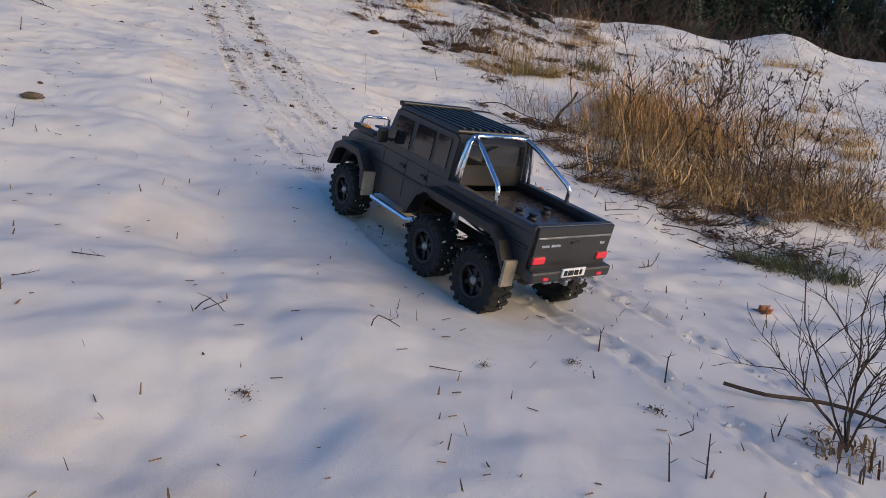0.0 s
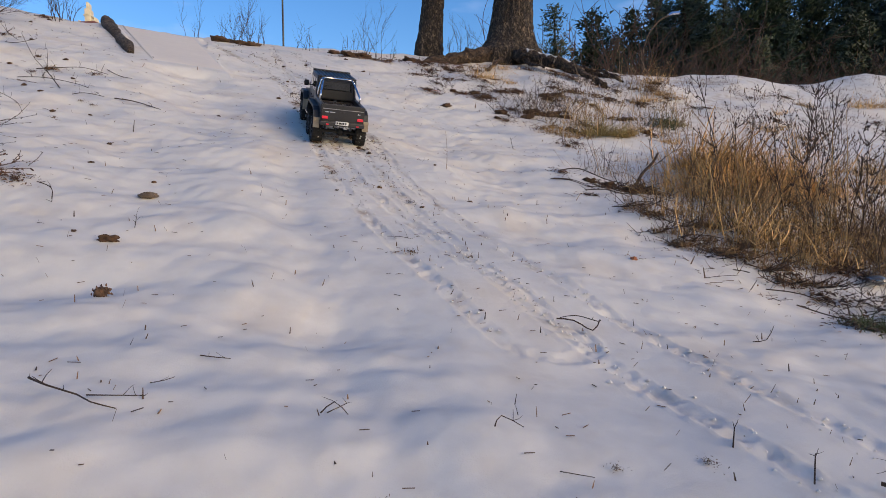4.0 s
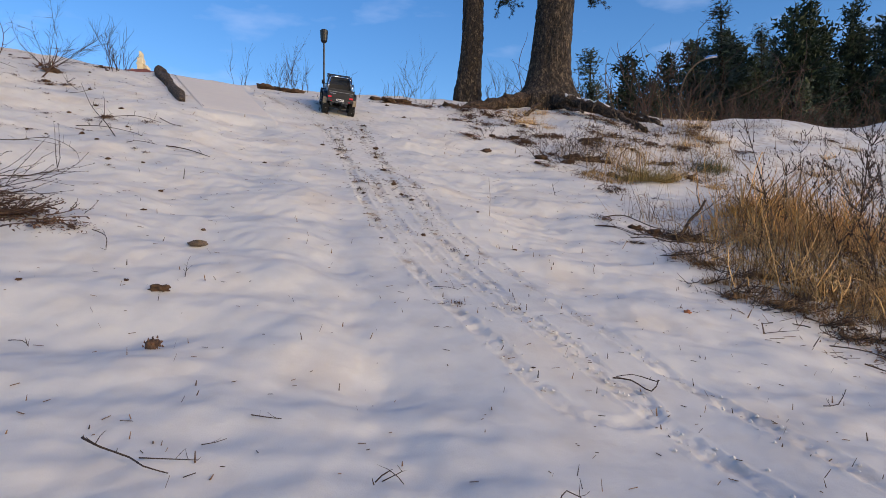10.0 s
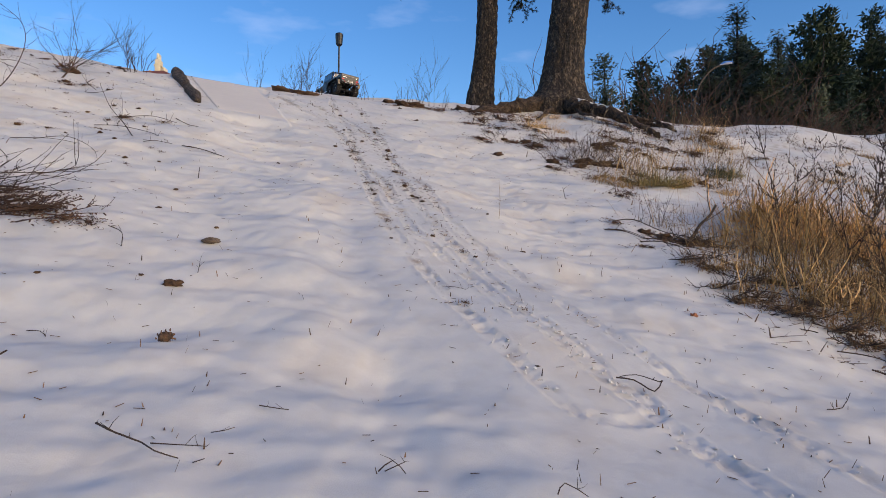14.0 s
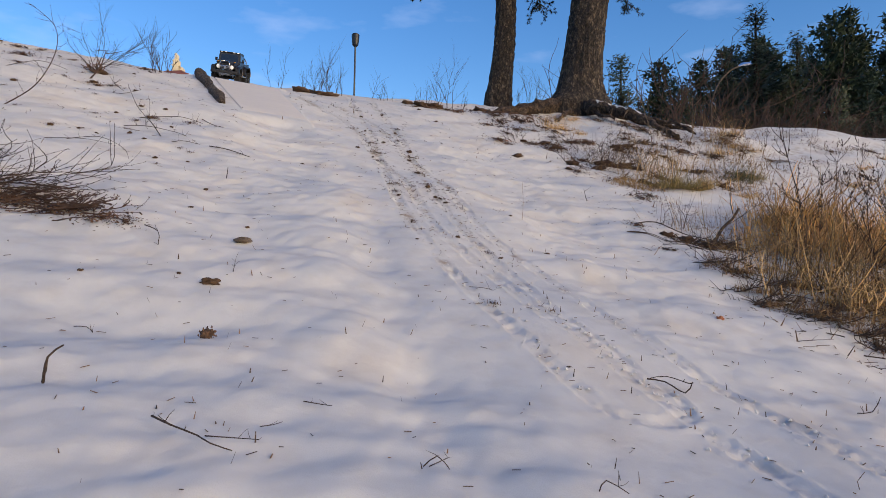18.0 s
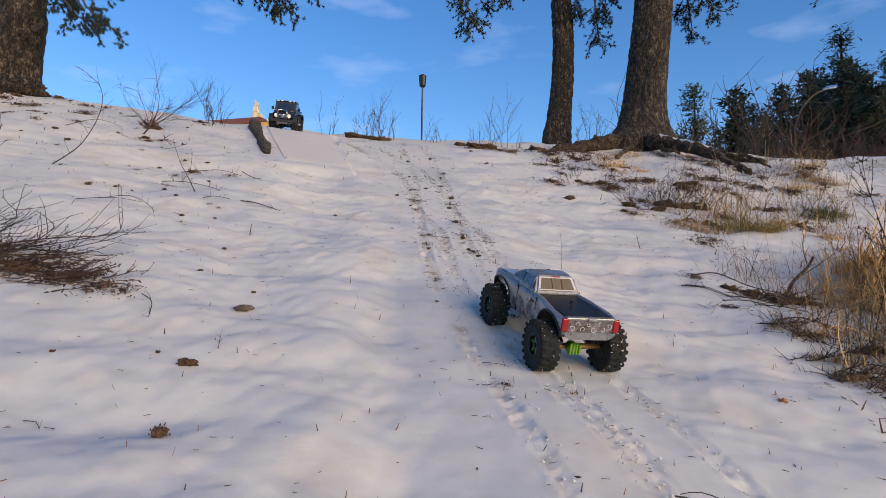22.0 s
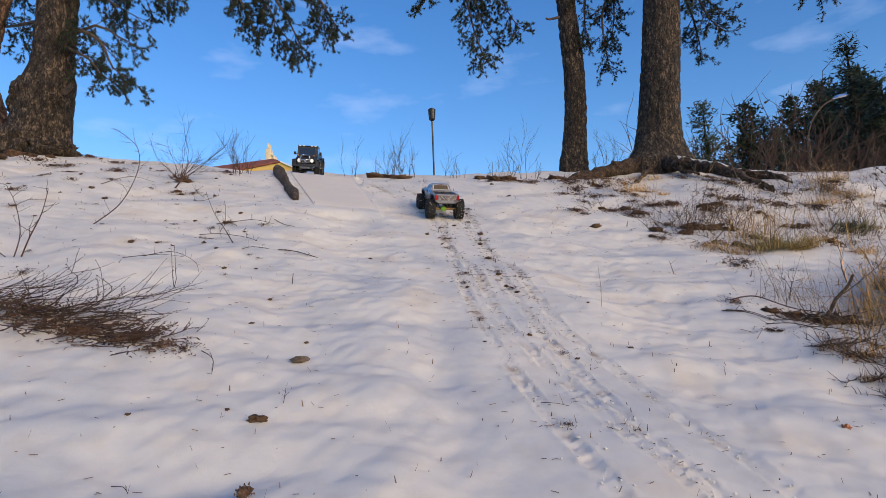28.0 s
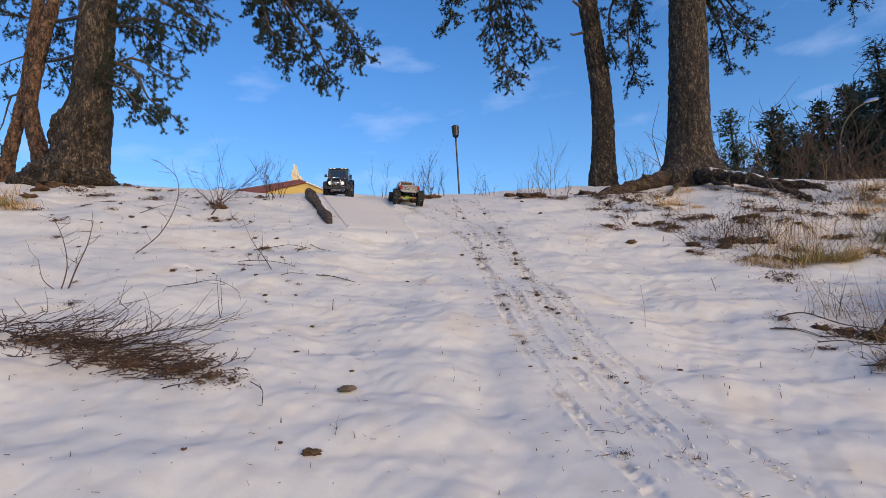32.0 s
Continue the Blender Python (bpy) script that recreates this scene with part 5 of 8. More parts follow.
BOUGHS = [
    ("left", 0.9, 0.35, 0.4, 0.05, [(-3.4, 5.6, 6.3), (-2.34, 6.3, 5.22), (-1.91, 6.3, 4.65), (-1.56, 6.3, 4.11), (-1.36, 6.3, 3.68)]),
    ("left", 0.9, 0.4, 0.38, 0.04, [(-3.4, 5.6, 6.2), (-2.34, 6.3, 5.22), (-1.66, 6.3, 4.83), (-1.25, 6.3, 4.34), (-0.99, 6.3, 3.89)]),
    ("left", 0.9, 0.45, 0.34, 0.035, [(-3.4, 5.6, 6.2), (-2.24, 6.2, 5.27), (-2.09, 6.2, 4.67), (-1.98, 6.2, 4.22), (-1.8, 6.2, 3.8)]),
    ("big", 0.9, 0.45, 0.34, 0.045, [(2.75, 6.95, 6.4), (0.74, 6.6, 5.19), (0.39, 6.6, 4.61), (0.42, 6.6, 4.07), (0.54, 6.6, 3.64)]),
    ("big", 0.9, 0.5, 0.32, 0.035, [(2.75, 6.95, 6.5), (0.87, 6.6, 5.25), (0.09, 6.6, 4.83), (-0.09, 6.6, 4.31)]),
    ("big", 0.9, 0.5, 0.32, 0.03, [(2.75, 6.95, 6.4), (0.74, 6.6, 5.12), (0.72, 6.6, 4.45), (0.92, 6.6, 3.98)]),
    ("slim", 0.8, 0.25, 0.34, 0.035, [(1.62, 7.5, 5.9), (2.24, 7.3, 5.18), (2.04, 7.3, 4.46), (2.07, 7.3, 3.82)]),
    ("slim", 0.8, 0.3, 0.3, 0.03, [(1.62, 7.5, 5.7), (1.98, 7.4, 5.12), (1.86, 7.4, 4.68), (1.85, 7.4, 4.16)]),
    ("big", 0.9, 0.3, 0.3, 0.03, [(2.7, 6.98, 5.2), (3.02, 6.9, 4.44), (3.14, 6.9, 4.15), (3.31, 6.9, 3.99)]),
    ("big", 0.9, 0.3, 0.28, 0.028, [(2.7, 6.98, 5.0), (3.0, 7.1, 4.41), (3.07, 7.1, 4.09), (3.1, 7.1, 3.86)]),
    ("big", 0.7, 0.4, 0.34, 0.035, [(2.8, 6.98, 6.6), (3.73, 6.7, 4.8), (4.15, 6.7, 4.36), (4.4, 6.7, 4.24)]),
    ("left", 0.55, 0.2, 0.3, 0.03, [(-3.45, 5.6, 4.3), (-3.03, 5.6, 4.32), (-2.64, 5.6, 4.09), (-2.32, 5.6, 3.86)]),
    ("left", 0.6, 0.2, 0.26, 0.025, [(-3.47, 5.6, 3.7), (-3.04, 5.5, 3.48), (-2.89, 5.5, 3.2), (-2.69, 5.5, 3.04)]),
    ("left", 0.55, 0.2, 0.3, 0.03, [(-3.42, 5.6, 4.6), (-3.03, 5.7, 4.62), (-2.69, 5.7, 4.41), (-2.41, 5.7, 4.15)]),
    ("left", 0.7, 0.2, 0.28, 0.02, [(-3.47, 5.6, 4.0), (-3.13, 5.6, 3.98), (-2.95, 5.6, 3.86), (-2.74, 5.6, 3.73)]),
    ("left", 0.7, 0.2, 0.28, 0.02, [(-3.48, 5.6, 3.5), (-3.06, 5.4, 3.25), (-2.95, 5.4, 3.11), (-2.83, 5.4, 3.02)]),
    ("left", 0.33, 0.2, 0.4, 0.03, [(-3.6, 5.7, 4.2), (-4.35, 6.2, 4.45), (-4.66, 6.2, 4.54), (-5.04, 6.2, 4.6)]),
    ("left", 0.28, 0.2, 0.4, 0.025, [(-3.6, 5.7, 3.8), (-4.39, 6.2, 4.0), (-4.64, 6.2, 4.08), (-5.01, 6.2, 3.95)]),
    ("left", 0.33, 0.2, 0.4, 0.03, [(-3.55, 5.7, 4.6), (-4.36, 6.2, 4.84), (-4.68, 6.2, 4.84), (-5.13, 6.2, 4.91)]),
    ("twin_a", 0.19, 0.3, 0.3, 0.015, [(-4.4, 5.9, 3.5), (-4.59, 6.0, 3.55), (-4.66, 6.0, 3.26), (-4.77, 6.0, 3.03)]),
    ("left", 0.8, 0.45, 0.4, 0.03, [(-3.4, 5.6, 6.2), (-2.45, 6.2, 5.42), (-2.0, 6.3, 4.82), (-1.77, 6.3, 4.32), (-1.6, 6.3, 3.92), (-1.37, 6.3, 3.64)]),
    ("left", 0.8, 0.5, 0.36, 0.025, [(-3.4, 5.6, 6.1), (-1.95, 6.3, 5.12), (-1.6, 6.3, 4.62), (-1.3, 6.3, 4.27), (-1.15, 6.3, 4.02)]),
    ("left", 0.7, 0.5, 0.32, 0.025, [(-3.4, 5.6, 6.2), (-2.35, 6.3, 5.32), (-2.2, 6.3, 4.72), (-2.05, 6.3, 4.32), (-1.85, 6.3, 4.07)]),
    ("left", 0.45, 0.15, 0.3, 0.025, [(-3.42, 5.6, 4.35), (-2.95, 5.6, 4.27), (-2.62, 5.6, 4.22), (-2.38, 5.6, 4.12)]),
    ("left", 0.45, 0.15, 0.26, 0.022, [(-3.42, 5.6, 3.95), (-3.1, 5.6, 4.06), (-2.8, 5.6, 3.98), (-2.45, 5.6, 3.84)]),
    ("left", 0.4, 0.15, 0.22, 0.02, [(-3.44, 5.6, 3.5), (-3.12, 5.6, 3.66), (-2.9, 5.6, 3.54), (-2.72, 5.6, 3.44)]),
    ("big", 1.0, 0.5, 0.34, 0.03, [(2.75, 6.95, 6.4), (0.83, 6.6, 5.18), (0.53, 6.6, 4.58), (0.49, 6.6, 4.18), (0.63, 6.6, 3.88)]),
    ("big", 1.0, 0.35, 0.32, 0.028, [(2.7, 6.98, 5.3), (3.05, 6.95, 4.6), (3.2, 6.95, 4.35), (3.35, 6.95, 4.2)]),
    ("slim", 0.9, 0.35, 0.32, 0.028, [(1.62, 7.5, 5.8), (2.1, 7.35, 5.08), (2.2, 7.35, 4.58), (2.15, 7.35, 4.18)]),
    ("left", 0.55, 0.3, 0.4, 0.03, [(-3.5, 5.7, 5.0), (-4.06, 6.4, 5.43), (-3.47, 6.4, 5.25), (-2.96, 6.4, 5.07)]),
]

pines = {}
for key, (at, line), mat, flare, label in (
        ("big", BIG, BARK, 0.55, "thick old pine with plated brown bark on the crest"),
        ("slim", SLIM, BARK, 0.25, "slender bent pine behind the thick one"),
        ("left", LEFT, BARK, 0.12, "thick leaning pine with drooping green boughs"),
        ("twin_a", TWIN_A, BARK_RED, 0.15, "thin young pine with orange bark"),
        ("twin_b", TWIN_B, BARK_RED, 0.35, "thin crooked pine with orange bark")):
    z0 = line[0][2]
    th = thing("pine_tree", pose(at[0], at[1], z0), label, "tree", "pines on the crest")
    joined("trunk", trunk_mesh("trunk", [(a - at[0], b - at[1], c - z0, r) for a, b, c, r in line], mat, flare, len(pines) * 7 + 3, toes=((3.5, 1.6), (4.3, 0.9), (5.4, 1.0)) if key == "big" else ()), th)
    pines[key] = (th, (at[0], at[1], z0))
for k, (key, dense, bare, reach, r0, pts) in enumerate(BOUGHS):
    th, base = pines[key]
    bough(th, local(pts, base), r0, random.Random(40 + k), dense, bare, reach)
# dead snags on the slender pine, and the hooked dead limb of the thick one
for key, pts, r0 in (("slim", [(1.55, 7.45, 4.85), (1.44, 7.42, 4.93)], 0.022), ("slim", [(1.55, 7.45, 4.52), (1.42, 7.42, 4.48), (1.38, 7.42, 4.5)], 0.018),
                     ("big", [(2.75, 6.95, 6.2), (3.4, 6.8, 5.6), (3.75, 6.75, 5.0), (3.92, 6.75, 4.72), (3.90, 6.75, 4.55), (3.86, 6.75, 4.50)], 0.03),
                     ("left", [(-3.33, 5.5, 2.98), (-3.24, 5.48, 3.03)], 0.03)):
    th, base = pines[key]
    bm = bmesh.new()
    path = smooth_path(local(pts, base), 0.05)
    tube(bm, path, [r0 * (1 - 0.55 * i / len(path)) for i in range(len(path))], 7)
    part("dead_limb", bm, LIMB, th)
# roots of the thick pine, creeping out over the bank
for pts, r0, snowy in (([(2.25, 6.85, 2.52), (1.95, 6.6, 2.42), (1.55, 6.4, 2.31), (1.2, 6.25, 2.20), (1.0, 6.15, 2.11)], 0.082, False),
                       ([(2.35, 6.75, 2.50), (2.62, 6.2, 2.31), (2.80, 5.8, 2.10), (2.90, 5.5, 1.92)], 0.070, True),
                       ([(2.60, 6.75, 2.45), (2.95, 6.35, 2.27), (3.25, 6.05, 2.13), (3.5, 5.95, 2.05)], 0.055, True),
                       ([(2.68, 6.9, 2.46), (3.15, 6.6, 2.32), (3.6, 6.35, 2.20)], 0.042, False),
                       ([(2.3, 6.75, 2.45), (2.05, 6.3, 2.26), (1.92, 6.1, 2.16)], 0.036, False), ([(1.9, 6.6, 2.42), (1.6, 6.6, 2.38), (1.3, 6.45, 2.28), (0.95, 6.4, 2.2), (0.7, 6.3, 2.14)], 0.03, False), ([(2.75, 6.85, 2.44), (3.3, 6.85, 2.34), (3.9, 6.7, 2.25)], 0.03, False), ([(2.5, 6.7, 2.46), (2.45, 6.3, 2.3), (2.5, 6.0, 2.18)], 0.03, False), ([(2.85, 6.2, 2.26), (3.1, 5.85, 2.12), (3.2, 5.7, 2.0)], 0.025, False)):
    th, base = pines["big"]
    bm = bmesh.new()
    path = smooth_path(local(pts, base), 0.03)
    path = [p + Vector((0.03 * noise.noise(p * 4), 0.03 * noise.noise(p * 4 + Vector((7, 0, 0))), -0.045 + 0.02 * noise.noise(p * 5))) for p in path]
    rr = [r0 * (1.05 - 0.75 * i / len(path)) * (1 + 0.35 * noise.noise(path[i] * 6)) for i in range(len(path))]
    tube(bm, path, rr, 14)
    for v in bm.verts:
        v.co += Vector((noise.noise(v.co * 15), noise.noise(v.co * 15 + Vector((3, 1, 8))), noise.noise(v.co * 15 + Vector((9, 4, 2))))) * r0 * 0.55 + Vector((0, 0, noise.noise(v.co * 45))) * r0 * 0.3
    root = part("root", bm, ROOT, th, "bare weathered brown root", smooth=True)
    if snowy:
        bm = bmesh.new()
        tube(bm, [p + Vector((0.02, 0, r * 0.70)) for p, r in zip(path, rr)][2:int(len(path) * 0.75)], [r * 0.55 * (0.6 + 0.8 * abs(noise.noise(p * 9))) for p, r in zip(path, rr)][2:int(len(path) * 0.75)], 8)
        part("snow_cap", bm, PACKED, root, smooth=True)


# the burl and the root mound of the thick leaning pine
th, base = pines["left"]
for x, y, z, a, b, c, mat, nm in ((-3.66, 5.45, 2.48, 0.30, 0.24, 0.17, BARK, "root_collar"), (-3.36, 5.42, 2.42, 0.20, 0.20, 0.10, BARK, "root_collar"), (-3.98, 5.60, 2.42, 0.30, 0.25, 0.18, BARK, "root_collar"),
                                  (-3.66, 5.52, 2.92, 0.13, 0.16, 0.22, BARK, "burl"), (-3.42, 5.5, 2.95, 0.10, 0.13, 0.16, BARK, "burl"), (-4.3, 5.5, 2.34, 0.36, 0.3, 0.12, SOIL, "root_mound")):
    bm = bmesh.new()
    bmesh.ops.create_icosphere(bm, subdivisions=4, radius=1)
    for v in bm.verts:
        v.co *= 1 + 0.30 * noise.noise(v.co * 2.2 + Vector((x * 5, y, 0))) + 0.16 * noise.noise(v.co * 6) + 0.08 * noise.noise(v.co * 14)
        v.co = Vector((v.co.x * a + x - base[0], v.co.y * b + y - base[1], v.co.z * c + z - base[2]))
    part(nm, bm, mat, th, smooth=True)


def conifer_mesh(seed, tall):
    """Crown of a far conifer: whorls of boughs made of small needle sprays, uneven, with gaps."""
    rng = random.Random(seed)
    verts, faces = [], []
    z = tall * 0.10
    while z < tall * 0.99:
        t = z / tall
        reach = tall * (0.27 * (1 - t) ** 0.8 + 0.015) * rng.uniform(0.65, 1.25)
        for _ in range(rng.randint(5, 8)):
            a = rng.uniform(0, 2 * math.pi)
            if rng.random() < 0.12:
                continue
            ln = reach * rng.uniform(0.6, 1.2)
            rise = rng.uniform(-0.1, 0.45) + 0.4 * t
            d = Vector((math.cos(a), math.sin(a), rise)).normalized()
            s = 0.25
            while s < 1.02:
                c = Vector((0, 0, z)) + d * ln * s
                for _ in range(7):
                    o = c + Vector((rng.gauss(0, 1), rng.gauss(0, 1), rng.gauss(0, 0.7))) * 0.11
                    e = (d * 0.6 + Vector((rng.gauss(0, 1), rng.gauss(0, 1), rng.gauss(0.35, 0.8)))).normalized()
                    w = e.orthogonal().normalized() * rng.uniform(0.025, 0.055)
                    k = len(verts)
                    verts += [o - w, o + w, o + w * 0.3 + e * rng.uniform(0.10, 0.24)]
                    faces.append((k, k + 1, k + 2))
                s += 0.16 / max(ln, 0.3)
        z += rng.uniform(0.16, 0.30)
    return fast_mesh("crown", verts, faces, FAR_NEEDLE)


def conifer(at, tall, seed):
    th = thing("conifer", pose(*at), "tall dark green conifer at the wood's edge", "tree", "conifers of the far wood")
    bm = bmesh.new()
    tube(bm, [(0, 0, 0), (0.03, 0, tall * 0.5), (0, 0, tall * 0.97)], [0.13, 0.08, 0.02], 8)
    part("trunk", bm, BARK, th)
    joined("crown", conifer_mesh(seed, tall), th, "dense uneven crown of dark needles")
    return th


kinds = [conifer((9.5, 22, floor_at(9.5, 22)), 6.4, 1), conifer((13.65, 22, floor_at(13.6, 22)), 6.9, 2), conifer((16.8, 22.2, floor_at(16.8, 22)), 7.9, 3)]
CONIFERS = [(11.0, 22, 6.3), (12.3, 22.4, 5.5), (14.9, 22, 7.6), (18.1, 22, 7.5), (19.1, 22.3, 7.8), (20.8, 22, 7.9), (22.8, 22, 7.6), (24.6, 21.5, 8.2), (26.3, 21, 7.9), (28.2, 20.4, 8.4), (30.4, 20, 8.0), (32.5, 19, 8.3), (35, 18.5, 8.2),
            (8.2, 25, 4.9), (10.2, 25, 5.4), (12.0, 25.5, 5.2), (13.2, 25, 5.8), (15.8, 25.2, 7.2), (17.6, 25.5, 7.4), (19.8, 26, 7.6), (21.9, 25.6, 7.9), (24.0, 25, 8.0), (26.4, 24.6, 8.4), (29.0, 24, 8.6), (31.8, 23.4, 8.6), (34.6, 22.5, 8.6),
            (6.8, 23, 3.9), (17.2, 20.4, 4.6), (20.2, 20.2, 4.9), (23.4, 19.4, 5.2), (26.0, 18.8, 5.0), (28.6, 17.8, 5.4), (14.4, 20.6, 4.0), (11.8, 21, 3.6),
            (9.0, 27, 4.8), (11.3, 28, 6.0), (14.2, 28, 6.6), (16.4, 28.5, 7.6), (18.6, 29, 8.2), (20.6, 29, 8.4), (22.8, 29, 8.8), (25.2, 28.5, 9.2), (27.8, 28, 9.4), (30.5, 27.5, 9.4), (33.5, 26.5, 9.4), (37, 25, 9.4),
            (15.6, 21.2, 5.4), (18.6, 20.8, 5.2), (21.6, 20.6, 5.6), (24.8, 19.9, 5.8), (30.4, 18.2, 5.8), (33.2, 17, 6.0), (16.2, 23.6, 7.0), (19.9, 23.8, 7.4), (23.6, 23, 7.6)]
rng = random.Random(5)
for k, (x, y, tall) in enumerate(CONIFERS):
    src = kinds[k % 3]
    own = (6.4, 6.9, 7.9)[k % 3]
    o = copy_thing(src, pose(x, y, floor_at(x, y) - 0.05, 0, 0, rng.uniform(0, 360)))
    s = tall / own * (1.15 if x > 13 else 1.0)
    o.scale = (s * rng.uniform(0.95, 1.25), s * rng.uniform(0.95, 1.25), s)


def bare_branch(bm, at, way, ln, r, depth, rng, spread=0.55, buds=None, lift=0.15):
    """A bare twig that forks again and again."""
    n = 4
    pts, d = [Vector(at)], Vector(way).normalized()
    for i in range(n):
        d = (d + Vector((rng.gauss(0, 0.16), rng.gauss(0, 0.16), rng.gauss(0.03, 0.1)))).normalized()
        pts.append(pts[-1] + d * ln / n)
    tube(bm, pts, [r * (1 - 0.6 * i / n) for i in range(n + 1)], 4 if depth < 2 else 5, False)
    if buds is not None and depth == 0:
        for q in pts[1:]:
            if rng.random() < buds:
                way_out = Vector((rng.gauss(0, 1), rng.gauss(0, 1), rng.gauss(0.3, 0.8))).normalized()
                bmesh.ops.create_icosphere(bm, subdivisions=1, radius=r * 1.45, matrix=Matrix.Translation(q + way_out * r * 1.9) @ way_out.to_track_quat("Z", "Y").to_matrix().to_4x4() @ Matrix.Diagonal((0.75, 0.75, 1.9, 1)))
    if depth > 0:
        for i in range(1, n + 1):
            for _ in range(rng.choice((1, 1, 2))):
                v = (d + Vector((rng.gauss(0, spread), rng.gauss(0, spread), rng.gauss(lift, spread * 0.6)))).normalized()
                bare_branch(bm, pts[i], v, ln * rng.uniform(0.35, 0.65), r * 0.55, depth - 1, rng, spread, buds, lift)


# bare brown thicket in front of the wood
rng = random.Random(21)
shrubs = []
for k in range(3):
    bm = bmesh.new()
    for _ in range(9):
        a = rng.uniform(0, 6.28)
        bare_branch(bm, (rng.gauss(0, 0.25), rng.gauss(0, 0.25), 0), (math.cos(a) * 0.35, math.sin(a) * 0.35, 1), rng.uniform(0.9, 1.7), 0.012, 2, rng, 0.5)
    me_k = mesh_of("branchwork", bm, TWIG_RED, False)
    shrubs.append(me_k)
for k in range(48):
    x = 7 + k * 0.55 + rng.uniform(-0.6, 0.6)
    y = 17.5 - max(0, x - 20) * 0.22 + rng.uniform(-2.5, 2.5)
    th = thing("bare_thicket", pose(x, y, floor_at(x, y) - 0.05, 0, 0, rng.uniform(0, 360)), "bare brown thicket before the dark wood", "bush", "thicket before the wood")
    o = new("branchwork", shrubs[k % 3])
    o.parent = th
    s = rng.uniform(1.2, 2.2)
    o.scale = (s * 1.3, s * 1.3, s)

# ---- ramp, lamps and house on the crest ----
def ramp():
    th = thing("snow_ramp", pose(0, 0, 0), "flat board ramp covered with packed snow beside a log", "ramp")
    (ax, ay), (bx, by) = RAMP_FOOT
    (cx, cy), (dx, dy) = RAMP_HEAD
    bm = bmesh.new()
    n = 18
    loops = []
    for i in range(n + 1):
        v = i / n
        l = Vector((ax + (cx - ax) * v, ay + (cy - ay) * v, 0))
        r = Vector((bx + (dx - bx) * v, by + (dy - by) * v, 0))
        row = []
        for u in (0, 0.015, 0.25, 0.5, 0.75, 0.95, 1):
            p = l.lerp(r, u)
            wob = 0.002 * noise.noise(Vector((p.x * 7, p.y * 7, 1))) if 0 < u < 1 else -0.007 if u == 0 else -0.020
            row.append((p.x + (0.008 * noise.noise(Vector((p.y * 9, 5, u))) if u in (0, 1) else 0), p.y, ramp_plane(p.x, p.y) + 0.008 + wob - (0.024 if i == 0 else 0.005 if i == 1 else 0.006 if i == n else 0)))
        row += [(r.x + 0.004, r.y, ramp_plane(r.x, r.y) - 0.22), (l.x - 0.004, l.y, ramp_plane(l.x, l.y) - 0.22)]
        loops.append(row)
    rings(bm, loops)
    bmesh.ops.recalc_face_normals(bm, faces=bm.faces[:])
    part("packed_top", bm, BOARD_SNOW, th, "smooth packed snow surface", smooth=False)
    bm = bmesh.new()
    a = Vector((ax - 0.02, ay + 0.10, ramp_plane(ax - 0.02, ay + 0.10) + 0.006))
    b = Vector((cx + 0.008, cy, ramp_plane(cx + 0.008, cy) + 0.006))
    box(bm, (-0.0016, 0, -0.02), (0.002, (b - a).length, 0.001), 0.0005)
    e = part("board_edge", bm, TWIG, th, "thin dark line along the board's edge")
    e.matrix_basis = Matrix.Translation(a) @ (b - a).to_track_quat("Y", "Z").to_matrix().to_4x4()


ramp()


def log():
    th = thing("log", pose(0, 0, 0), "short rough log with bark lying on the snow", "log")
    a = Vector((-0.995, 4.44, floor_at(-0.995, 4.44) + 0.005))
    b = Vector((-1.50, 5.84, floor_at(-1.50, 5.84) + 0.02))
    bm = bmesh.new()
    loops = []
    d = (b - a).normalized()
    s = d.cross(Vector((0, 0, 1))).normalized()
    u = s.cross(d)
    for i in range(30):
        t = i / 29
        c = a.lerp(b, t) + Vector((0.006 * math.sin(t * 7), 0, 0.005 * math.sin(t * 14)))
        r = (0.036 + 0.022 * t) * (1 + 0.10 * math.sin(t * 11)) * (0.6 + 0.4 * min(1, 7 * t, 14 * (1 - t) + 0.5))
        loops.append([c + (s * math.cos(k * 0.4488) + u * math.sin(k * 0.4488) * 0.95) * r * (1 + 0.32 * noise.noise(Vector((math.cos(k * 0.4488) * 1.6, math.sin(k * 0.4488) * 1.6, t * 9)))) for k in range(14)])
    rings(bm, loops)
    part("trunk_piece", bm, LOG_BARK, th, smooth=True)
    bm = bmesh.new()
    tube(bm, [a.lerp(b, t) + s * 0.028 + u * 0.012 for t in (0.2, 0.4, 0.6, 0.8)], [0.006, 0.026, 0.028, 0.010], 8)
    part("snow_cap", bm, PACKED, th, smooth=True)


log()


def pole_lamp():
    x, y, top = -0.27, 24.0, 9.36
    z = floor_at(x, y)
    th = thing("yard_lamp", pose(x, y, z), "tall thin dark pole with a barrel lamp head", "lamp post")
    bm = bmesh.new()
    tube(bm, [(0.02, 0, 0), (0, 0, top - z - 0.45)], [0.04, 0.032], 8)
    part("pole", bm, BLACK, th)
    bm = bmesh.new()
    lathe(bm, [(0.06, -0.46), (0.12, -0.40), (0.145, -0.12), (0.15, 0.0), (0.09, 0.04), (0.01, 0.05)], 14, Matrix.Translation((0, 0, top - z)), "Z")
    part("lamp_head", bm, BLACK, th, "dark barrel-shaped lamp head")


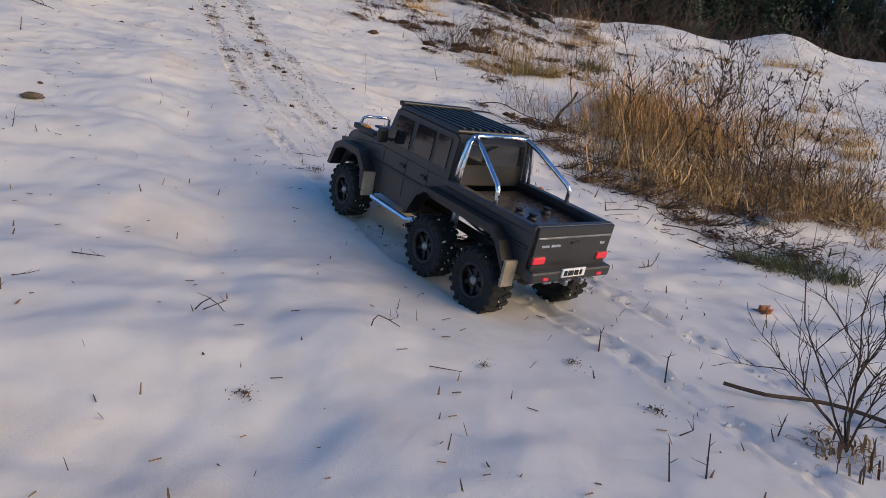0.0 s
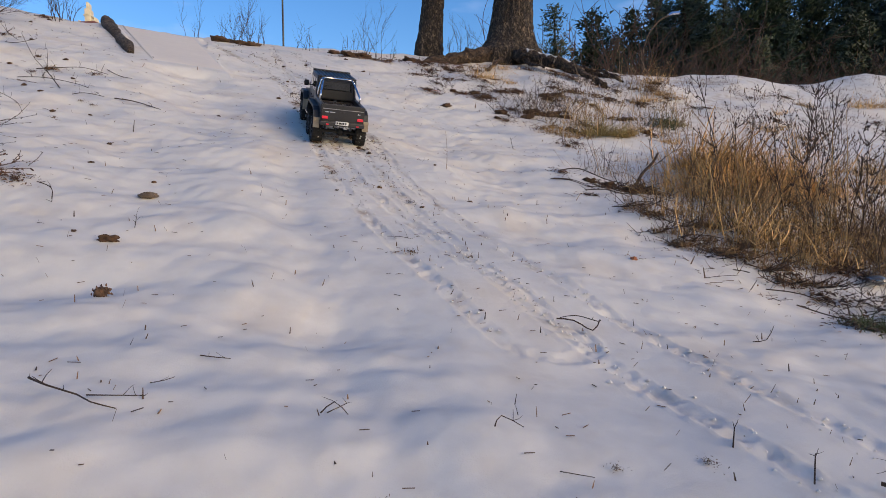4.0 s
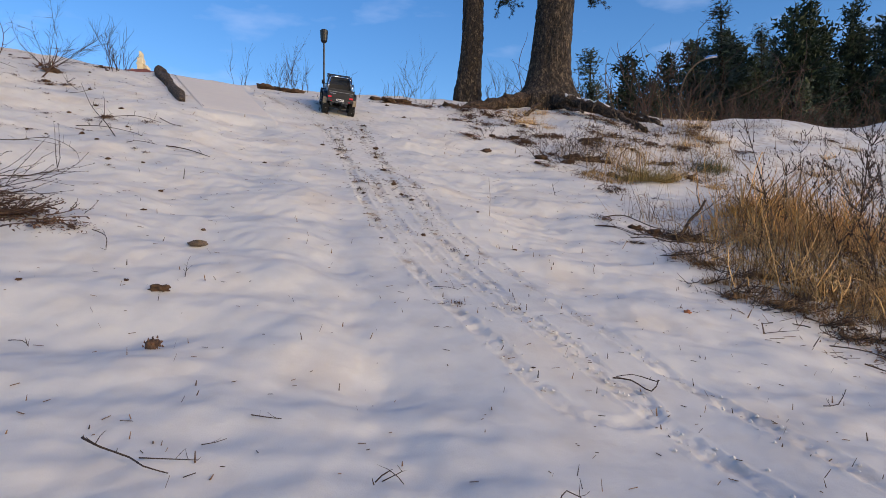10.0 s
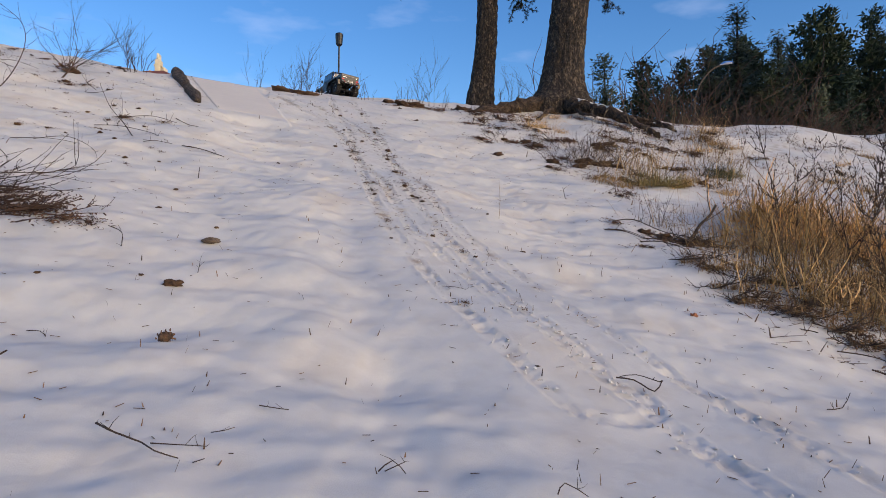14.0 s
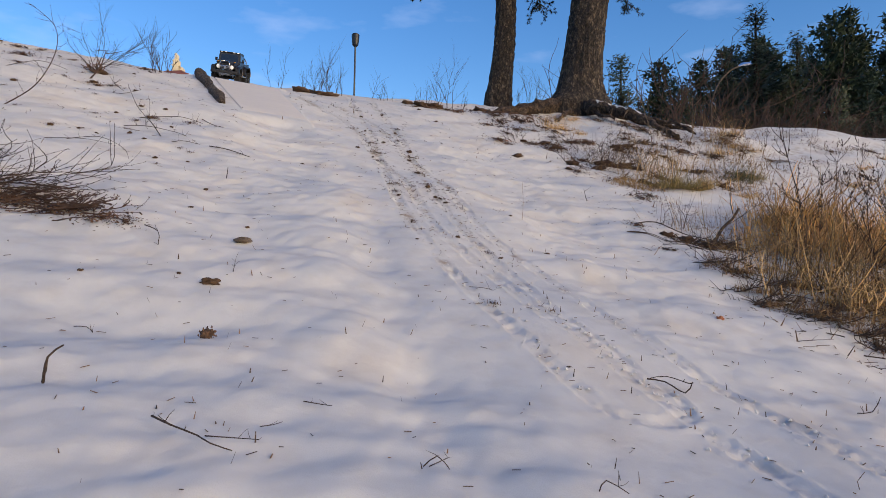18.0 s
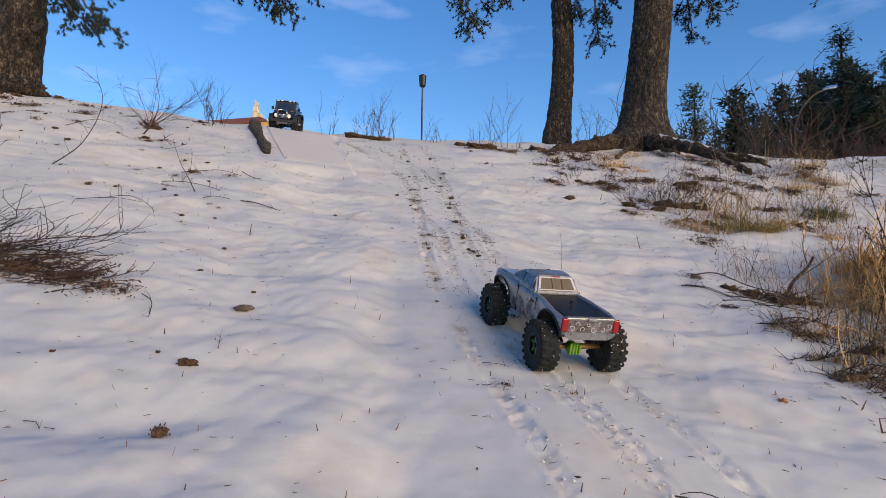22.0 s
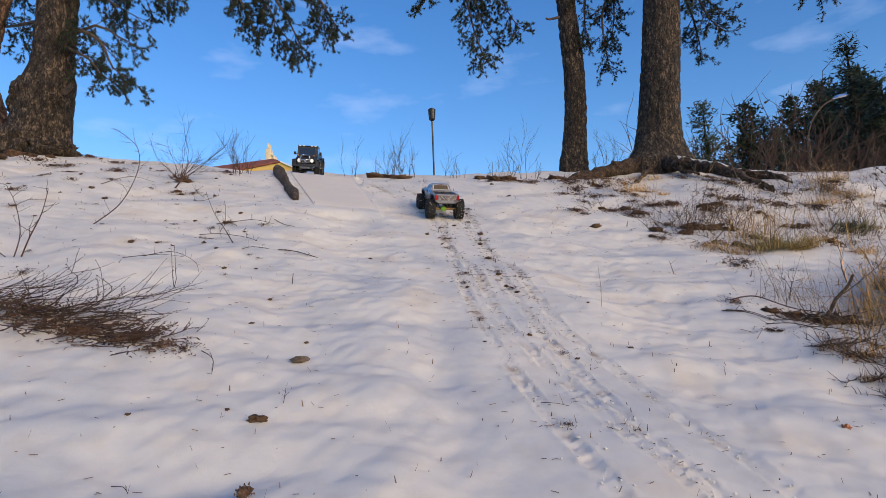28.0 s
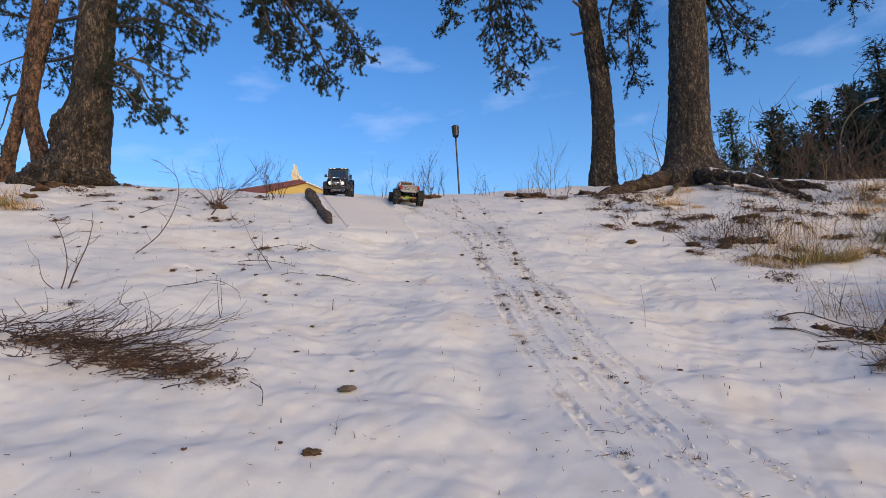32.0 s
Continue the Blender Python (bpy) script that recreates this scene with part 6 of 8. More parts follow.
def arm_lamp():
    x, y, top = 13.39, 20.26, 7.95
    z = floor_at(x - 1.3, y)
    th = thing("street_lamp", pose(x - 1.3, y, z), "grey street lamp with a curved arm", "street lamp")
    bm = bmesh.new()
    tube(bm, [(0, 0, 0), (0, 0, top - z - 1.4)], [0.045, 0.035], 8)
    part("post", bm, STONE, th)
    bm = bmesh.new()
    tube(bm, smooth_path([(0, 0, top - z - 1.4), (0.25, 0, top - z - 0.75), (0.7, 0, top - z - 0.25), (1.15, 0, top - z - 0.05)], 0.15), 0.022, 7)
    part("arm", bm, STONE, th)
    bm = bmesh.new()
    tube(bm, [(1.0, 0, top - z - 0.08), (1.15, 0, top - z - 0.02), (1.4, 0, top - z + 0.02), (1.5, 0, top - z + 0.02)], [0.04, 0.08, 0.075, 0.03], 8)
    part("lamp_head", bm, CHROME, th)


pole_lamp()
arm_lamp()

YELLOW = material("yellow_plaster", (0.56, 0.38, 0.10), (0.64, 0.45, 0.14), scale=2, rough=0.85, bump=0.1)
TILE = material("red_brown_roof", (0.16, 0.05, 0.035), (0.26, 0.09, 0.06), scale=6, rough=0.8, bump=0.3)
CREAM = material("cream_stone", (0.68, 0.57, 0.36), (0.82, 0.72, 0.50), scale=4, rough=0.8, bump=0.1)


def house():
    z = floor_at(-10, 36)
    th = thing("house", pose(-8.6, 33.0, z), "yellow gabled house with a red-brown roof beyond the crest", "house")
    top = 9.97 - z
    # the front gable with its white verge
    bm = bmesh.new()
    plate(bm, [(-3.3, 0), (2.6, 0), (2.6, top - 1.25), (0, top), (-3.3, top - 0.56)], 0, 0.35, axis="Y")
    part("gable_wall", bm, YELLOW, th, "yellow plastered gable wall")
    for x, d in ((2.7, 1.30), (-3.45, 0.58)):
        bm = bmesh.new()
        plate(bm, [(0, top + 0.002), (x, top - d), (x, top - d + 0.07), (0, top + 0.075)], -0.12, 0.5, axis="Y")
        part("verge", bm, WHITE if x > 0 else TILE, th, "white verge board" if x > 0 else "red-brown tiled verge")
    # the main roof with its hips, and the walls under it
    peak, eave = 11.06 - z, 9.6 - z
    bm = bmesh.new()
    a, b = bm.verts.new((-1.2, 3.0, peak)), bm.verts.new((-1.2, 9.0, peak))
    c = [bm.verts.new(p) for p in ((-10.4, 1.2, eave), (1.25, 0.6, eave), (1.25, 11.5, eave), (-10.4, 11.5, eave))]
    for f in ((a, c[0], c[1]), (a, c[1], c[2], b), (b, c[2], c[3]), (a, b, c[3], c[0])):
        bm.faces.new(f)
    bm.faces.new(c[::-1])
    bmesh.ops.recalc_face_normals(bm, faces=bm.faces[:])
    part("roof", bm, TILE, th, "red-brown hipped roof")
    bm = bmesh.new()
    box(bm, (-9.8, 1.8, 0), (0.8, 11.0, eave - 0.02), 0.02)
    part("wall", bm, YELLOW, th, "yellow plastered wall")
    for k in (-1.7, 1.0):
        bm = bmesh.new()
        box(bm, (k - 0.5, -0.06, 3.0), (k + 0.5, 0.02, 4.5), 0.02)
        win = part("window", bm, CREAM, th)
        bm = bmesh.new()
        box(bm, (k - 0.4, -0.075, 3.1), (k + 0.4, -0.05, 4.4), 0.01)
        part("pane", bm, GLASS, win)
    tw = thing("turret", pose(-10.6, 38.0, 11.6), "cream chimney turret with stepped caps", "turret")
    for a, b, c, d, nm in ((-0.15, 0.15, -1.2, 0.60, "shaft"), (-0.21, 0.21, 0.20, 0.30, "band"), (-0.46, -0.34, -1.2, -0.05, "side_shaft"), (-0.72, -0.62, -1.2, -0.30, "side_shaft"), (0.30, 0.42, -1.2, 0.15, "side_shaft"), (-0.06, 0.06, 0.60, 0.95, "cap")):
        bm = bmesh.new()
        box(bm, (a, -0.3, c), (b, 0.3, d), 0.03)
        part(nm, bm, CREAM, tw)


house()


# ---- grass, weeds, shrubs ----
def blade_clump(seed, count, tall, spread, mat, flop=0.5, wide=0.0019, core=1.0):
    """A loose tangle of long bent blades that lean every way."""
    rng = random.Random(seed)
    verts, faces = [], []
    whorl = [(rng.gauss(0, spread * 0.45), rng.gauss(0, spread * 0.45), rng.uniform(0, 6.283), rng.uniform(0.55, 1.15)) for _ in range(9)]
    for _ in range(count):
        wx, wy, wa, wh = rng.choice(whorl)
        o = Vector((wx + rng.gauss(0, 0.03) * core, wy + rng.gauss(0, 0.03) * core, -0.015))
        b = wa + rng.gauss(0, 1.5)
        out = Vector((math.cos(b), math.sin(b), 0))
        ln = tall * wh * rng.triangular(0.25, 1.2, 0.6)
        ang, bend = abs(rng.gauss(0, 0.65)), abs(rng.gauss(0, flop)) * 0.75
        if rng.random() < 0.33:
            ang = rng.uniform(0.9, 1.45)
        side = Vector((-out.y, out.x, 0)) * wide * rng.uniform(0.5, 1.3)
        side.rotate(Matrix.Rotation(rng.uniform(-1.2, 1.2), 3, "Z"))
        twist = rng.gauss(0, 0.25)
        pts, p = [], o
        for k in range(5):
            pts.append(p)
            p = p + (out * math.sin(ang) + Vector((0, 0, math.cos(ang)))) * ln / 4
            if k == 2 and rng.random() < 0.25:
                ang += rng.uniform(0.6, 1.4)
            ang += bend * rng.uniform(0.4, 1.2)
            out.rotate(Matrix.Rotation(twist, 3, "Z"))
            if p.z < 0.006:
                p.z = 0.006 + rng.random() * 0.01
        n = len(verts)
        for k, w in enumerate((1, 0.95, 0.8, 0.55)):
            verts += [pts[k] - side * w, pts[k] + side * w]
        verts.append(pts[4])
        faces += [(n, n + 1, n + 3, n + 2), (n + 2, n + 3, n + 5, n + 4), (n + 4, n + 5, n + 7, n + 6), (n + 6, n + 7, n + 8)]
    return fast_mesh("tuft", verts, faces, mat)


def stand(name, me, x, y, label, category, group, rng, size=1.0, piece="tuft", tilt=6, lift=0.0):
    z = floor_at(x, y)
    th = thing(name, pose(x, y, z + lift, rng.gauss(0, tilt), rng.gauss(0, tilt), rng.uniform(0, 360)), label, category, group)
    o = new(piece, me)
    o.parent = th
    o.scale = (size, size, size * rng.uniform(0.9, 1.1))
    if piece == "stem_tangle":
        tagged(o, kind="stuff")
    return th


rng = random.Random(77)
TALL_STRAW = [blade_clump(s, 250, 0.38, 0.17, TAWNY, 1.5, 0.0019) for s in (1, 2, 3, 21)]
MID_STRAW = [blade_clump(s, 150, 0.27, 0.19, STRAW, 1.7, 0.0020) for s in (22, 23, 24)]
LOW_STRAW = [blade_clump(s, 230, 0.19, 0.17, STRAW, 1.1, 0.0015) for s in (4, 5)]
ROTTEN = [blade_clump(s, 260, 0.17, 0.15, STRAW_DARK, 1.2, 0.0015) for s in (6, 7)]
GREENS = [blade_clump(8, 380, 0.20, 0.12, OLIVE, 1.0, 0.0014), blade_clump(9, 330, 0.20, 0.13, GREEN, 1.2, 0.0015)]


def scatter(count, x0, x1, y0, y1, gap, keep=lambda x, y: True):
    out, tries = [], 0
    while len(out) < count and tries < 4000:
        tries += 1
        x, y = rng.uniform(x0, x1), rng.uniform(y0, y1)
        if keep(x, y) and all((x - a) ** 2 + (y - b) ** 2 > gap * gap for a, b in out):
            out.append((x, y))
    return out


# the lower line of the bank's grass
EDGE_X, EDGE_Y = [1.50, 1.60, 1.68, 1.80, 2.00, 2.25, 2.60, 3.00], [2.52, 2.34, 2.14, 2.00, 1.90, 1.84, 1.88, 2.00]


def bank(x, y):
    """How far up the bank a place lies from the grass's lower line."""
    return y - float(np.interp(x, EDGE_X, EDGE_Y))


for x, y in scatter(17, 2.08, 2.72, 2.66, 3.16, 0.10, lambda x, y: abs(x - 2.38) / 0.36 + abs(y - 2.90) / 0.28 < 1.2):
    stand("dry_grass_tuft", rng.choice(TALL_STRAW), x, y, "tall tawny tussock of dry grass on the bank", "grass", "grass on the bank", rng, rng.triangular(0.9, 1.6, 1.3), tilt=12)
for x, y in scatter(40, 1.55, 3.0, 1.85, 2.75, 0.10, lambda x, y: 0.02 < bank(x, y) < min(0.58 - 0.25 * abs(x - 2.1), 0.1 + 1.0 * (x - 1.66))):
    stand("straw_tuft", rng.choice(MID_STRAW), x, y, "tangled tuft of straw-coloured grass on the bank", "grass", "grass on the bank", rng, rng.triangular(0.5, 1.2, 0.8), tilt=17)
for x, y in scatter(15, 1.7, 3.0, 1.75, 2.5, 0.12, lambda x, y: 0.0 < bank(x, y) < 0.2):
    stand("rotten_grass_tuft", rng.choice(ROTTEN), x, y, "low tuft of dark rotting grass at the snow's edge", "grass", "grass on the bank", rng, rng.uniform(0.5, 0.95))
for x, y, s, kind in ((2.06, 4.02, 1.1, 0), (2.16, 4.10, 1.0, 0), (1.97, 4.08, 0.8, 0), (2.25, 4.02, 0.8, 0), (2.84, 4.50, 1.1, 1), (2.98, 4.58, 1.0, 1), (3.1, 4.62, 0.8, 0), (1.58, 1.37, 0.7, 1), (1.68, 1.33, 0.8, 1), (1.79, 1.32, 0.7, 1), (1.74, 1.42, 0.6, 1), (1.62, 1.47, 0.5, 1), (-3.28, 4.35, 0.8, 0)):
    stand("green_grass_tuft", GREENS[kind], x, y, "flattened tuft of greenish grass in the snow", "grass", "green tufts", rng, s, tilt=10)
for x, y, s in ((3.55, 3.42, 1.2), (3.7, 3.36, 1.2), (3.85, 3.32, 1.3), (4.0, 3.3, 1.2), (3.92, 3.45, 1.1), (4.15, 3.35, 1.2), (4.3, 3.3, 1.2)):
    stand("straw_tuft", rng.choice(MID_STRAW), x, y, "tangled tuft of straw-coloured grass on the bank", "grass", "grass on the bank", rng, s * 0.8, tilt=17)
for x, y, s in ((2.0, 6.35, 0.6), (2.15, 6.25, 0.7), (1.72, 4.05, 0.8), (1.80, 3.92, 0.9), (2.28, 4.05, 0.9), (2.42, 4.22, 0.8), (2.55, 3.95, 0.8), (1.80, 4.55, 0.7), (3.42, 5.62, 0.9), (3.62, 5.72, 0.8), (3.9, 4.56, 0.9), (4.15, 4.4, 0.8), (3.85, 2.95, 1.1), (4.05, 3.05, 1.2), (4.3, 3.3, 1.1), (4.55, 3.6, 1.0), (3.6, 2.8, 1.0), (4.7, 4.0, 1.0), (1.86, 5.75, 0.7), (1.76, 5.68, 0.8), (2.0, 5.6, 0.6), (3.38, 3.05, 1.0), (3.6, 3.25, 0.9), (3.2, 2.75, 1.1), (3.45, 2.5, 1.1), (3.0, 2.2, 1.0), (3.3, 2.1, 1.1), (2.75, 1.75, 1.0), (-3.2, 4.28, 1.0), (-3.33, 4.22, 0.9), (-3.45, 4.45, 1.0)):
    stand("low_straw_tuft", rng.choice(LOW_STRAW), x, y, "low spreading tuft of dry yellow grass", "grass", "low straw tufts", rng, s, tilt=8)


def weed_mesh(seed, tall, arms, mat, heads=0.8, lean=0.12):
    """A dead weed: a stalk with thin side shoots and dry seed heads."""
    rng = random.Random(seed)
    bm = bmesh.new()
    d = Vector((rng.gauss(0, lean), rng.gauss(0, lean), 1)).normalized()
    pts = [Vector((0, 0, -0.02))]
    for i in range(8):
        d = (d + Vector((rng.gauss(0, 0.07), rng.gauss(0, 0.07), 0.02))).normalized()
        pts.append(pts[-1] + d * tall / 8)
    tube(bm, pts, [0.0024 * (1 - 0.08 * i) for i in range(9)], 5, False)
    for _ in range(arms):
        i = rng.randint(2, 8)
        a = rng.uniform(0, 6.28)
        v = Vector((math.cos(a), math.sin(a), rng.uniform(0.2, 1.6))).normalized()
        ln = tall * rng.uniform(0.08, 0.40) * (1.3 - 0.08 * i)
        mid = pts[i] + v * ln * 0.5
        e = mid + (v + Vector((0, 0, 0.5))).normalized() * ln * 0.5
        tube(bm, [pts[i], mid, e], [0.0014, 0.0012, 0.0009], 4, False)
        for k in range(5):
            if rng.random() < heads:
                q = pts[i].lerp(mid, k / 4) if rng.random() < 0.4 else mid.lerp(e, k / 4)
                bmesh.ops.create_icosphere(bm, subdivisions=1, radius=rng.uniform(0.0016, 0.0034), matrix=Matrix.Translation(q + Vector((rng.gauss(0, 0.003), rng.gauss(0, 0.003), rng.gauss(0, 0.003)))) @ Matrix.Diagonal((1, 1, 1.8, 1)))
    return mesh_of("stalk", bm, mat, False)


WEEDS = [weed_mesh(s, t, a, TWIG) for s, t, a in ((11, 0.42, 15), (12, 0.50, 18), (13, 0.34, 13), (14, 0.46, 20))]
STRAWS = [weed_mesh(s, t, a, STALK, 0.3, 0.2) for s, t, a in ((15, 0.36, 5), (16, 0.45, 6), (17, 0.30, 4))]
for x, y in scatter(22, 2.0, 3.3, 1.85, 3.1, 0.12, lambda x, y: 0.03 < bank(x, y) < 1.1):
    stand("dead_weed", rng.choice(WEEDS), x, y, "dark dead weed with dry seed heads", "weed", "weeds on the bank", rng, rng.uniform(0.8, 1.4), "stalk", 9)
for x, y in ((3.6, 3.7), (3.9, 3.9), (4.3, 4.2), (4.5, 3.3), (4.9, 3.9), (3.4, 3.4), (3.2, 3.9), (5.2, 4.4), (4.8, 3.1), (3.1, 3.3)):
    stand("dead_weed", rng.choice(WEEDS), x, y, "dark dead weed with dry seed heads", "weed", "weeds on the bank", rng, rng.uniform(0.8, 1.2), "stalk", 9)
for x, y in scatter(26, 1.5, 3.4, 3.5, 5.6, 0.2, lambda x, y: x > 2.6 - 0.25 * (y - 3.5)) + [(2.9, 5.3), (2.7, 5.6), (3.2, 5.4), (1.95, 2.7), (2.05, 2.9), (1.85, 2.5)]:
    stand("dry_stalk", rng.choice(STRAWS), x, y, "thin pale dry grass stalk", "grass", "dry stalks", rng, rng.uniform(0.6, 1.25), "stalk", 12)
# brown twiggy growth in front of the thick pine
for k, (x, y, s) in enumerate(((1.72, 4.4, 1.0), (1.86, 4.3, 1.1), (1.55, 4.55, 0.8), (2.3, 4.35, 0.9), (2.05, 4.25, 1.0), (1.3, 5.2, 0.6), (1.2, 5.05, 0.5), (1.55, 5.2, 0.6), (2.2, 4.0, 1.1), (2.6, 4.3, 0.9), (2.75, 4.5, 0.9), (1.45, 4.75, 0.8), (2.15, 4.6, 1.0))):
    bm = bmesh.new()
    for _ in range(5):
        a = rng.uniform(0, 6.28)
        bare_branch(bm, (rng.gauss(0, 0.06), rng.gauss(0, 0.06), -0.01), (math.cos(a), math.sin(a), rng.uniform(0.2, 1.6)), rng.uniform(0.08, 0.20) * s, 0.0020, 1, rng, 0.6)
    th = thing("twiggy_bush", pose(x, y, floor_at(x, y)), "low dark tangle of bare twigs in the snow", "bush", "low bushes")
    tagged(part("twig_tangle", bm, TWIG, th), kind="stuff")

far_rng = random.Random(314)
for _ in range(30):
    x, y = far_rng.uniform(2.9, 6.6), far_rng.uniform(3.6, 6.3)
    stand("dead_weed", far_rng.choice(WEEDS if far_rng.random() < 0.45 else STRAWS), x, y, "thin dead weed standing in the far snow", "weed", "weeds on the far snow", far_rng, far_rng.uniform(0.4, 0.9), "stalk", 14)
for x, y, s in ((3.15, 5.2, 0.9), (3.35, 5.35, 1.0), (3.5, 5.3, 0.8), (5.6, 5.3, 1.1), (5.85, 5.35, 1.2), (6.05, 5.25, 1.0), (5.0, 5.4, 0.7), (4.4, 5.0, 0.7)):
    stand("low_straw_tuft", far_rng.choice(LOW_STRAW), x, y, "low spreading tuft of dry yellow grass", "grass", "low straw tufts", far_rng, s, tilt=8)


def bottle(x, y):
    """A crushed clear bottle, half in the grass."""
    th = thing("plastic_bottle", pose(x, y, floor_at(x, y) + 0.022, 0, 0, 35), "crushed clear plastic bottle lying in wet grass", "bottle")
    bm = bmesh.new()
    lathe(bm, [(0.004, -0.075), (0.026, -0.07), (0.029, -0.03), (0.026, -0.005), (0.029, 0.02), (0.028, 0.045), (0.013, 0.075), (0.012, 0.09), (0.003, 0.091)], 20, None, "X")
    for v in bm.verts:
        v.co.z = v.co.z * 0.62 + 0.007 * noise.noise(v.co * 40)
        v.co.y += 0.006 * noise.noise(v.co * 35 + Vector((4, 0, 0)))
    part("shell", bm, CLEAR_PLASTIC, th, smooth=True)
    bm = bmesh.new()
    lathe(bm, [(0.004, 0.088), (0.014, 0.088), (0.014, 0.102), (0.003, 0.103)], 14, Matrix.Diagonal((1, 1, 0.8, 1)), "X")
    part("cap", bm, WHITE, th)


bottle(2.02, 1.80)


def stem_tangle(seed, count, tall, spread, mat, wide=0.0011):
    """Loose dry stems that stand, lean, arch and cross each other, some with bent tips."""
    rng = random.Random(seed)
    verts, faces = [], []
    for _ in range(count):
        a = rng.uniform(0, 6.283)
        out = Vector((math.cos(a), math.sin(a), 0))
        p = Vector((rng.gauss(0, spread * 0.5), rng.gauss(0, spread * 0.5), -0.01))
        ang = rng.choice((abs(rng.gauss(0, 0.2)), rng.uniform(0.3, 1.3)))
        ln = tall * rng.triangular(0.3, 1.25, 0.7)
        bend = rng.choice((0.03, 0.1, 0.35, 0.6))
        w0 = wide * rng.uniform(0.6, 1.5)
        side = Vector((-out.y, out.x, 0))
        side.rotate(Matrix.Rotation(rng.uniform(-1.5, 1.5), 3, "Z"))
        n = len(verts)
        for k in range(6):
            w = w0 * (1 - 0.13 * k)
            verts += [p - side * w, p + side * w, p + Vector((0, 0, w * 1.2)) + out * w]
            if k:
                b = n + 3 * (k - 1)
                faces += [(b, b + 1, b + 4, b + 3), (b + 1, b + 2, b + 5, b + 4), (b + 2, b, b + 3, b + 5)]
            p = p + (out * math.sin(ang) + Vector((0, 0, math.cos(ang)))) * ln / 5
            p.z = max(p.z, 0.004)
            ang += bend * rng.uniform(0.2, 1.0)
    return fast_mesh("stem_tangle", verts, faces, mat)


PALE_STEMS = [stem_tangle(s, 46, 0.36, 0.20, STRAW, 0.0014) for s in (51, 52, 53)]
DARK_STEMS = [stem_tangle(s, 44, 0.34, 0.20, DARK_BITS, 0.0014) for s in (54, 55, 56)]
for x, y in scatter(26, 1.55, 2.95, 1.9, 3.1, 0.13, lambda x, y: 0.02 < bank(x, y) < 0.9):
    stand("dry_stem_clump", rng.choice(PALE_STEMS), x, y, "airy clump of pale arching dry stems", "grass", "stems on the bank", rng, rng.uniform(0.7, 1.25), "stem_tangle", 8)
for x, y in scatter(22, 1.55, 3.1, 1.8, 3.1, 0.15, lambda x, y: 0.0 < bank(x, y) < 0.8):
    stand("dark_stem_clump", rng.choice(DARK_STEMS), x, y, "dark dead stems crossing among the grass", "grass", "stems on the bank", rng, rng.uniform(0.6, 1.2), "stem_tangle", 8)
for x, y, s in ((1.71, 5.69, 0.8), (1.75, 5.46, 0.7), (3.27, 5.47, 1.0), (3.46, 5.6, 0.9), (2.02, 4.0, 0.9), (2.13, 4.34, 1.0), (1.95, 4.2, 0.9), (2.3, 4.4, 1.1), (2.45, 4.6, 1.0), (2.6, 4.2, 1.0), (2.9, 4.6, 1.0), (3.2, 4.9, 1.0), (2.25, 4.9, 0.9)):
    stand("dry_stem_clump", rng.choice(PALE_STEMS), x, y, "airy clump of pale arching dry stems", "grass", "stems on the bank", rng, s, "stem_tangle", 8)
for x, y, s in ((1.78, 4.54, 0.9), (1.94, 4.56, 0.9), (1.64, 4.32, 0.8), (1.71, 4.76, 0.8), (1.85, 4.7, 0.9), (2.1, 4.6, 0.9), (1.5, 4.9, 0.7), (1.27, 6.0, 0.6), (1.55, 5.6, 0.6)):
    stand("dark_stem_clump", rng.choice(DARK_STEMS), x, y, "dark dead stems crossing among the grass", "grass", "stems on the bank", rng, s, "stem_tangle", 8)
# brambles before the thick pine
for x, y, s in ((1.75, 4.5, 0.8), (1.9, 4.55, 0.9), (2.05, 4.45, 0.9)):
    bm = bmesh.new()
    for _ in range(4):
        a = rng.uniform(0, 6.28)
        bare_branch(bm, (rng.gauss(0, 0.04), rng.gauss(0, 0.04), -0.01), (math.cos(a) * 0.7, math.sin(a) * 0.7, 1.0), rng.uniform(0.16, 0.30) * s, 0.0024, 2, rng, 0.6, 0.4, 0.0)
    th = thing("bramble", pose(x, y, floor_at(x, y)), "bare dark bramble bush with fine crossing twigs", "bush", "low bushes")
    part("branchwork", bm, TWIG, th)
# the lower edge of the bank
for x, y in ((1.43, 2.33), (1.40, 2.2), (1.42, 2.08), (1.48, 2.0), (1.54, 1.95), (1.6, 1.88), (1.64, 1.82), (1.72, 1.80), (1.36, 2.42), (1.5, 2.12), (1.58, 2.05), (1.55, 2.25)):
    bm = bmesh.new()
    for _ in range(10):
        a = rng.uniform(0, 6.28)
        bare_branch(bm, (rng.gauss(0, 0.05), rng.gauss(0, 0.04), 0.004), (math.cos(a), math.sin(a), rng.uniform(-0.05, 0.3)), rng.uniform(0.05, 0.13), 0.0024, 1, rng, 0.6)
    th = thing("twiggy_bush", pose(x, y, floor_at(x, y)), "wet dark tangle of twigs at the snow's edge", "bush", "low bushes")
    tagged(part("twig_tangle", bm, TWIG, th), kind="stuff")
    stand("rotten_grass_tuft", rng.choice(ROTTEN), x + 0.05, y + 0.02, "low tuft of dark rotting grass at the snow's edge", "grass", "grass on the bank", rng, rng.uniform(0.4, 0.7))

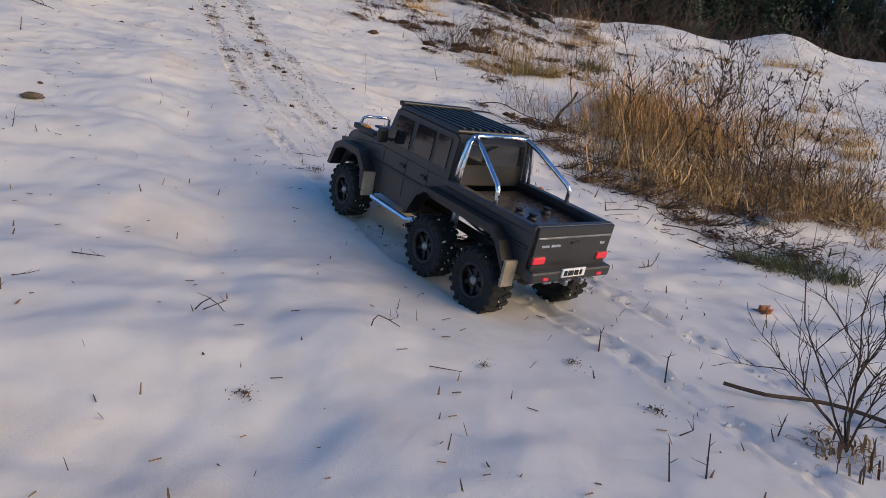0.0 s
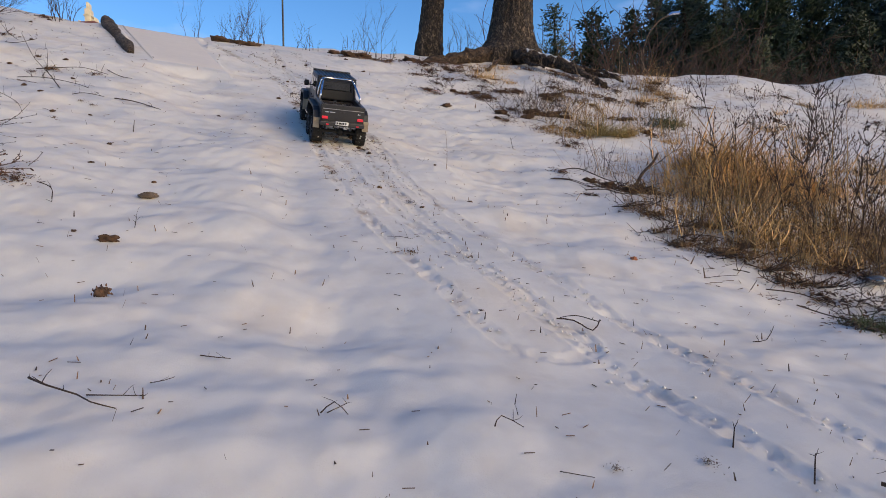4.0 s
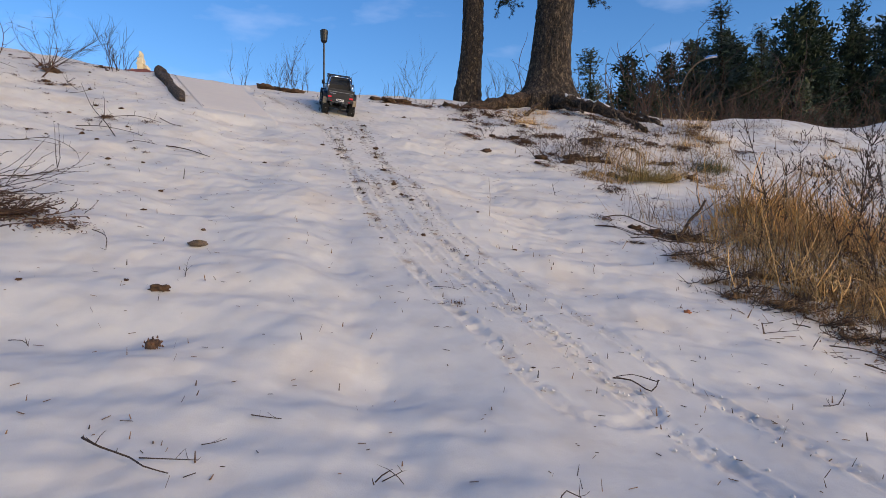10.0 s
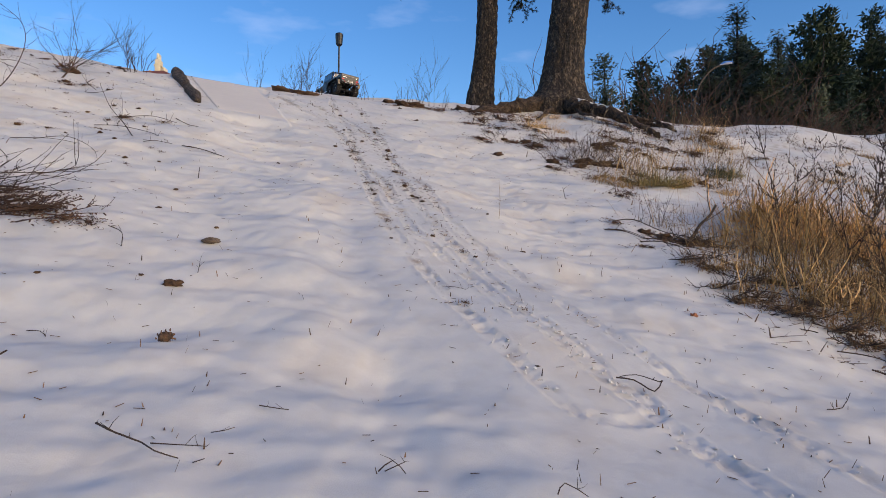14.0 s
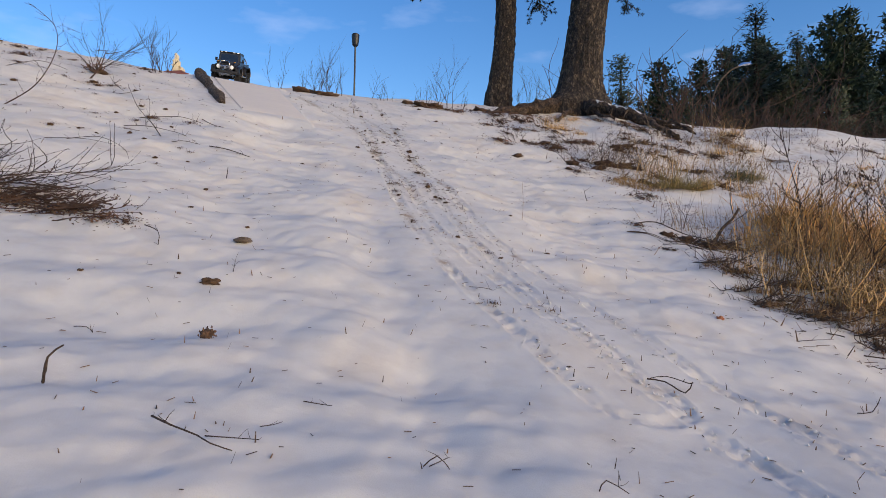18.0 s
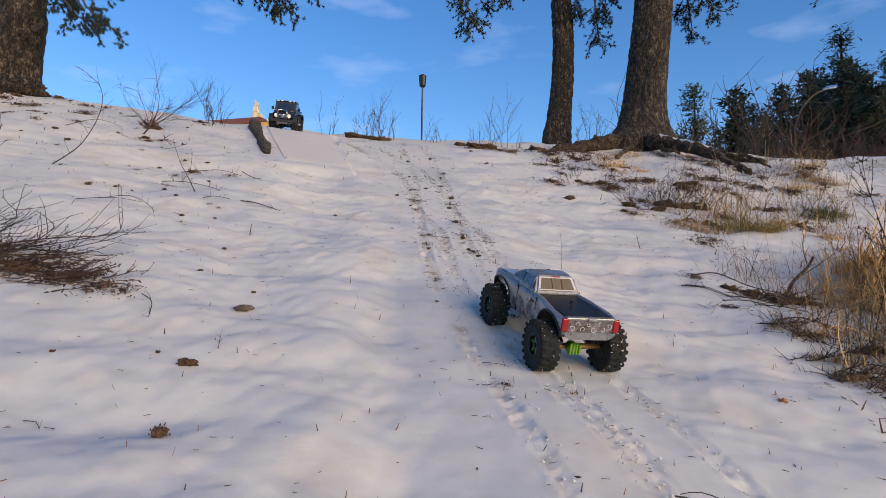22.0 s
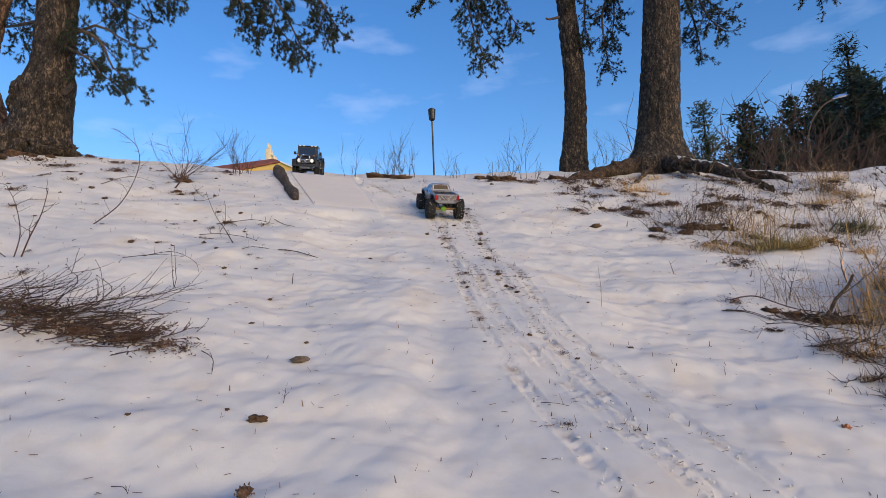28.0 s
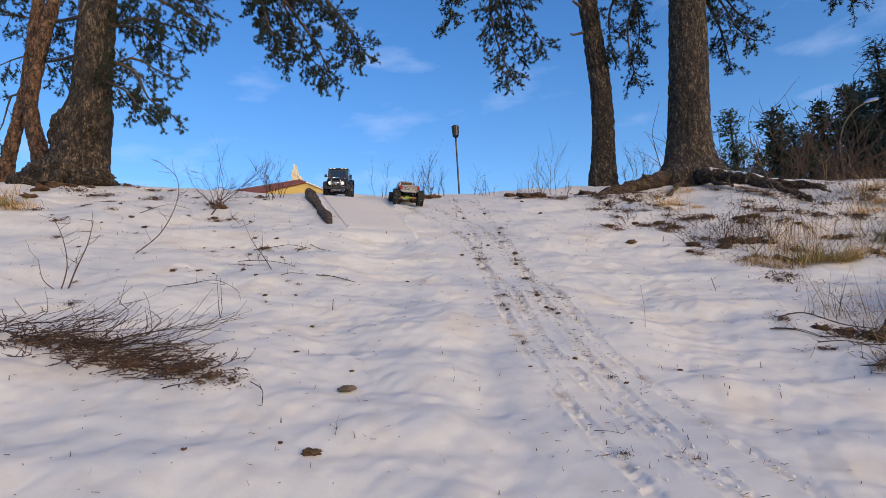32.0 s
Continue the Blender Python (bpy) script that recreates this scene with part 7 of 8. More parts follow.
# budded brambles and wet twigs at the foot of the bank
for x, y, h in ((2.08, 1.84, 0.24), (2.35, 1.9, 0.30), (2.5, 1.95, 0.32), (2.65, 2.05, 0.34), (2.8, 2.2, 0.34)):
    bm = bmesh.new()
    for _ in range(4):
        a = rng.uniform(0, 6.28)
        bare_branch(bm, (rng.gauss(0, 0.05), rng.gauss(0, 0.05), -0.01), (math.cos(a) * 0.9, math.sin(a) * 0.9, 0.9), h * rng.uniform(0.5, 1.0), 0.0018, 2, rng, 0.6, 0.7, 0.0)
    th = thing("bramble", pose(x, y, floor_at(x, y)), "bare dark bramble with dry buds on the bank", "bush", "low bushes")
    part("branchwork", bm, TWIG_RED, th)
for x, y in ((1.72, 1.60), (1.80, 1.68), (1.9, 1.62), (2.0, 1.72)):
    bm = bmesh.new()
    for _ in range(9):
        a = rng.uniform(0, 6.28)
        bare_branch(bm, (rng.gauss(0, 0.05), rng.gauss(0, 0.05), 0.004), (math.cos(a), math.sin(a), rng.uniform(-0.05, 0.35)), rng.uniform(0.05, 0.14), 0.0018, 1, rng, 0.6)
    th = thing("twiggy_bush", pose(x, y, floor_at(x, y)), "wet dark tangle of twigs at the snow's edge", "bush", "low bushes")
    tagged(part("twig_tangle", bm, TWIG, th), kind="stuff")

# bare saplings along the crest
for x, y, h, forks, buds in [(-0.82, 5.9, 0.3, 4, None), (-0.52, 6.2, 0.42, 4, None), (-0.45, 6.0, 0.26, 4, None), (-0.35, 6.2, 0.32, 5, None), (-0.27, 6.3, 0.28, 4, None), (0.12, 6.4, 0.24, 3, None), (0.23, 6.4, 0.2, 3, None), (0.06, 6.5, 0.3, 2, None), (0.73, 6.4, 0.34, 4, None), (0.86, 6.5, 0.42, 3, None), (0.63, 6.3, 0.2, 4, None), (1.02, 6.6, 0.2, 3, None), (-1.69, 5.3, 0.34, 4, None), (-1.63, 5.4, 0.28, 5, None), (-1.7, 5.2, 0.2, 3, None), (1.86, 7.2, 0.35, 4, None), (1.99, 7.1, 0.45, 4, None), (-0.65, 6.2, 0.18, 3, None), (0.53, 6.4, 0.18, 3, None)]:
    bm = bmesh.new()
    for _ in range(forks):
        a = rng.uniform(0, 6.28)
        bare_branch(bm, (rng.gauss(0, 0.03), rng.gauss(0, 0.03), -0.02), (math.cos(a) * 0.3, math.sin(a) * 0.3, 1), h * rng.uniform(0.35, 1.0), rng.uniform(0.0020, 0.0031), 2 if h > 0.3 else 1, rng, rng.uniform(0.28, 0.5), buds, 0.3)
    th = thing("bare_sapling", pose(x, y, floor_at(x, y)), "thin bare sapling against the sky on the crest", "shrub", "saplings on the crest")
    part("branchwork", bm, TWIG, th)
# the bent shrub above the left slope
bm = bmesh.new()
for v, ln in (((0.15, 0.0, 1.0), 0.30), ((-0.5, 0, 0.7), 0.24), ((0.8, 0.1, 0.9), 0.32), ((1.2, 0, 0.5), 0.34), ((0.4, 0.1, 1.0), 0.34), ((-0.2, 0, 1.0), 0.28), ((1.0, 0.2, 0.7), 0.36), ((0.6, -0.1, 0.6), 0.26)):
    bare_branch(bm, (0, 0, 0), v, ln, 0.0024, 2, rng, 0.5, 0.35, -0.05)
th = thing("bent_shrub", pose(-1.95, 4.75, floor_at(-1.95, 4.75)), "bare bent shrub with fine twigs on the brow", "shrub")
part("branchwork", bm, TWIG, th)
bm = bmesh.new()
for k in range(40):
    a = rng.uniform(0, 6.28)
    p = Vector((rng.gauss(0, 0.03), rng.gauss(0, 0.03), rng.uniform(0, 0.05)))
    tube(bm, [p, p + Vector((math.cos(a) * 0.03, math.sin(a) * 0.03, rng.uniform(-0.01, 0.04)))], 0.003, 4, False)
tagged(part("leaf_mat", bm, LITTER, th), kind="stuff")

# slender weeds on the left slope
for pts, r in (([(-1.93, 2.99, 0), (-1.90, 3.0, 0.10), (-1.86, 3.02, 0.22), (-1.84, 3.03, 0.34)], 0.004),
               ([(-1.89, 3.49, 0), (-1.74, 3.5, 0.12), (-1.66, 3.52, 0.30), (-1.68, 3.55, 0.45), (-1.80, 3.56, 0.56)], 0.0032),
               ([(-1.95, 2.97, 0), (-1.93, 2.98, 0.12), (-1.97, 3.0, 0.26), (-2.02, 3.0, 0.36)], 0.0032),
               ([(-1.99, 3.0, 0), (-2.06, 3.0, 0.06), (-2.1, 3.02, 0.16)], 0.0026),
               ([(-1.88, 4.50, 0), (-1.82, 4.52, 0.10), (-1.80, 4.55, 0.22)], 0.006)):
    x, y = pts[0][0], pts[0][1]
    base = Vector((x, y, floor_at(x, y) - 0.01))
    path = smooth_path([Vector((p[0] - x, p[1] - y, p[2])) for p in pts], 0.03)
    bm = bmesh.new()
    tube(bm, path, [r * (1 - 0.7 * i / len(path)) for i in range(len(path))], 5, False)
    for i in range(3, len(path)):
        if rng.random() < 0.85:
            bare_branch(bm, path[i], (rng.gauss(0, 1), rng.gauss(0, 1), rng.uniform(-0.2, 1.0)), rng.uniform(0.03, 0.12), r * 0.4, 0, rng, 0.5, 0.6)
    th = thing("slender_weed", pose(*base), "slender dry weed leaning on the snow slope", "weed", "weeds of the left slope")
    part("stalk", bm, TWIG_RED, th)

# the dead branch stump with its tangle, at the right of the track
bm = bmesh.new()
stump = smooth_path([(-0.10, -0.02, 0.0), (0, 0, 0.03), (0.06, 0.02, 0.10), (0.12, 0.03, 0.15), (0.15, 0.03, 0.20)], 0.03)
tube(bm, stump, [0.010 * (1 - 0.5 * i / len(stump)) for i in range(len(stump))], 7)
th = thing("dead_branch", pose(1.64, 2.80, floor_at(1.64, 2.80)), "dark dead branch sticking out of a twig tangle", "branch")
part("stem", bm, TWIG, th)
bm = bmesh.new()
for k in range(34):
    a = rng.uniform(0, 6.28)
    bare_branch(bm, (rng.gauss(-0.06, 0.10), rng.gauss(0, 0.06), rng.uniform(0, 0.02)), (math.cos(a), math.sin(a), rng.uniform(-0.05, 0.3)), rng.uniform(0.04, 0.12), 0.003, 1, rng, 0.5)
tagged(part("tangle", bm, TWIG, th), kind="stuff")
bm = bmesh.new()
bare_branch(bm, (0.10, 0.03, 0.12), (0.9, 0.3, 0.25), 0.26, 0.0026, 1, rng, 0.4)
bare_branch(bm, (0.12, 0.03, 0.17), (-0.1, 0.1, 1), 0.12, 0.0026, 1, rng, 0.5)
part("side_twig", bm, TWIG, th)

# the flattened brush of heather on the left
th = thing("heather_brush", pose(-1.35, 2.28, floor_at(-1.35, 2.28)), "flattened brown heather brush with budded twigs", "bush")
bm = bmesh.new()
for k in range(170):
    s = rng.random()
    x, y = -0.42 + 0.85 * s + rng.gauss(0, 0.05), 0.10 - 0.28 * s + rng.gauss(0, 0.05)
    z = floor_at(x - 1.35, y + 2.28) - floor_at(-1.35, 2.28)
    v = Vector((rng.uniform(0.5, 1.0), rng.gauss(-0.15, 0.3), rng.uniform(-0.12, 0.02)))
    bare_branch(bm, (x, y, z + rng.uniform(0, 0.02)), v, rng.uniform(0.08, 0.18), 0.0026, 0 if k % 3 else 1, rng, 0.35, 0.8, 0.1)
part("heather_mat", bm, TWIG_RED, th, "matted reddish-brown twigs")
for k in range(30):
    bm = bmesh.new()
    s = rng.random()
    x, y = -0.45 + 0.6 * s, 0.14 - 0.2 * s + rng.gauss(0, 0.04)
    z = floor_at(x - 1.35, y + 2.28) - floor_at(-1.35, 2.28)
    bare_branch(bm, (x, y, z + 0.02), (1.0, rng.gauss(0.12, 0.25), rng.uniform(-0.16, 0.10)), rng.uniform(0.18, 0.34), 0.0024, 1, rng, 0.40, 1.0, 0.04)
    part("budded_twig", bm, TWIG, th)
# the near weed at the foot of the slope, with its long shoot along the snow
th = thing("near_weed", pose(0.82, 0.50, floor_at(0.82, 0.50)), "branched bare weed rising from a straw tussock", "weed")
bm = bmesh.new()
for v, ln in (((-0.12, 0.2, 1), 0.17), ((0.15, 0.25, 1), 0.18), ((-0.5, 0.3, 0.9), 0.13), ((0.4, 0.1, 0.8), 0.13), ((-0.25, 0.1, 1), 0.15), ((0.05, 0.3, 1), 0.16)):
    bare_branch(bm, (0, 0, 0.01), v, ln, 0.0017, 2, rng, 0.5, 0.35, 0.25)
part("stem", bm, TWIG, th)
o = new("tussock", blade_clump(31, 90, 0.05, 0.05, STRAW_DARK, 1.2, 0.0016))
o.parent = th
bm = bmesh.new()
p0 = Vector((0.82, 0.50, floor_at(0.82, 0.50)))
q = [Vector((x, y, floor_at(x, y) + 0.012)) - p0 for x, y in ((0.785, 0.675), (0.83, 0.64), (0.90, 0.62), (0.94, 0.59), (0.97, 0.54))]
tube(bm, smooth_path(q, 0.02), 0.0032, 5)
part("long_shoot", bm, TWIG, th)

# ---- small things on the snow ----
rng = random.Random(99)


def lump(name, x, y, size, mat, label, category, group, flat=0.6, rough=0.35):
    bm = bmesh.new()
    bmesh.ops.create_icosphere(bm, subdivisions=3, radius=size)
    for v in bm.verts:
        v.co *= 1 + rough * noise.noise(v.co / size * 1.7 + Vector((x * 9, y * 9, 0))) + 0.7 * rough * noise.noise(v.co / size * 4.5 + Vector((x * 7, y * 3, 2)))
        v.co.z *= flat
        v.co.x *= 1.25
    ob = new(name, mesh_of(name, bm, mat))
    ob.matrix_world = pose(x, y, floor_at(x, y) + size * flat * 0.25, rng.gauss(0, 8), rng.gauss(0, 8), rng.uniform(0, 360))
    return tagged(ob, label, category, group)


def cone(x, y, size=0.017):
    """A pine cone: scales round a core."""
    th = thing("pine_cone", pose(x, y, floor_at(x, y) + size * 0.55, 80, 0, rng.uniform(0, 360)), "weathered brown pine cone lying in the snow", "pine cone", "pine cones")
    bm = bmesh.new()
    lathe(bm, [(0.001, -size), (size * 0.6, -size * 0.6), (size * 0.7, 0), (size * 0.4, size * 0.8), (0.001, size * 1.1)], 10, None, "Z")
    part("core", bm, SOIL, th)
    bm = bmesh.new()
    for k in range(34):
        t = k / 33
        a = k * 2.4
        r = size * (0.62 + 0.25 * math.sin(t * 2.6))
        z = size * (-0.9 + 1.8 * t)
        bmesh.ops.create_cone(bm, segments=4, radius1=size * 0.22, radius2=size * 0.05, depth=size * 0.26, cap_ends=True, matrix=Matrix.Translation((math.cos(a) * r, math.sin(a) * r, z)) @ Matrix.Rotation(a, 4, "Z") @ Matrix.Rotation(1.1, 4, "Y") @ Matrix.Diagonal((0.5, 1, 1, 1)))
    s = part("scales", bm, LITTER, th)
    tagged(s, kind="stuff")


def litter_mesh(seed, count, spread, mats):
    """Curled dead leaves and needles lying close."""
    r = random.Random(seed)
    verts, faces = [], []
    for _ in range(count):
        a, q = r.uniform(0, 6.28), spread * abs(r.gauss(0, 0.5))
        c = Vector((math.cos(a) * q, math.sin(a) * q, r.uniform(0, 0.008)))
        ln, w, b = r.uniform(0.003, 0.011), r.uniform(0.0008, 0.0034), r.uniform(0, 6.28)
        d, s = Vector((math.cos(b), math.sin(b), r.gauss(0, 0.35))), Vector((-math.sin(b), math.cos(b), r.gauss(0, 0.3)))
        n = len(verts)
        verts += [c - d * ln, c + s * w + Vector((0, 0, 0.002)), c + d * ln, c - s * w + Vector((0, 0, 0.002))]
        faces += [(n, n + 1, n + 2, n + 3)]
    return fast_mesh("litter", verts, faces, mats)


def litter(x, y, me, size, label, group):
    z = floor_at(x, y)
    e = 0.05
    nrm = Vector((floor_at(x - e, y) - floor_at(x + e, y), floor_at(x, y - e) - floor_at(x, y + e), 2 * e)).normalized()
    ob = new("leaf_litter", me)
    ob.matrix_world = Matrix.Translation((x, y, z + 0.003)) @ nrm.to_track_quat("Z", "Y").to_matrix().to_4x4() @ Matrix.Rotation(rng.uniform(0, 6.28), 4, "Z") @ Matrix.Scale(size, 4)
    return tagged(ob, label, "leaf litter", group, "stuff")


def twig(pts, r, label, group, forks=2, mat=None):
    """A fallen twig over the snow through points (x, y, height over the snow)."""
    x0, y0 = pts[0][:2]
    base = Vector((x0, y0, floor_at(x0, y0)))
    r *= 0.55
    path = smooth_path([Vector((x, y, floor_at(x, y) + h)) - base for x, y, h in pts], 0.015)
    th = thing("fallen_twig", pose(*base), label, "twig", group)
    bm = bmesh.new()
    tube(bm, path, [r * (1 - 0.55 * i / len(path)) for i in range(len(path))], 5)
    part("stem", bm, mat or TWIG, th)
    for _ in range(forks):
        bm = bmesh.new()
        bare_branch(bm, path[rng.randint(1, len(path) - 1)], (rng.gauss(0, 0.7), rng.gauss(0, 0.7), rng.uniform(0.3, 1.2)), rng.uniform(0.008, 0.030) * (0.5 + 0.4 * y0), r * 0.5, 0, rng)
        part("side_shoot", bm, mat or TWIG, th)


lump("stone", -0.43, 2.10, 0.026, STONE, "small flat brown stone in a melt hollow", "stone", "stones", 0.45)
lump("leaf_clod", -0.44, 1.69, 0.022, SOIL, "clod of dead brown leaves in the snow", "leaves", "clods", 0.5, 0.7)
cone(-0.38, 1.40)
for x, y, s in ((-0.75, 1.67, 0.012), (-0.66, 2.35, 0.013), (-0.68, 2.65, 0.016), (-0.44, 2.23, 0.013), (-0.53, 1.73, 0.010), (0.26, 4.01, 0.03), (-0.07, 3.91, 0.02), (0.26, 3.47, 0.022), (0.29, 3.17, 0.02), (0.35, 2.91, 0.016), (0.33, 2.42, 0.017), (0.46, 2.23, 0.012), (0.68, 2.37, 0.014), (0.63, 2.78, 0.012), (1.11, 4.53, 0.03), (0.10, 4.2, 0.02), (0.24, 3.75, 0.022), (0.31, 3.0, 0.018), (0.13, 2.95, 0.014), (0.02, 3.7, 0.015), (-0.02, 4.5, 0.018), (0.2, 4.6, 0.018), (-0.05, 5.0, 0.02), (0.12, 5.2, 0.02), (0.6, 5.4, 0.03), (0.5, 5.9, 0.03), (0.16, 2.32, 0.010), (0.42, 1.36, 0.008), (1.40, 2.85, 0.02), (1.33, 2.6, 0.015), (-0.36, 3.4, 0.015), (-1.1, 3.2, 0.016), (-0.97, 2.95, 0.018), (-1.2, 3.3, 0.02), (1.05, 4.84, 0.02), (-2.3, 4.2, 0.03), (-2.1, 4.0, 0.025)):
    lump("earth_clod", x, y, s * 0.55, SOIL, "small dark clod of earth on the snow", "clod", "clods", 0.55, 0.6)
L_BROWN = [litter_mesh(s, 170, 0.09, LITTER) for s in (1, 2, 3)]
L_THIN = [litter_mesh(s, 60, 0.06, DARK_BITS) for s in (4, 5)]
L_RED = litter_mesh(6, 60, 0.08, RED_LEAF)
for x, y, s in ((0.42, 2.26, 0.7), (0.33, 1.75, 0.5), (0.29, 3.2, 0.9), (0.27, 3.45, 1.0), (0.33, 2.95, 0.8), (0.13, 3.15, 0.8), (0.12, 3.0, 0.9), (0.16, 2.55, 0.6), (0.57, 0.75, 0.4), (0.10, 0.72, 0.35), (0.62, 0.62, 0.4), (-0.15, 0.66, 0.4), (0.05, 3.6, 0.7), (0.2, 4.3, 0.9), (0.22, 4.7, 0.9), (0.02, 4.1, 0.7), (0.42, 0.74, 0.3)):
    litter(x, y, rng.choice(L_THIN), s, "thin strewn needles and grass bits in the rut", "strewn bits")
for x, y, s in ((1.05, 4.86, 1.3), (1.2, 5.25, 1.2), (1.35, 5.5, 1.6), (1.1, 5.6, 1.6), (1.5, 5.85, 2.0), (1.25, 5.95, 2.0), (0.9, 6.05, 2.0), (1.8, 6.1, 2.0), (0.65, 6.2, 1.7), (1.7, 5.5, 1.5), (2.4, 6.2, 1.6), (1.9, 5.2, 1.2), (1.65, 4.65, 1.6), (1.85, 4.5, 1.8), (2.1, 4.3, 2.0), (2.25, 4.1, 1.6), (1.7, 4.1, 1.2), (1.6, 2.82, 1.6), (1.48, 2.80, 1.3), (1.75, 2.75, 1.4), (1.3, 2.9, 1.0), (1.62, 2.5, 1.1), (1.68, 2.3, 1.3), (1.70, 2.1, 1.5), (1.72, 1.9, 1.6), (1.70, 1.7, 1.6), (1.66, 1.55, 1.6), (1.55, 1.4, 1.4), (1.85, 1.5, 2.2), (2.0, 1.9, 2.4), (2.2, 2.3, 2.4), (2.45, 2.6, 2.2), (2.6, 2.0, 2.4), (-1.0, 2.12, 1.2), (-1.2, 2.2, 1.3), (-0.78, 2.06, 0.8), (-1.25, 3.45, 0.8), (-2.5, 4.9, 1.5), (-2.9, 4.9, 1.5), (-3.2, 5.0, 1.8), (-1.9, 4.7, 1.0), (3.0, 5.2, 1.4), (4.2, 4.8, 1.4), (5.0, 5.6, 1.6), (4.5, 5.5, 1.3), (3.7, 5.1, 1.2), (5.4, 4.9, 1.3)):
    litter(x, y, rng.choice(L_BROWN), s, "brown dead leaves and needles strewn on snow", "leaf patches")
for x, y in ((-1.15, 2.18), (-1.3, 2.25), (-1.45, 2.32), (-0.95, 2.1), (-1.6, 2.36), (-0.85, 2.06)):
    litter(x, y, rng.choice(L_BROWN), 1.2, "dark dead leaves matted under the brush", "leaf patches")
litter(-0.44, 1.69, L_BROWN[0], 0.22, "small clump of dead brown leaves", "leaf patches")
litter(1.04, 4.85, L_RED, 1.0, "reddish dead leaves on the snow", "leaf patches")
litter(1.12, 4.9, L_RED, 0.8, "reddish dead leaves on the snow", "leaf patches")
lump("red_leaf", 1.06, 1.80, 0.007, RED_LEAF, "single curled red-brown leaf on the snow", "leaf", "", 0.8, 1.2)
lump("red_leaf", 1.22, 1.02, 0.014, RED_LEAF, "single curled red-brown leaf on the snow", "leaf", "", 0.7, 1.2)

# twigs that one can tell apart
twig([(0.585, 1.315, 0.015), (0.62, 1.30, 0.02), (0.655, 1.275, 0.01), (0.68, 1.29, 0.03), (0.685, 1.31, 0.02), (0.64, 1.33, 0.022), (0.60, 1.33, 0.012)], 0.0034, "dark wiry twig bent into a loop", "fallen twigs", 1)
twig([(-0.37, 1.0, 0.010), (-0.33, 0.955, 0.016), (-0.29, 0.945, 0.008), (-0.265, 0.915, 0.012), (-0.235, 0.92, 0.004)], 0.0032, "short dark twig with upright shoots", "fallen twigs", 4)
twig([(1.06, 1.26, 0.004), (1.09, 1.25, 0.015), (1.11, 1.25, 0.05)], 0.0025, "small upright sprout in the snow", "fallen twigs", 3)
twig([(-0.15, 1.10, 0.006), (-0.12, 1.09, 0.01), (-0.10, 1.085, 0.012)], 0.002, "tiny dark twig on the snow", "fallen twigs", 2)
twig([(0.04, 0.91, 0.004), (0.06, 0.905, 0.022), (0.08, 0.91, 0.004)], 0.002, "tiny dark twig on the snow", "fallen twigs", 2)
twig([(-0.21, 1.01, 0.004), (-0.19, 1.01, 0.008), (-0.175, 1.015, 0.012)], 0.0016, "tiny dark twig on the snow", "fallen twigs", 1)
twig([(-0.67, 1.45, 0.004), (-0.64, 1.44, 0.01), (-0.62, 1.42, 0.006)], 0.002, "tiny dark twig on the snow", "fallen twigs", 3)
twig([(-0.40, 1.78, 0.0), (-0.395, 1.78, 0.03)], 0.002, "small upright sprout in the snow", "fallen twigs", 4)
twig([(0.28, 1.87, 0.006), (0.32, 1.86, 0.01), (0.35, 1.85, 0.008)], 0.0018, "tiny dark twig on the snow", "fallen twigs", 3)
twig([(1.25, 1.70, 0.004), (1.31, 1.70, 0.02), (1.40, 1.74, 0.025)], 0.0024, "thin bent twig on the snow", "fallen twigs", 1)
twig([(-1.0, 3.9, 0.01), (-0.92, 3.83, 0.012), (-0.85, 3.80, 0.008)], 0.005, "straight stick lying on the slope", "fallen twigs", 0)
twig([(-0.78, 3.28, 0.01), (-0.70, 3.25, 0.012), (-0.60, 3.22, 0.006)], 0.005, "straight stick lying on the slope", "fallen twigs", 0)
twig([(-0.64, 2.86, 0.0), (-0.635, 2.86, 0.05)], 0.004, "short upright stub in the snow", "fallen twigs", 0)
twig([(0.68, 2.76, 0.0), (0.685, 2.765, 0.08), (0.68, 2.77, 0.17)], 0.0022, "thin upright weed in the snow", "fallen twigs", 5, STALK)
twig([(-1.30, 3.50, 0.01), (-1.16, 3.44, 0.03), (-1.02, 3.42, 0.012), (-0.95, 3.38, 0.01)], 0.004, "branched dry twig on the upper slope", "fallen twigs", 6)
twig([(-1.22, 3.62, 0.005), (-1.19, 3.5, 0.03), (-1.16, 3.44, 0.015)], 0.003, "branched dry twig on the upper slope", "fallen twigs", 4)
twig([(-1.36, 2.99, 0.01), (-1.22, 2.98, 0.05), (-1.10, 2.93, 0.03), (-1.05, 2.86, 0.01)], 0.003, "bent dry stem with side shoots", "fallen twigs", 6)
twig([(-1.42, 2.92, 0.01), (-1.3, 3.02, 0.02), (-1.2, 3.06, 0.01)], 0.003, "bent dry stem with side shoots", "fallen twigs", 3)
twig([(-0.72, 2.05, 0.01), (-0.66, 1.98, 0.02), (-0.64, 1.92, 0.006)], 0.003, "budded twig fallen by the brush", "fallen twigs", 6)
twig([(-0.28, 0.95, 0.005), (-0.20, 0.93, 0.02)], 0.002, "thin twig near the foot of the slope", "fallen twigs", 3)
twig([(0.28, 0.83, 0.004), (0.29, 0.83, 0.02), (0.32, 0.82, 0.01)], 0.002, "tiny dark twig on the snow", "fallen twigs", 2)
twig([(0.34, 0.74, 0.004), (0.38, 0.72, 0.006)], 0.0014, "tiny dark twig on the snow", "fallen twigs", 0)
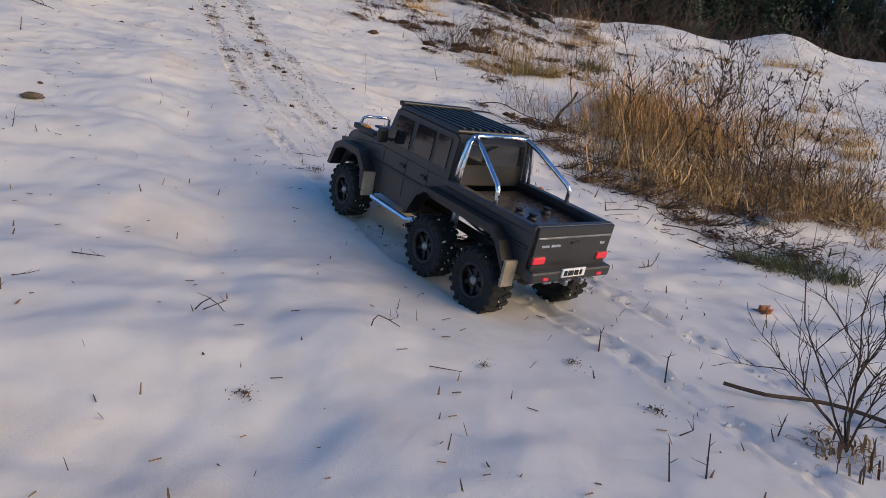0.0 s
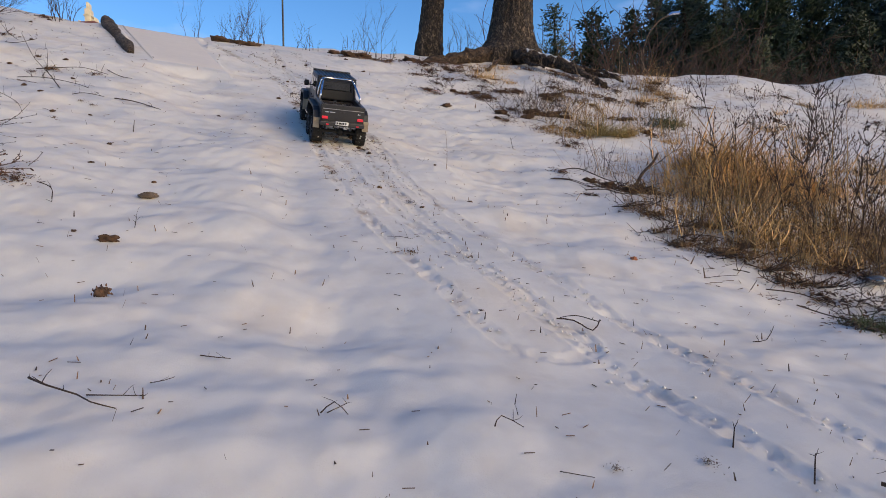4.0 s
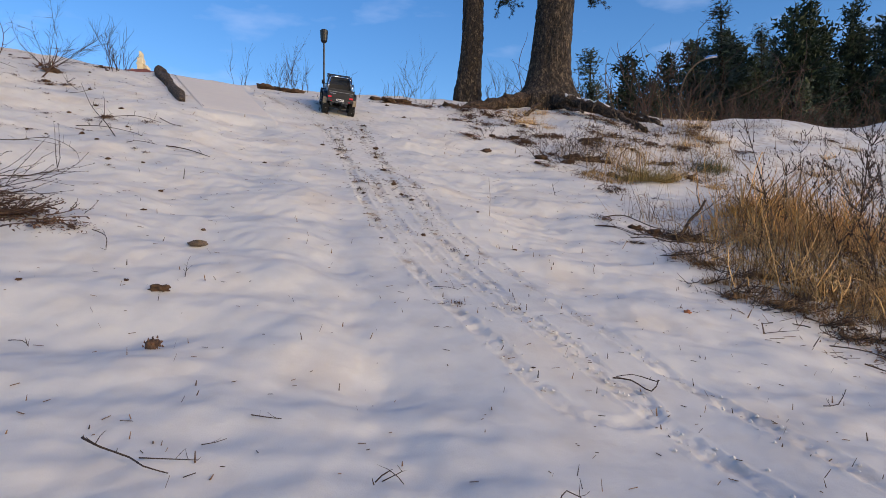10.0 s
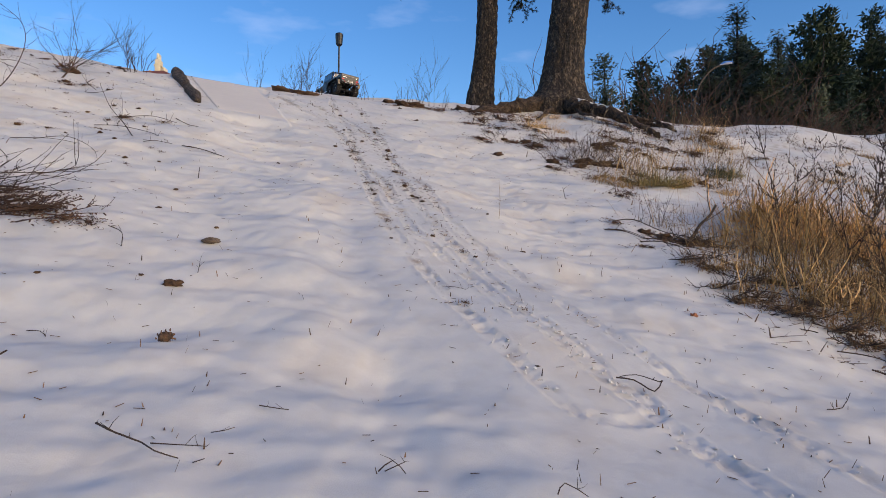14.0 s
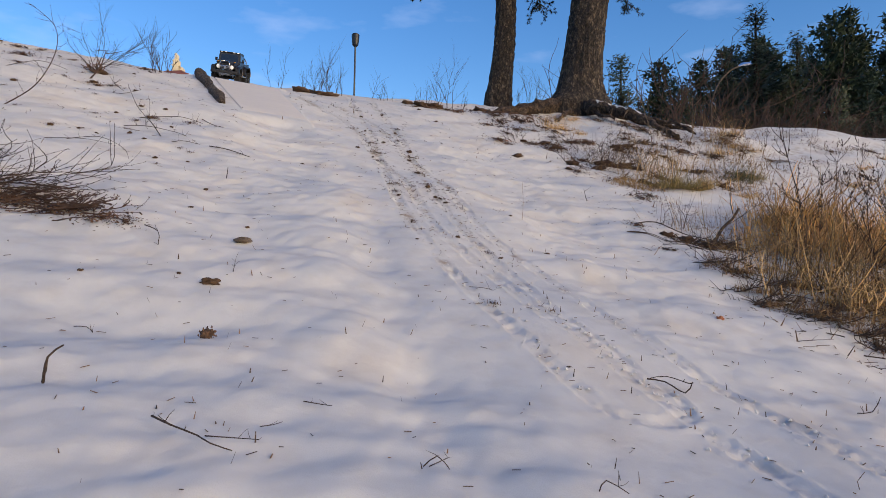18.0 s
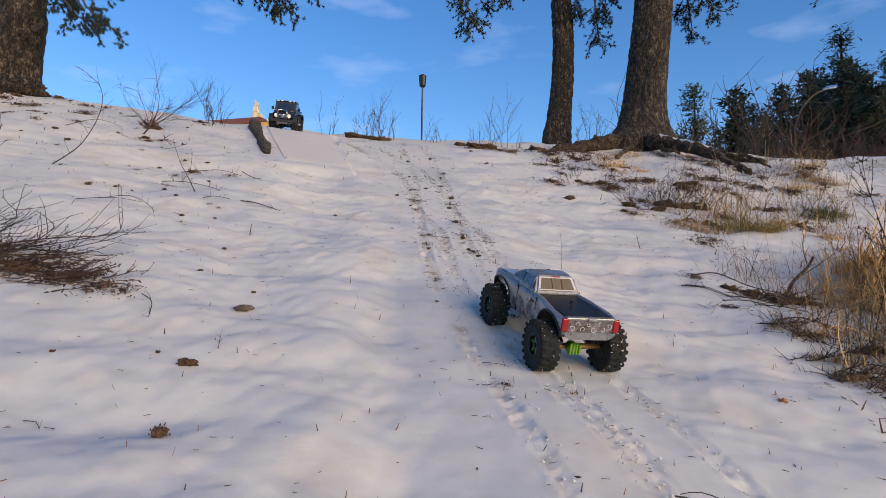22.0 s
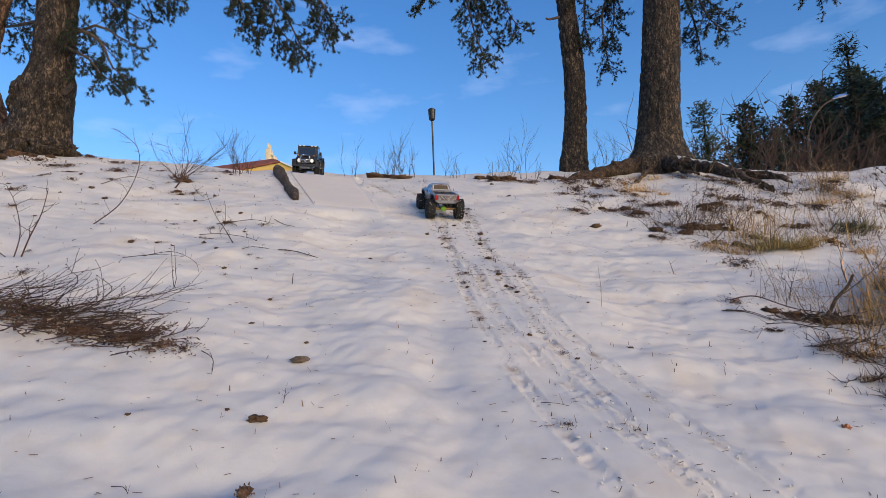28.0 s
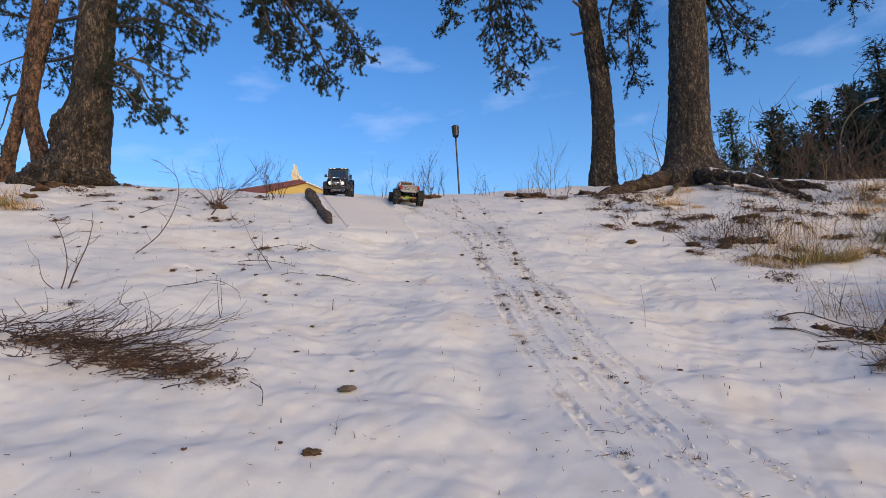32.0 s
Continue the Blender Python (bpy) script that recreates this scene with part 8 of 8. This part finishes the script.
twig([(0.64, 0.79, 0.0), (0.642, 0.79, 0.03)], 0.0024, "small upright sprout in the snow", "fallen twigs", 3)
twig([(0.69, 0.69, 0.004), (0.70, 0.70, 0.03), (0.71, 0.71, 0.035)], 0.0024, "small upright sprout in the snow", "fallen twigs", 3)
twig([(0.61, 0.56, 0.004), (0.63, 0.56, 0.01)], 0.002, "tiny dark twig on the snow", "fallen twigs", 3)
twig([(0.76, 0.55, 0.004), (0.77, 0.55, 0.03)], 0.002, "small upright sprout in the snow", "fallen twigs", 4)
twig([(0.53, 0.48, 0.0), (0.53, 0.485, 0.04)], 0.002, "small upright sprout in the snow", "fallen twigs", 3)
twig([(0.58, 0.48, 0.0), (0.585, 0.485, 0.05)], 0.002, "small upright sprout in the snow", "fallen twigs", 4)
twig([(0.05, 0.92, 0.002), (0.08, 0.93, 0.015)], 0.0018, "tiny dark twig on the snow", "fallen twigs", 2)
twig([(-0.58, 1.12, 0.004), (-0.565, 1.10, 0.05), (-0.55, 1.12, 0.07)], 0.005, "dark forked bark piece in the snow", "fallen twigs", 2)
twig([(-1.07, 3.36, 0.0), (-1.16, 3.5, 0.04), (-1.27, 3.7, 0.03), (-1.36, 3.86, 0.06), (-1.45, 3.98, 0.10)], 0.0046, "dry stick with side shoots leaning up the slope", "fallen twigs", 5)
twig([(-1.32, 3.8, 0.01), (-1.22, 3.78, 0.03), (-1.1, 3.82, 0.035), (-0.98, 3.84, 0.015)], 0.0046, "forked dry twig with a dead leaf clump", "fallen twigs", 7)
twig([(-1.22, 3.62, 0.0), (-1.25, 3.75, 0.03), (-1.3, 3.9, 0.07)], 0.0036, "thin dry twig on the upper slope", "fallen twigs", 5)
twig([(-0.98, 3.23, 0.006), (-0.93, 3.24, 0.02), (-0.85, 3.25, 0.012)], 0.0036, "thin dry twig on the upper slope", "fallen twigs", 4)
twig([(-0.81, 3.27, 0.006), (-0.72, 3.26, 0.015), (-0.64, 3.23, 0.006)], 0.005, "straight stick lying on the slope", "fallen twigs", 1)
twig([(-1.72, 4.5, 0.0), (-1.66, 4.35, 0.03), (-1.58, 4.28, 0.01)], 0.005, "bent twig under the shrub on the brow", "fallen twigs", 4)
twig([(-1.62, 4.2, 0.0), (-1.52, 4.12, 0.02), (-1.45, 4.2, 0.05)], 0.004, "bent twig under the shrub on the brow", "fallen twigs", 4)
twig([(-2.3, 4.3, 0.0), (-2.15, 4.4, 0.05), (-2.0, 4.45, 0.03)], 0.004, "thin dry twig on the upper slope", "fallen twigs", 4)
twig([(1.23, 3.41, 0.0), (1.22, 3.43, 0.06)], 0.004, "small upright sprout in the snow", "fallen twigs", 2)
twig([(1.3, 2.92, 0.006), (1.42, 2.95, 0.03), (1.55, 2.9, 0.02), (1.66, 2.84, 0.03)], 0.006, "wet dark stick by the dead branch", "sticks of the bank", 5)
twig([(1.2, 2.8, 0.006), (1.28, 2.76, 0.012), (1.36, 2.72, 0.006)], 0.005, "wet dark stick by the dead branch", "sticks of the bank", 4)
for x, y, q in ((1.78, 4.52, 0.06), (1.90, 4.53, 0.07), (1.70, 4.42, 0.05), (2.02, 4.5, 0.05), (1.10, 4.5, 0.03), (1.62, 2.78, 0.05), (1.5, 2.82, 0.04), (1.72, 2.82, 0.05), (1.42, 2.84, 0.03), (0.55, 6.2, 0.06), (0.7, 6.3, 0.07), (0.42, 6.25, 0.05), (-0.62, 6.15, 0.07), (-0.48, 6.2, 0.08), (-0.35, 6.2, 0.06), (1.2, 6.4, 0.06), (-1.9, 4.7, 0.05)):
    lump("mossy_clod", x, y, q, SOIL, "dark mossy clod of earth breaking through snow", "clod", "clods", 0.4, 0.8)
for x, y, q in ((-1.05, 3.83, 0.6), (-1.27, 3.6, 0.5), (-1.53, 3.22, 0.4), (-1.42, 3.27, 0.4), (-1.7, 4.4, 0.8), (-2.7, 4.6, 1.0), (-2.78, 5.4, 1.4), (-2.2, 5.0, 0.8), (1.04, 4.87, 1.2), (1.1, 4.79, 1.0), (1.65, 3.61, 1.3), (1.75, 3.7, 1.3), (1.16, 6.4, 1.6), (1.28, 5.81, 1.3), (1.62, 6.08, 1.6), (1.62, 5.57, 1.4), (0.5, 6.1, 1.4), (0.8, 6.2, 1.6), (1.4, 6.2, 1.8), (1.43, 2.33, 1.0), (1.42, 2.1, 1.0), (1.54, 1.96, 1.0), (1.64, 1.84, 1.0), (1.3, 2.6, 0.8)):
    litter(x, y, rng.choice(L_BROWN), q, "brown dead leaves and needles strewn on snow", "leaf patches")
# dark bits and dead leaves scattered over the upper slope towards the two-stemmed pine
for x, y, q in ((-1.53, 3.21, 0.016), (-1.42, 3.25, 0.011), (-1.34, 3.26, 0.009), (-1.36, 3.95, 0.013), (-1.22, 3.94, 0.014), (-1.28, 3.85, 0.02), (-1.08, 3.58, 0.011), (-1.82, 4.42, 0.022), (-1.77, 4.36, 0.016), (-1.46, 3.83, 0.014), (-2.41, 4.04, 0.01), (-2.72, 4.04, 0.018), (-2.68, 4.10, 0.012), (-2.44, 3.67, 0.013), (-3.03, 4.91, 0.02), (-3.07, 5.50, 0.03), (-2.96, 5.48, 0.016), (-2.52, 4.44, 0.012), (-3.10, 4.87, 0.012), (-1.53, 4.34, 0.013), (-1.81, 5.36, 0.022), (-1.70, 5.17, 0.014), (-1.74, 4.93, 0.012), (-2.85, 4.19, 0.012), (-2.25, 3.56, 0.01), (-2.34, 5.11, 0.012), (-0.85, 3.03, 0.008)):
    lump("leaf_clod", x, y, q * 0.8, SOIL, "clod of dead brown leaves in the snow", "leaves", "clods", 0.5, 0.8)
for x, y, q in ((-3.05, 5.46, 1.3), (-3.00, 4.89, 1.0), (-2.71, 4.03, 1.0), (-1.82, 4.40, 0.9), (-1.77, 4.36, 0.7), (-1.26, 3.84, 0.8), (-1.36, 3.95, 0.6), (-1.76, 5.25, 1.2), (-1.50, 3.64, 0.6), (-1.60, 3.75, 0.5), (-2.49, 4.88, 0.8), (-2.29, 4.42, 0.8), (-2.10, 3.90, 0.5), (-2.45, 3.66, 0.7), (-1.97, 4.34, 0.6), (-2.64, 5.46, 0.9), (-1.96, 4.58, 0.6), (-1.61, 4.39, 0.5), (-1.82, 3.47, 0.5), (-1.97, 3.10, 0.6), (-1.76, 2.76, 0.7), (-0.92, 3.15, 0.5), (-0.87, 3.13, 0.4), (-0.94, 2.87, 0.4), (-2.51, 4.32, 0.7), (-2.76, 4.39, 0.8), (-3.03, 4.27, 1.0), (-1.64, 3.99, 0.5)):
    litter(x, y, rng.choice(L_BROWN if q > 0.6 else L_THIN), q, "brown dead leaves and needles strewn on snow", "leaf patches")
for x, y, q in ((-3.31, 4.59, 0.09), (-3.45, 4.91, 0.12), (-3.44, 5.06, 0.11), (-3.33, 5.12, 0.07), (-3.22, 5.20, 0.06), (-3.40, 5.69, 0.05)):
    lump("mossy_clod", x, y, q * 0.5, SOIL, "dark mossy clod of earth at the pine's foot", "clod", "clods", 0.5, 0.9)
# brown leaf litter under the thick pine
for _ in range(46):
    y = rng.uniform(4.7, 6.4)
    x = rng.uniform(1.0 + 0.25 * (6.4 - y), 3.6)
    litter(x, y, rng.choice(L_BROWN), rng.uniform(0.7, 2.2), "brown dead leaves and needles strewn on snow", "leaf patches")
# earth and dead stems breaking through the snow between the pine's roots and the tussocks
for _ in range(16):
    x, y = rng.uniform(1.3, 2.7), rng.uniform(4.1, 5.3)
    lump("mossy_clod", x, y, rng.uniform(0.02, 0.05), SOIL, "dark mossy clod of earth breaking through snow", "clod", "clods", 0.45, 0.9)
    litter(x + 0.04, y - 0.05, rng.choice(L_BROWN), rng.uniform(0.8, 1.6), "brown dead leaves and needles strewn on snow", "leaf patches")
for _ in range(14):
    x, y, a = rng.uniform(1.2, 2.8), rng.uniform(4.1, 5.2), rng.uniform(0, 3.1)
    q = rng.uniform(0.06, 0.16)
    twig([(x, y, 0.005), (x + q * 0.5 * math.cos(a), y + q * 0.5 * math.sin(a), 0.04), (x + q * math.cos(a), y + q * math.sin(a), rng.uniform(0.03, 0.13))], 0.004, "dead dark stem standing out of the snow", "sticks of the bank", 4)
# the edge of the bank: wet dark sticks
for k, (x, y) in enumerate(((1.40, 2.62), (1.50, 2.45), (1.55, 2.3), (1.6, 2.15), (1.62, 2.0), (1.64, 1.85), (1.6, 1.7), (1.58, 1.55), (1.30, 2.75), (1.45, 2.7), (1.55, 2.62), (1.66, 1.45))):
    a = rng.uniform(-0.9, 0.2)
    twig([(x - 0.10 * math.cos(a), y - 0.10 * math.sin(a), 0.008), (x, y, 0.018), (x + 0.10 * math.cos(a), y + 0.10 * math.sin(a), 0.008)], 0.0042, "wet dark stick at the edge of the bank", "sticks of the bank", 3)

# stubble and bits all over the snow
verts, faces = [], []
for k in range(3000):
    x, y = rng.uniform(-2.6, 1.7), 0.35 + 5.2 * rng.random() ** 1.3
    if k % 3 == 0:
        y = rng.choice((rng.uniform(1.2, 5.8), rng.uniform(2.6, 4.4)))
        y += 0.12 * math.sin(y * 9)
        way = SIX_WAY[:19] if k % 2 else PICKUP_WAY[4:]
        x = float(np.interp(y, [r[2] for r in way], [r[1] for r in way])) + rng.choice((-0.104, 0.104)) + rng.gauss(0, 0.022)
    if ramp_height(x, y) > -1:
        continue
    z = floor_at(x, y)
    ln = rng.uniform(0.004, 0.020) * (0.8 + 0.12 * y)
    flat = rng.random() < (0.6 if y < 2.4 else 0.93)
    a = rng.uniform(0, 6.28)
    d = Vector((math.cos(a), math.sin(a), 0.15 if flat else rng.uniform(1.0, 4.0))).normalized() * ln
    s = Vector((-math.sin(a), math.cos(a), 0)) * rng.uniform(0.0008, 0.0020) * (0.7 + 0.17 * y)
    n = len(verts)
    o = Vector((x, y, z + 0.002))
    u = Vector((0, 0, 0.0012))
    verts += [o - s, o + s, o + d + s * 0.5, o + d - s * 0.5, o + u, o + d + u]
    faces += [(n, n + 1, n + 2, n + 3), (n, n + 4, n + 5, n + 3), (n + 1, n + 2, n + 5, n + 4)]
for k in range(15000):
    x, y = (rng.uniform(1.15, 6.0), rng.uniform(1.0, 6.6)) if k < 11000 else (rng.uniform(2.7, 7.2), rng.uniform(3.7, 6.5))
    if not x > 1.5 + 0.25 * math.sin(y * 2.2) + (0.5 if rng.random() < 0.5 else -0.15):
        continue
    if noise.noise(Vector((x * 1.6, y * 1.6, 4))) < -0.05:
        continue
    z = floor_at(x, y)
    ln, a = rng.uniform(0.008, 0.045) * (1.3 if k >= 11000 else 1), rng.uniform(0, 6.28)
    d = Vector((math.cos(a), math.sin(a), rng.choice((0.1, 0.3, 1.5)))).normalized() * ln
    s = Vector((-math.sin(a), math.cos(a), 0)) * rng.uniform(0.001, 0.0035)
    n = len(verts)
    o = Vector((x, y, z + 0.003))
    u = Vector((0, 0, 0.0016))
    verts += [o - s, o + s, o + d + s * 0.5, o + d - s * 0.5, o + u, o + d + u]
    faces += [(n, n + 1, n + 2, n + 3), (n, n + 4, n + 5, n + 3), (n + 1, n + 2, n + 5, n + 4)]
tagged(new("grass_stubble", fast_mesh("grass_stubble", verts, faces, DARK_BITS)), "short dark grass stubble and bits strewn on snow", "stubble", kind="stuff")

# crumbs of snow thrown up beside the ruts
cv, cf = [], []
for way, gauge, until in ((SIX_WAY, 0.10, 12.0), (PICKUP_WAY, 0.106, 31.0)):
    w = [r for r in way if r[0] <= until and r[2] > 0.4]
    for _ in range(900):
        i = rng.randrange(len(w) - 1)
        t = rng.random()
        x, y = w[i][1] + (w[i + 1][1] - w[i][1]) * t, w[i][2] + (w[i + 1][2] - w[i][2]) * t
        x += rng.choice((-1, 1)) * gauge + rng.gauss(0, 0.024)
        y += rng.gauss(0, 0.03)
        r = rng.uniform(0.0015, 0.006)
        z = floor_at(x, y) + r * 0.2
        n = len(cv)
        for p in ((1, 0, 0), (-1, 0, 0), (0, 1, 0), (0, -1, 0), (0, 0, 0.8), (0, 0, -1)):
            q = rng.uniform(0.7, 1.3) * r
            cv.append((x + p[0] * q, y + p[1] * q, z + p[2] * q))
        cf += [(n, n + 2, n + 4), (n + 2, n + 1, n + 4), (n + 1, n + 3, n + 4), (n + 3, n, n + 4)]
tagged(new("snow_crumbs", fast_mesh("snow_crumbs", cv, cf, PACKED)), "loose crumbs of snow beside the wheel ruts", "snow", kind="stuff")

# ---- what moves ----
def on_ground(x, y, heading, long, wide, lift=0.0, lean=0.0, nose=0.0, ramp=True):
    """A pose on the snow for a vehicle whose nose points along the heading (degrees clockwise from +Y)."""
    a = radians(heading)
    f, r = Vector((math.sin(a), math.cos(a), 0)), Vector((math.cos(a), -math.sin(a), 0))
    c = Vector((x, y, 0))

    def z(p):
        return tread_height(p.x, p.y) if ramp else floor_at(p.x, p.y) - 0.005
    fl, fr = z(c + f * long / 2 - r * wide / 2), z(c + f * long / 2 + r * wide / 2)
    bl, br = z(c - f * long / 2 - r * wide / 2), z(c - f * long / 2 + r * wide / 2)
    fwd = (f * long + Vector((0, 0, (fl + fr - bl - br) / 2))).normalized()
    side = (r * wide + Vector((0, 0, (fr + br - fl - bl) / 2))).normalized()
    up = side.cross(fwd).normalized()
    side = fwd.cross(up)
    m = Matrix((side, fwd, up)).transposed().to_4x4()
    m.translation = Vector((x, y, (fl + fr + bl + br) / 4 + lift))
    return m @ Matrix.Rotation(radians(lean), 4, "Y") @ Matrix.Rotation(radians(nose), 4, "X")


def spin(wheels, way, r):
    """Turns the wheels by the way that the truck has gone."""
    ts = np.arange(0, 32.01, 0.1)
    w = np.array(way)
    xs, ys = np.interp(ts, w[:, 0], w[:, 1]), np.interp(ts, w[:, 0], w[:, 2])
    gone = np.concatenate([[0], np.cumsum(np.hypot(np.diff(xs), np.diff(ys)))]) / r
    keep = [i for i in range(len(ts)) if i in (0, len(ts) - 1) or gone[min(i + 1, len(ts) - 1)] - gone[i - 1] > 1e-3]
    for ob in wheels:
        at = ob.location.copy()
        walk(ob, [(float(ts[i]), Matrix.Translation(at) @ Matrix.Rotation(-float(gone[i]), 4, "X")) for i in keep])


# how the trucks sink, lean and lift their noses on the soft snow: seconds, lift, lean, nose
SIX_SINK = [(0, 0.004, 0, 0), (3, 0.0, 0, 0), (6, -0.008, 0, -2.5), (9, -0.015, 0, -3), (11.5, -0.022, 2, -5), (12.5, -0.024, 6, -6), (13.5, -0.02, 8, -6), (14.5, 0, 0, 0), (15.5, 0, 0, 0), (16.5, 0, 4, 0), (32, 0, 4, 0)]
PICKUP_SINK = [(0, -0.006, 0, -1.8), (24, -0.006, 0, -2), (27.5, -0.008, 0, -5), (29, -0.014, 0, -7), (30, -0.020, 0, -8), (32, -0.020, 0, -8)]


def sink(table, t):
    q = np.array(table, float)
    return [float(np.interp(t, q[:, 0], q[:, k])) for k in (1, 2, 3)]


def motions():
    walk(truck, [(t, on_ground(x, y, h, 0.445, 0.2, *sink(SIX_SINK, t))) for t, x, y, h in SIX_WAY])
    walk(truck2, [(t, on_ground(x, y, h, 0.37, 0.2, *sink(PICKUP_SINK, t), ramp=False)) for t, x, y, h in PICKUP_WAY])
    spin(truck_wheels, SIX_WAY, TRUCK_R)
    spin(truck2_wheels, PICKUP_WAY, TRUCK2_R)


motions()
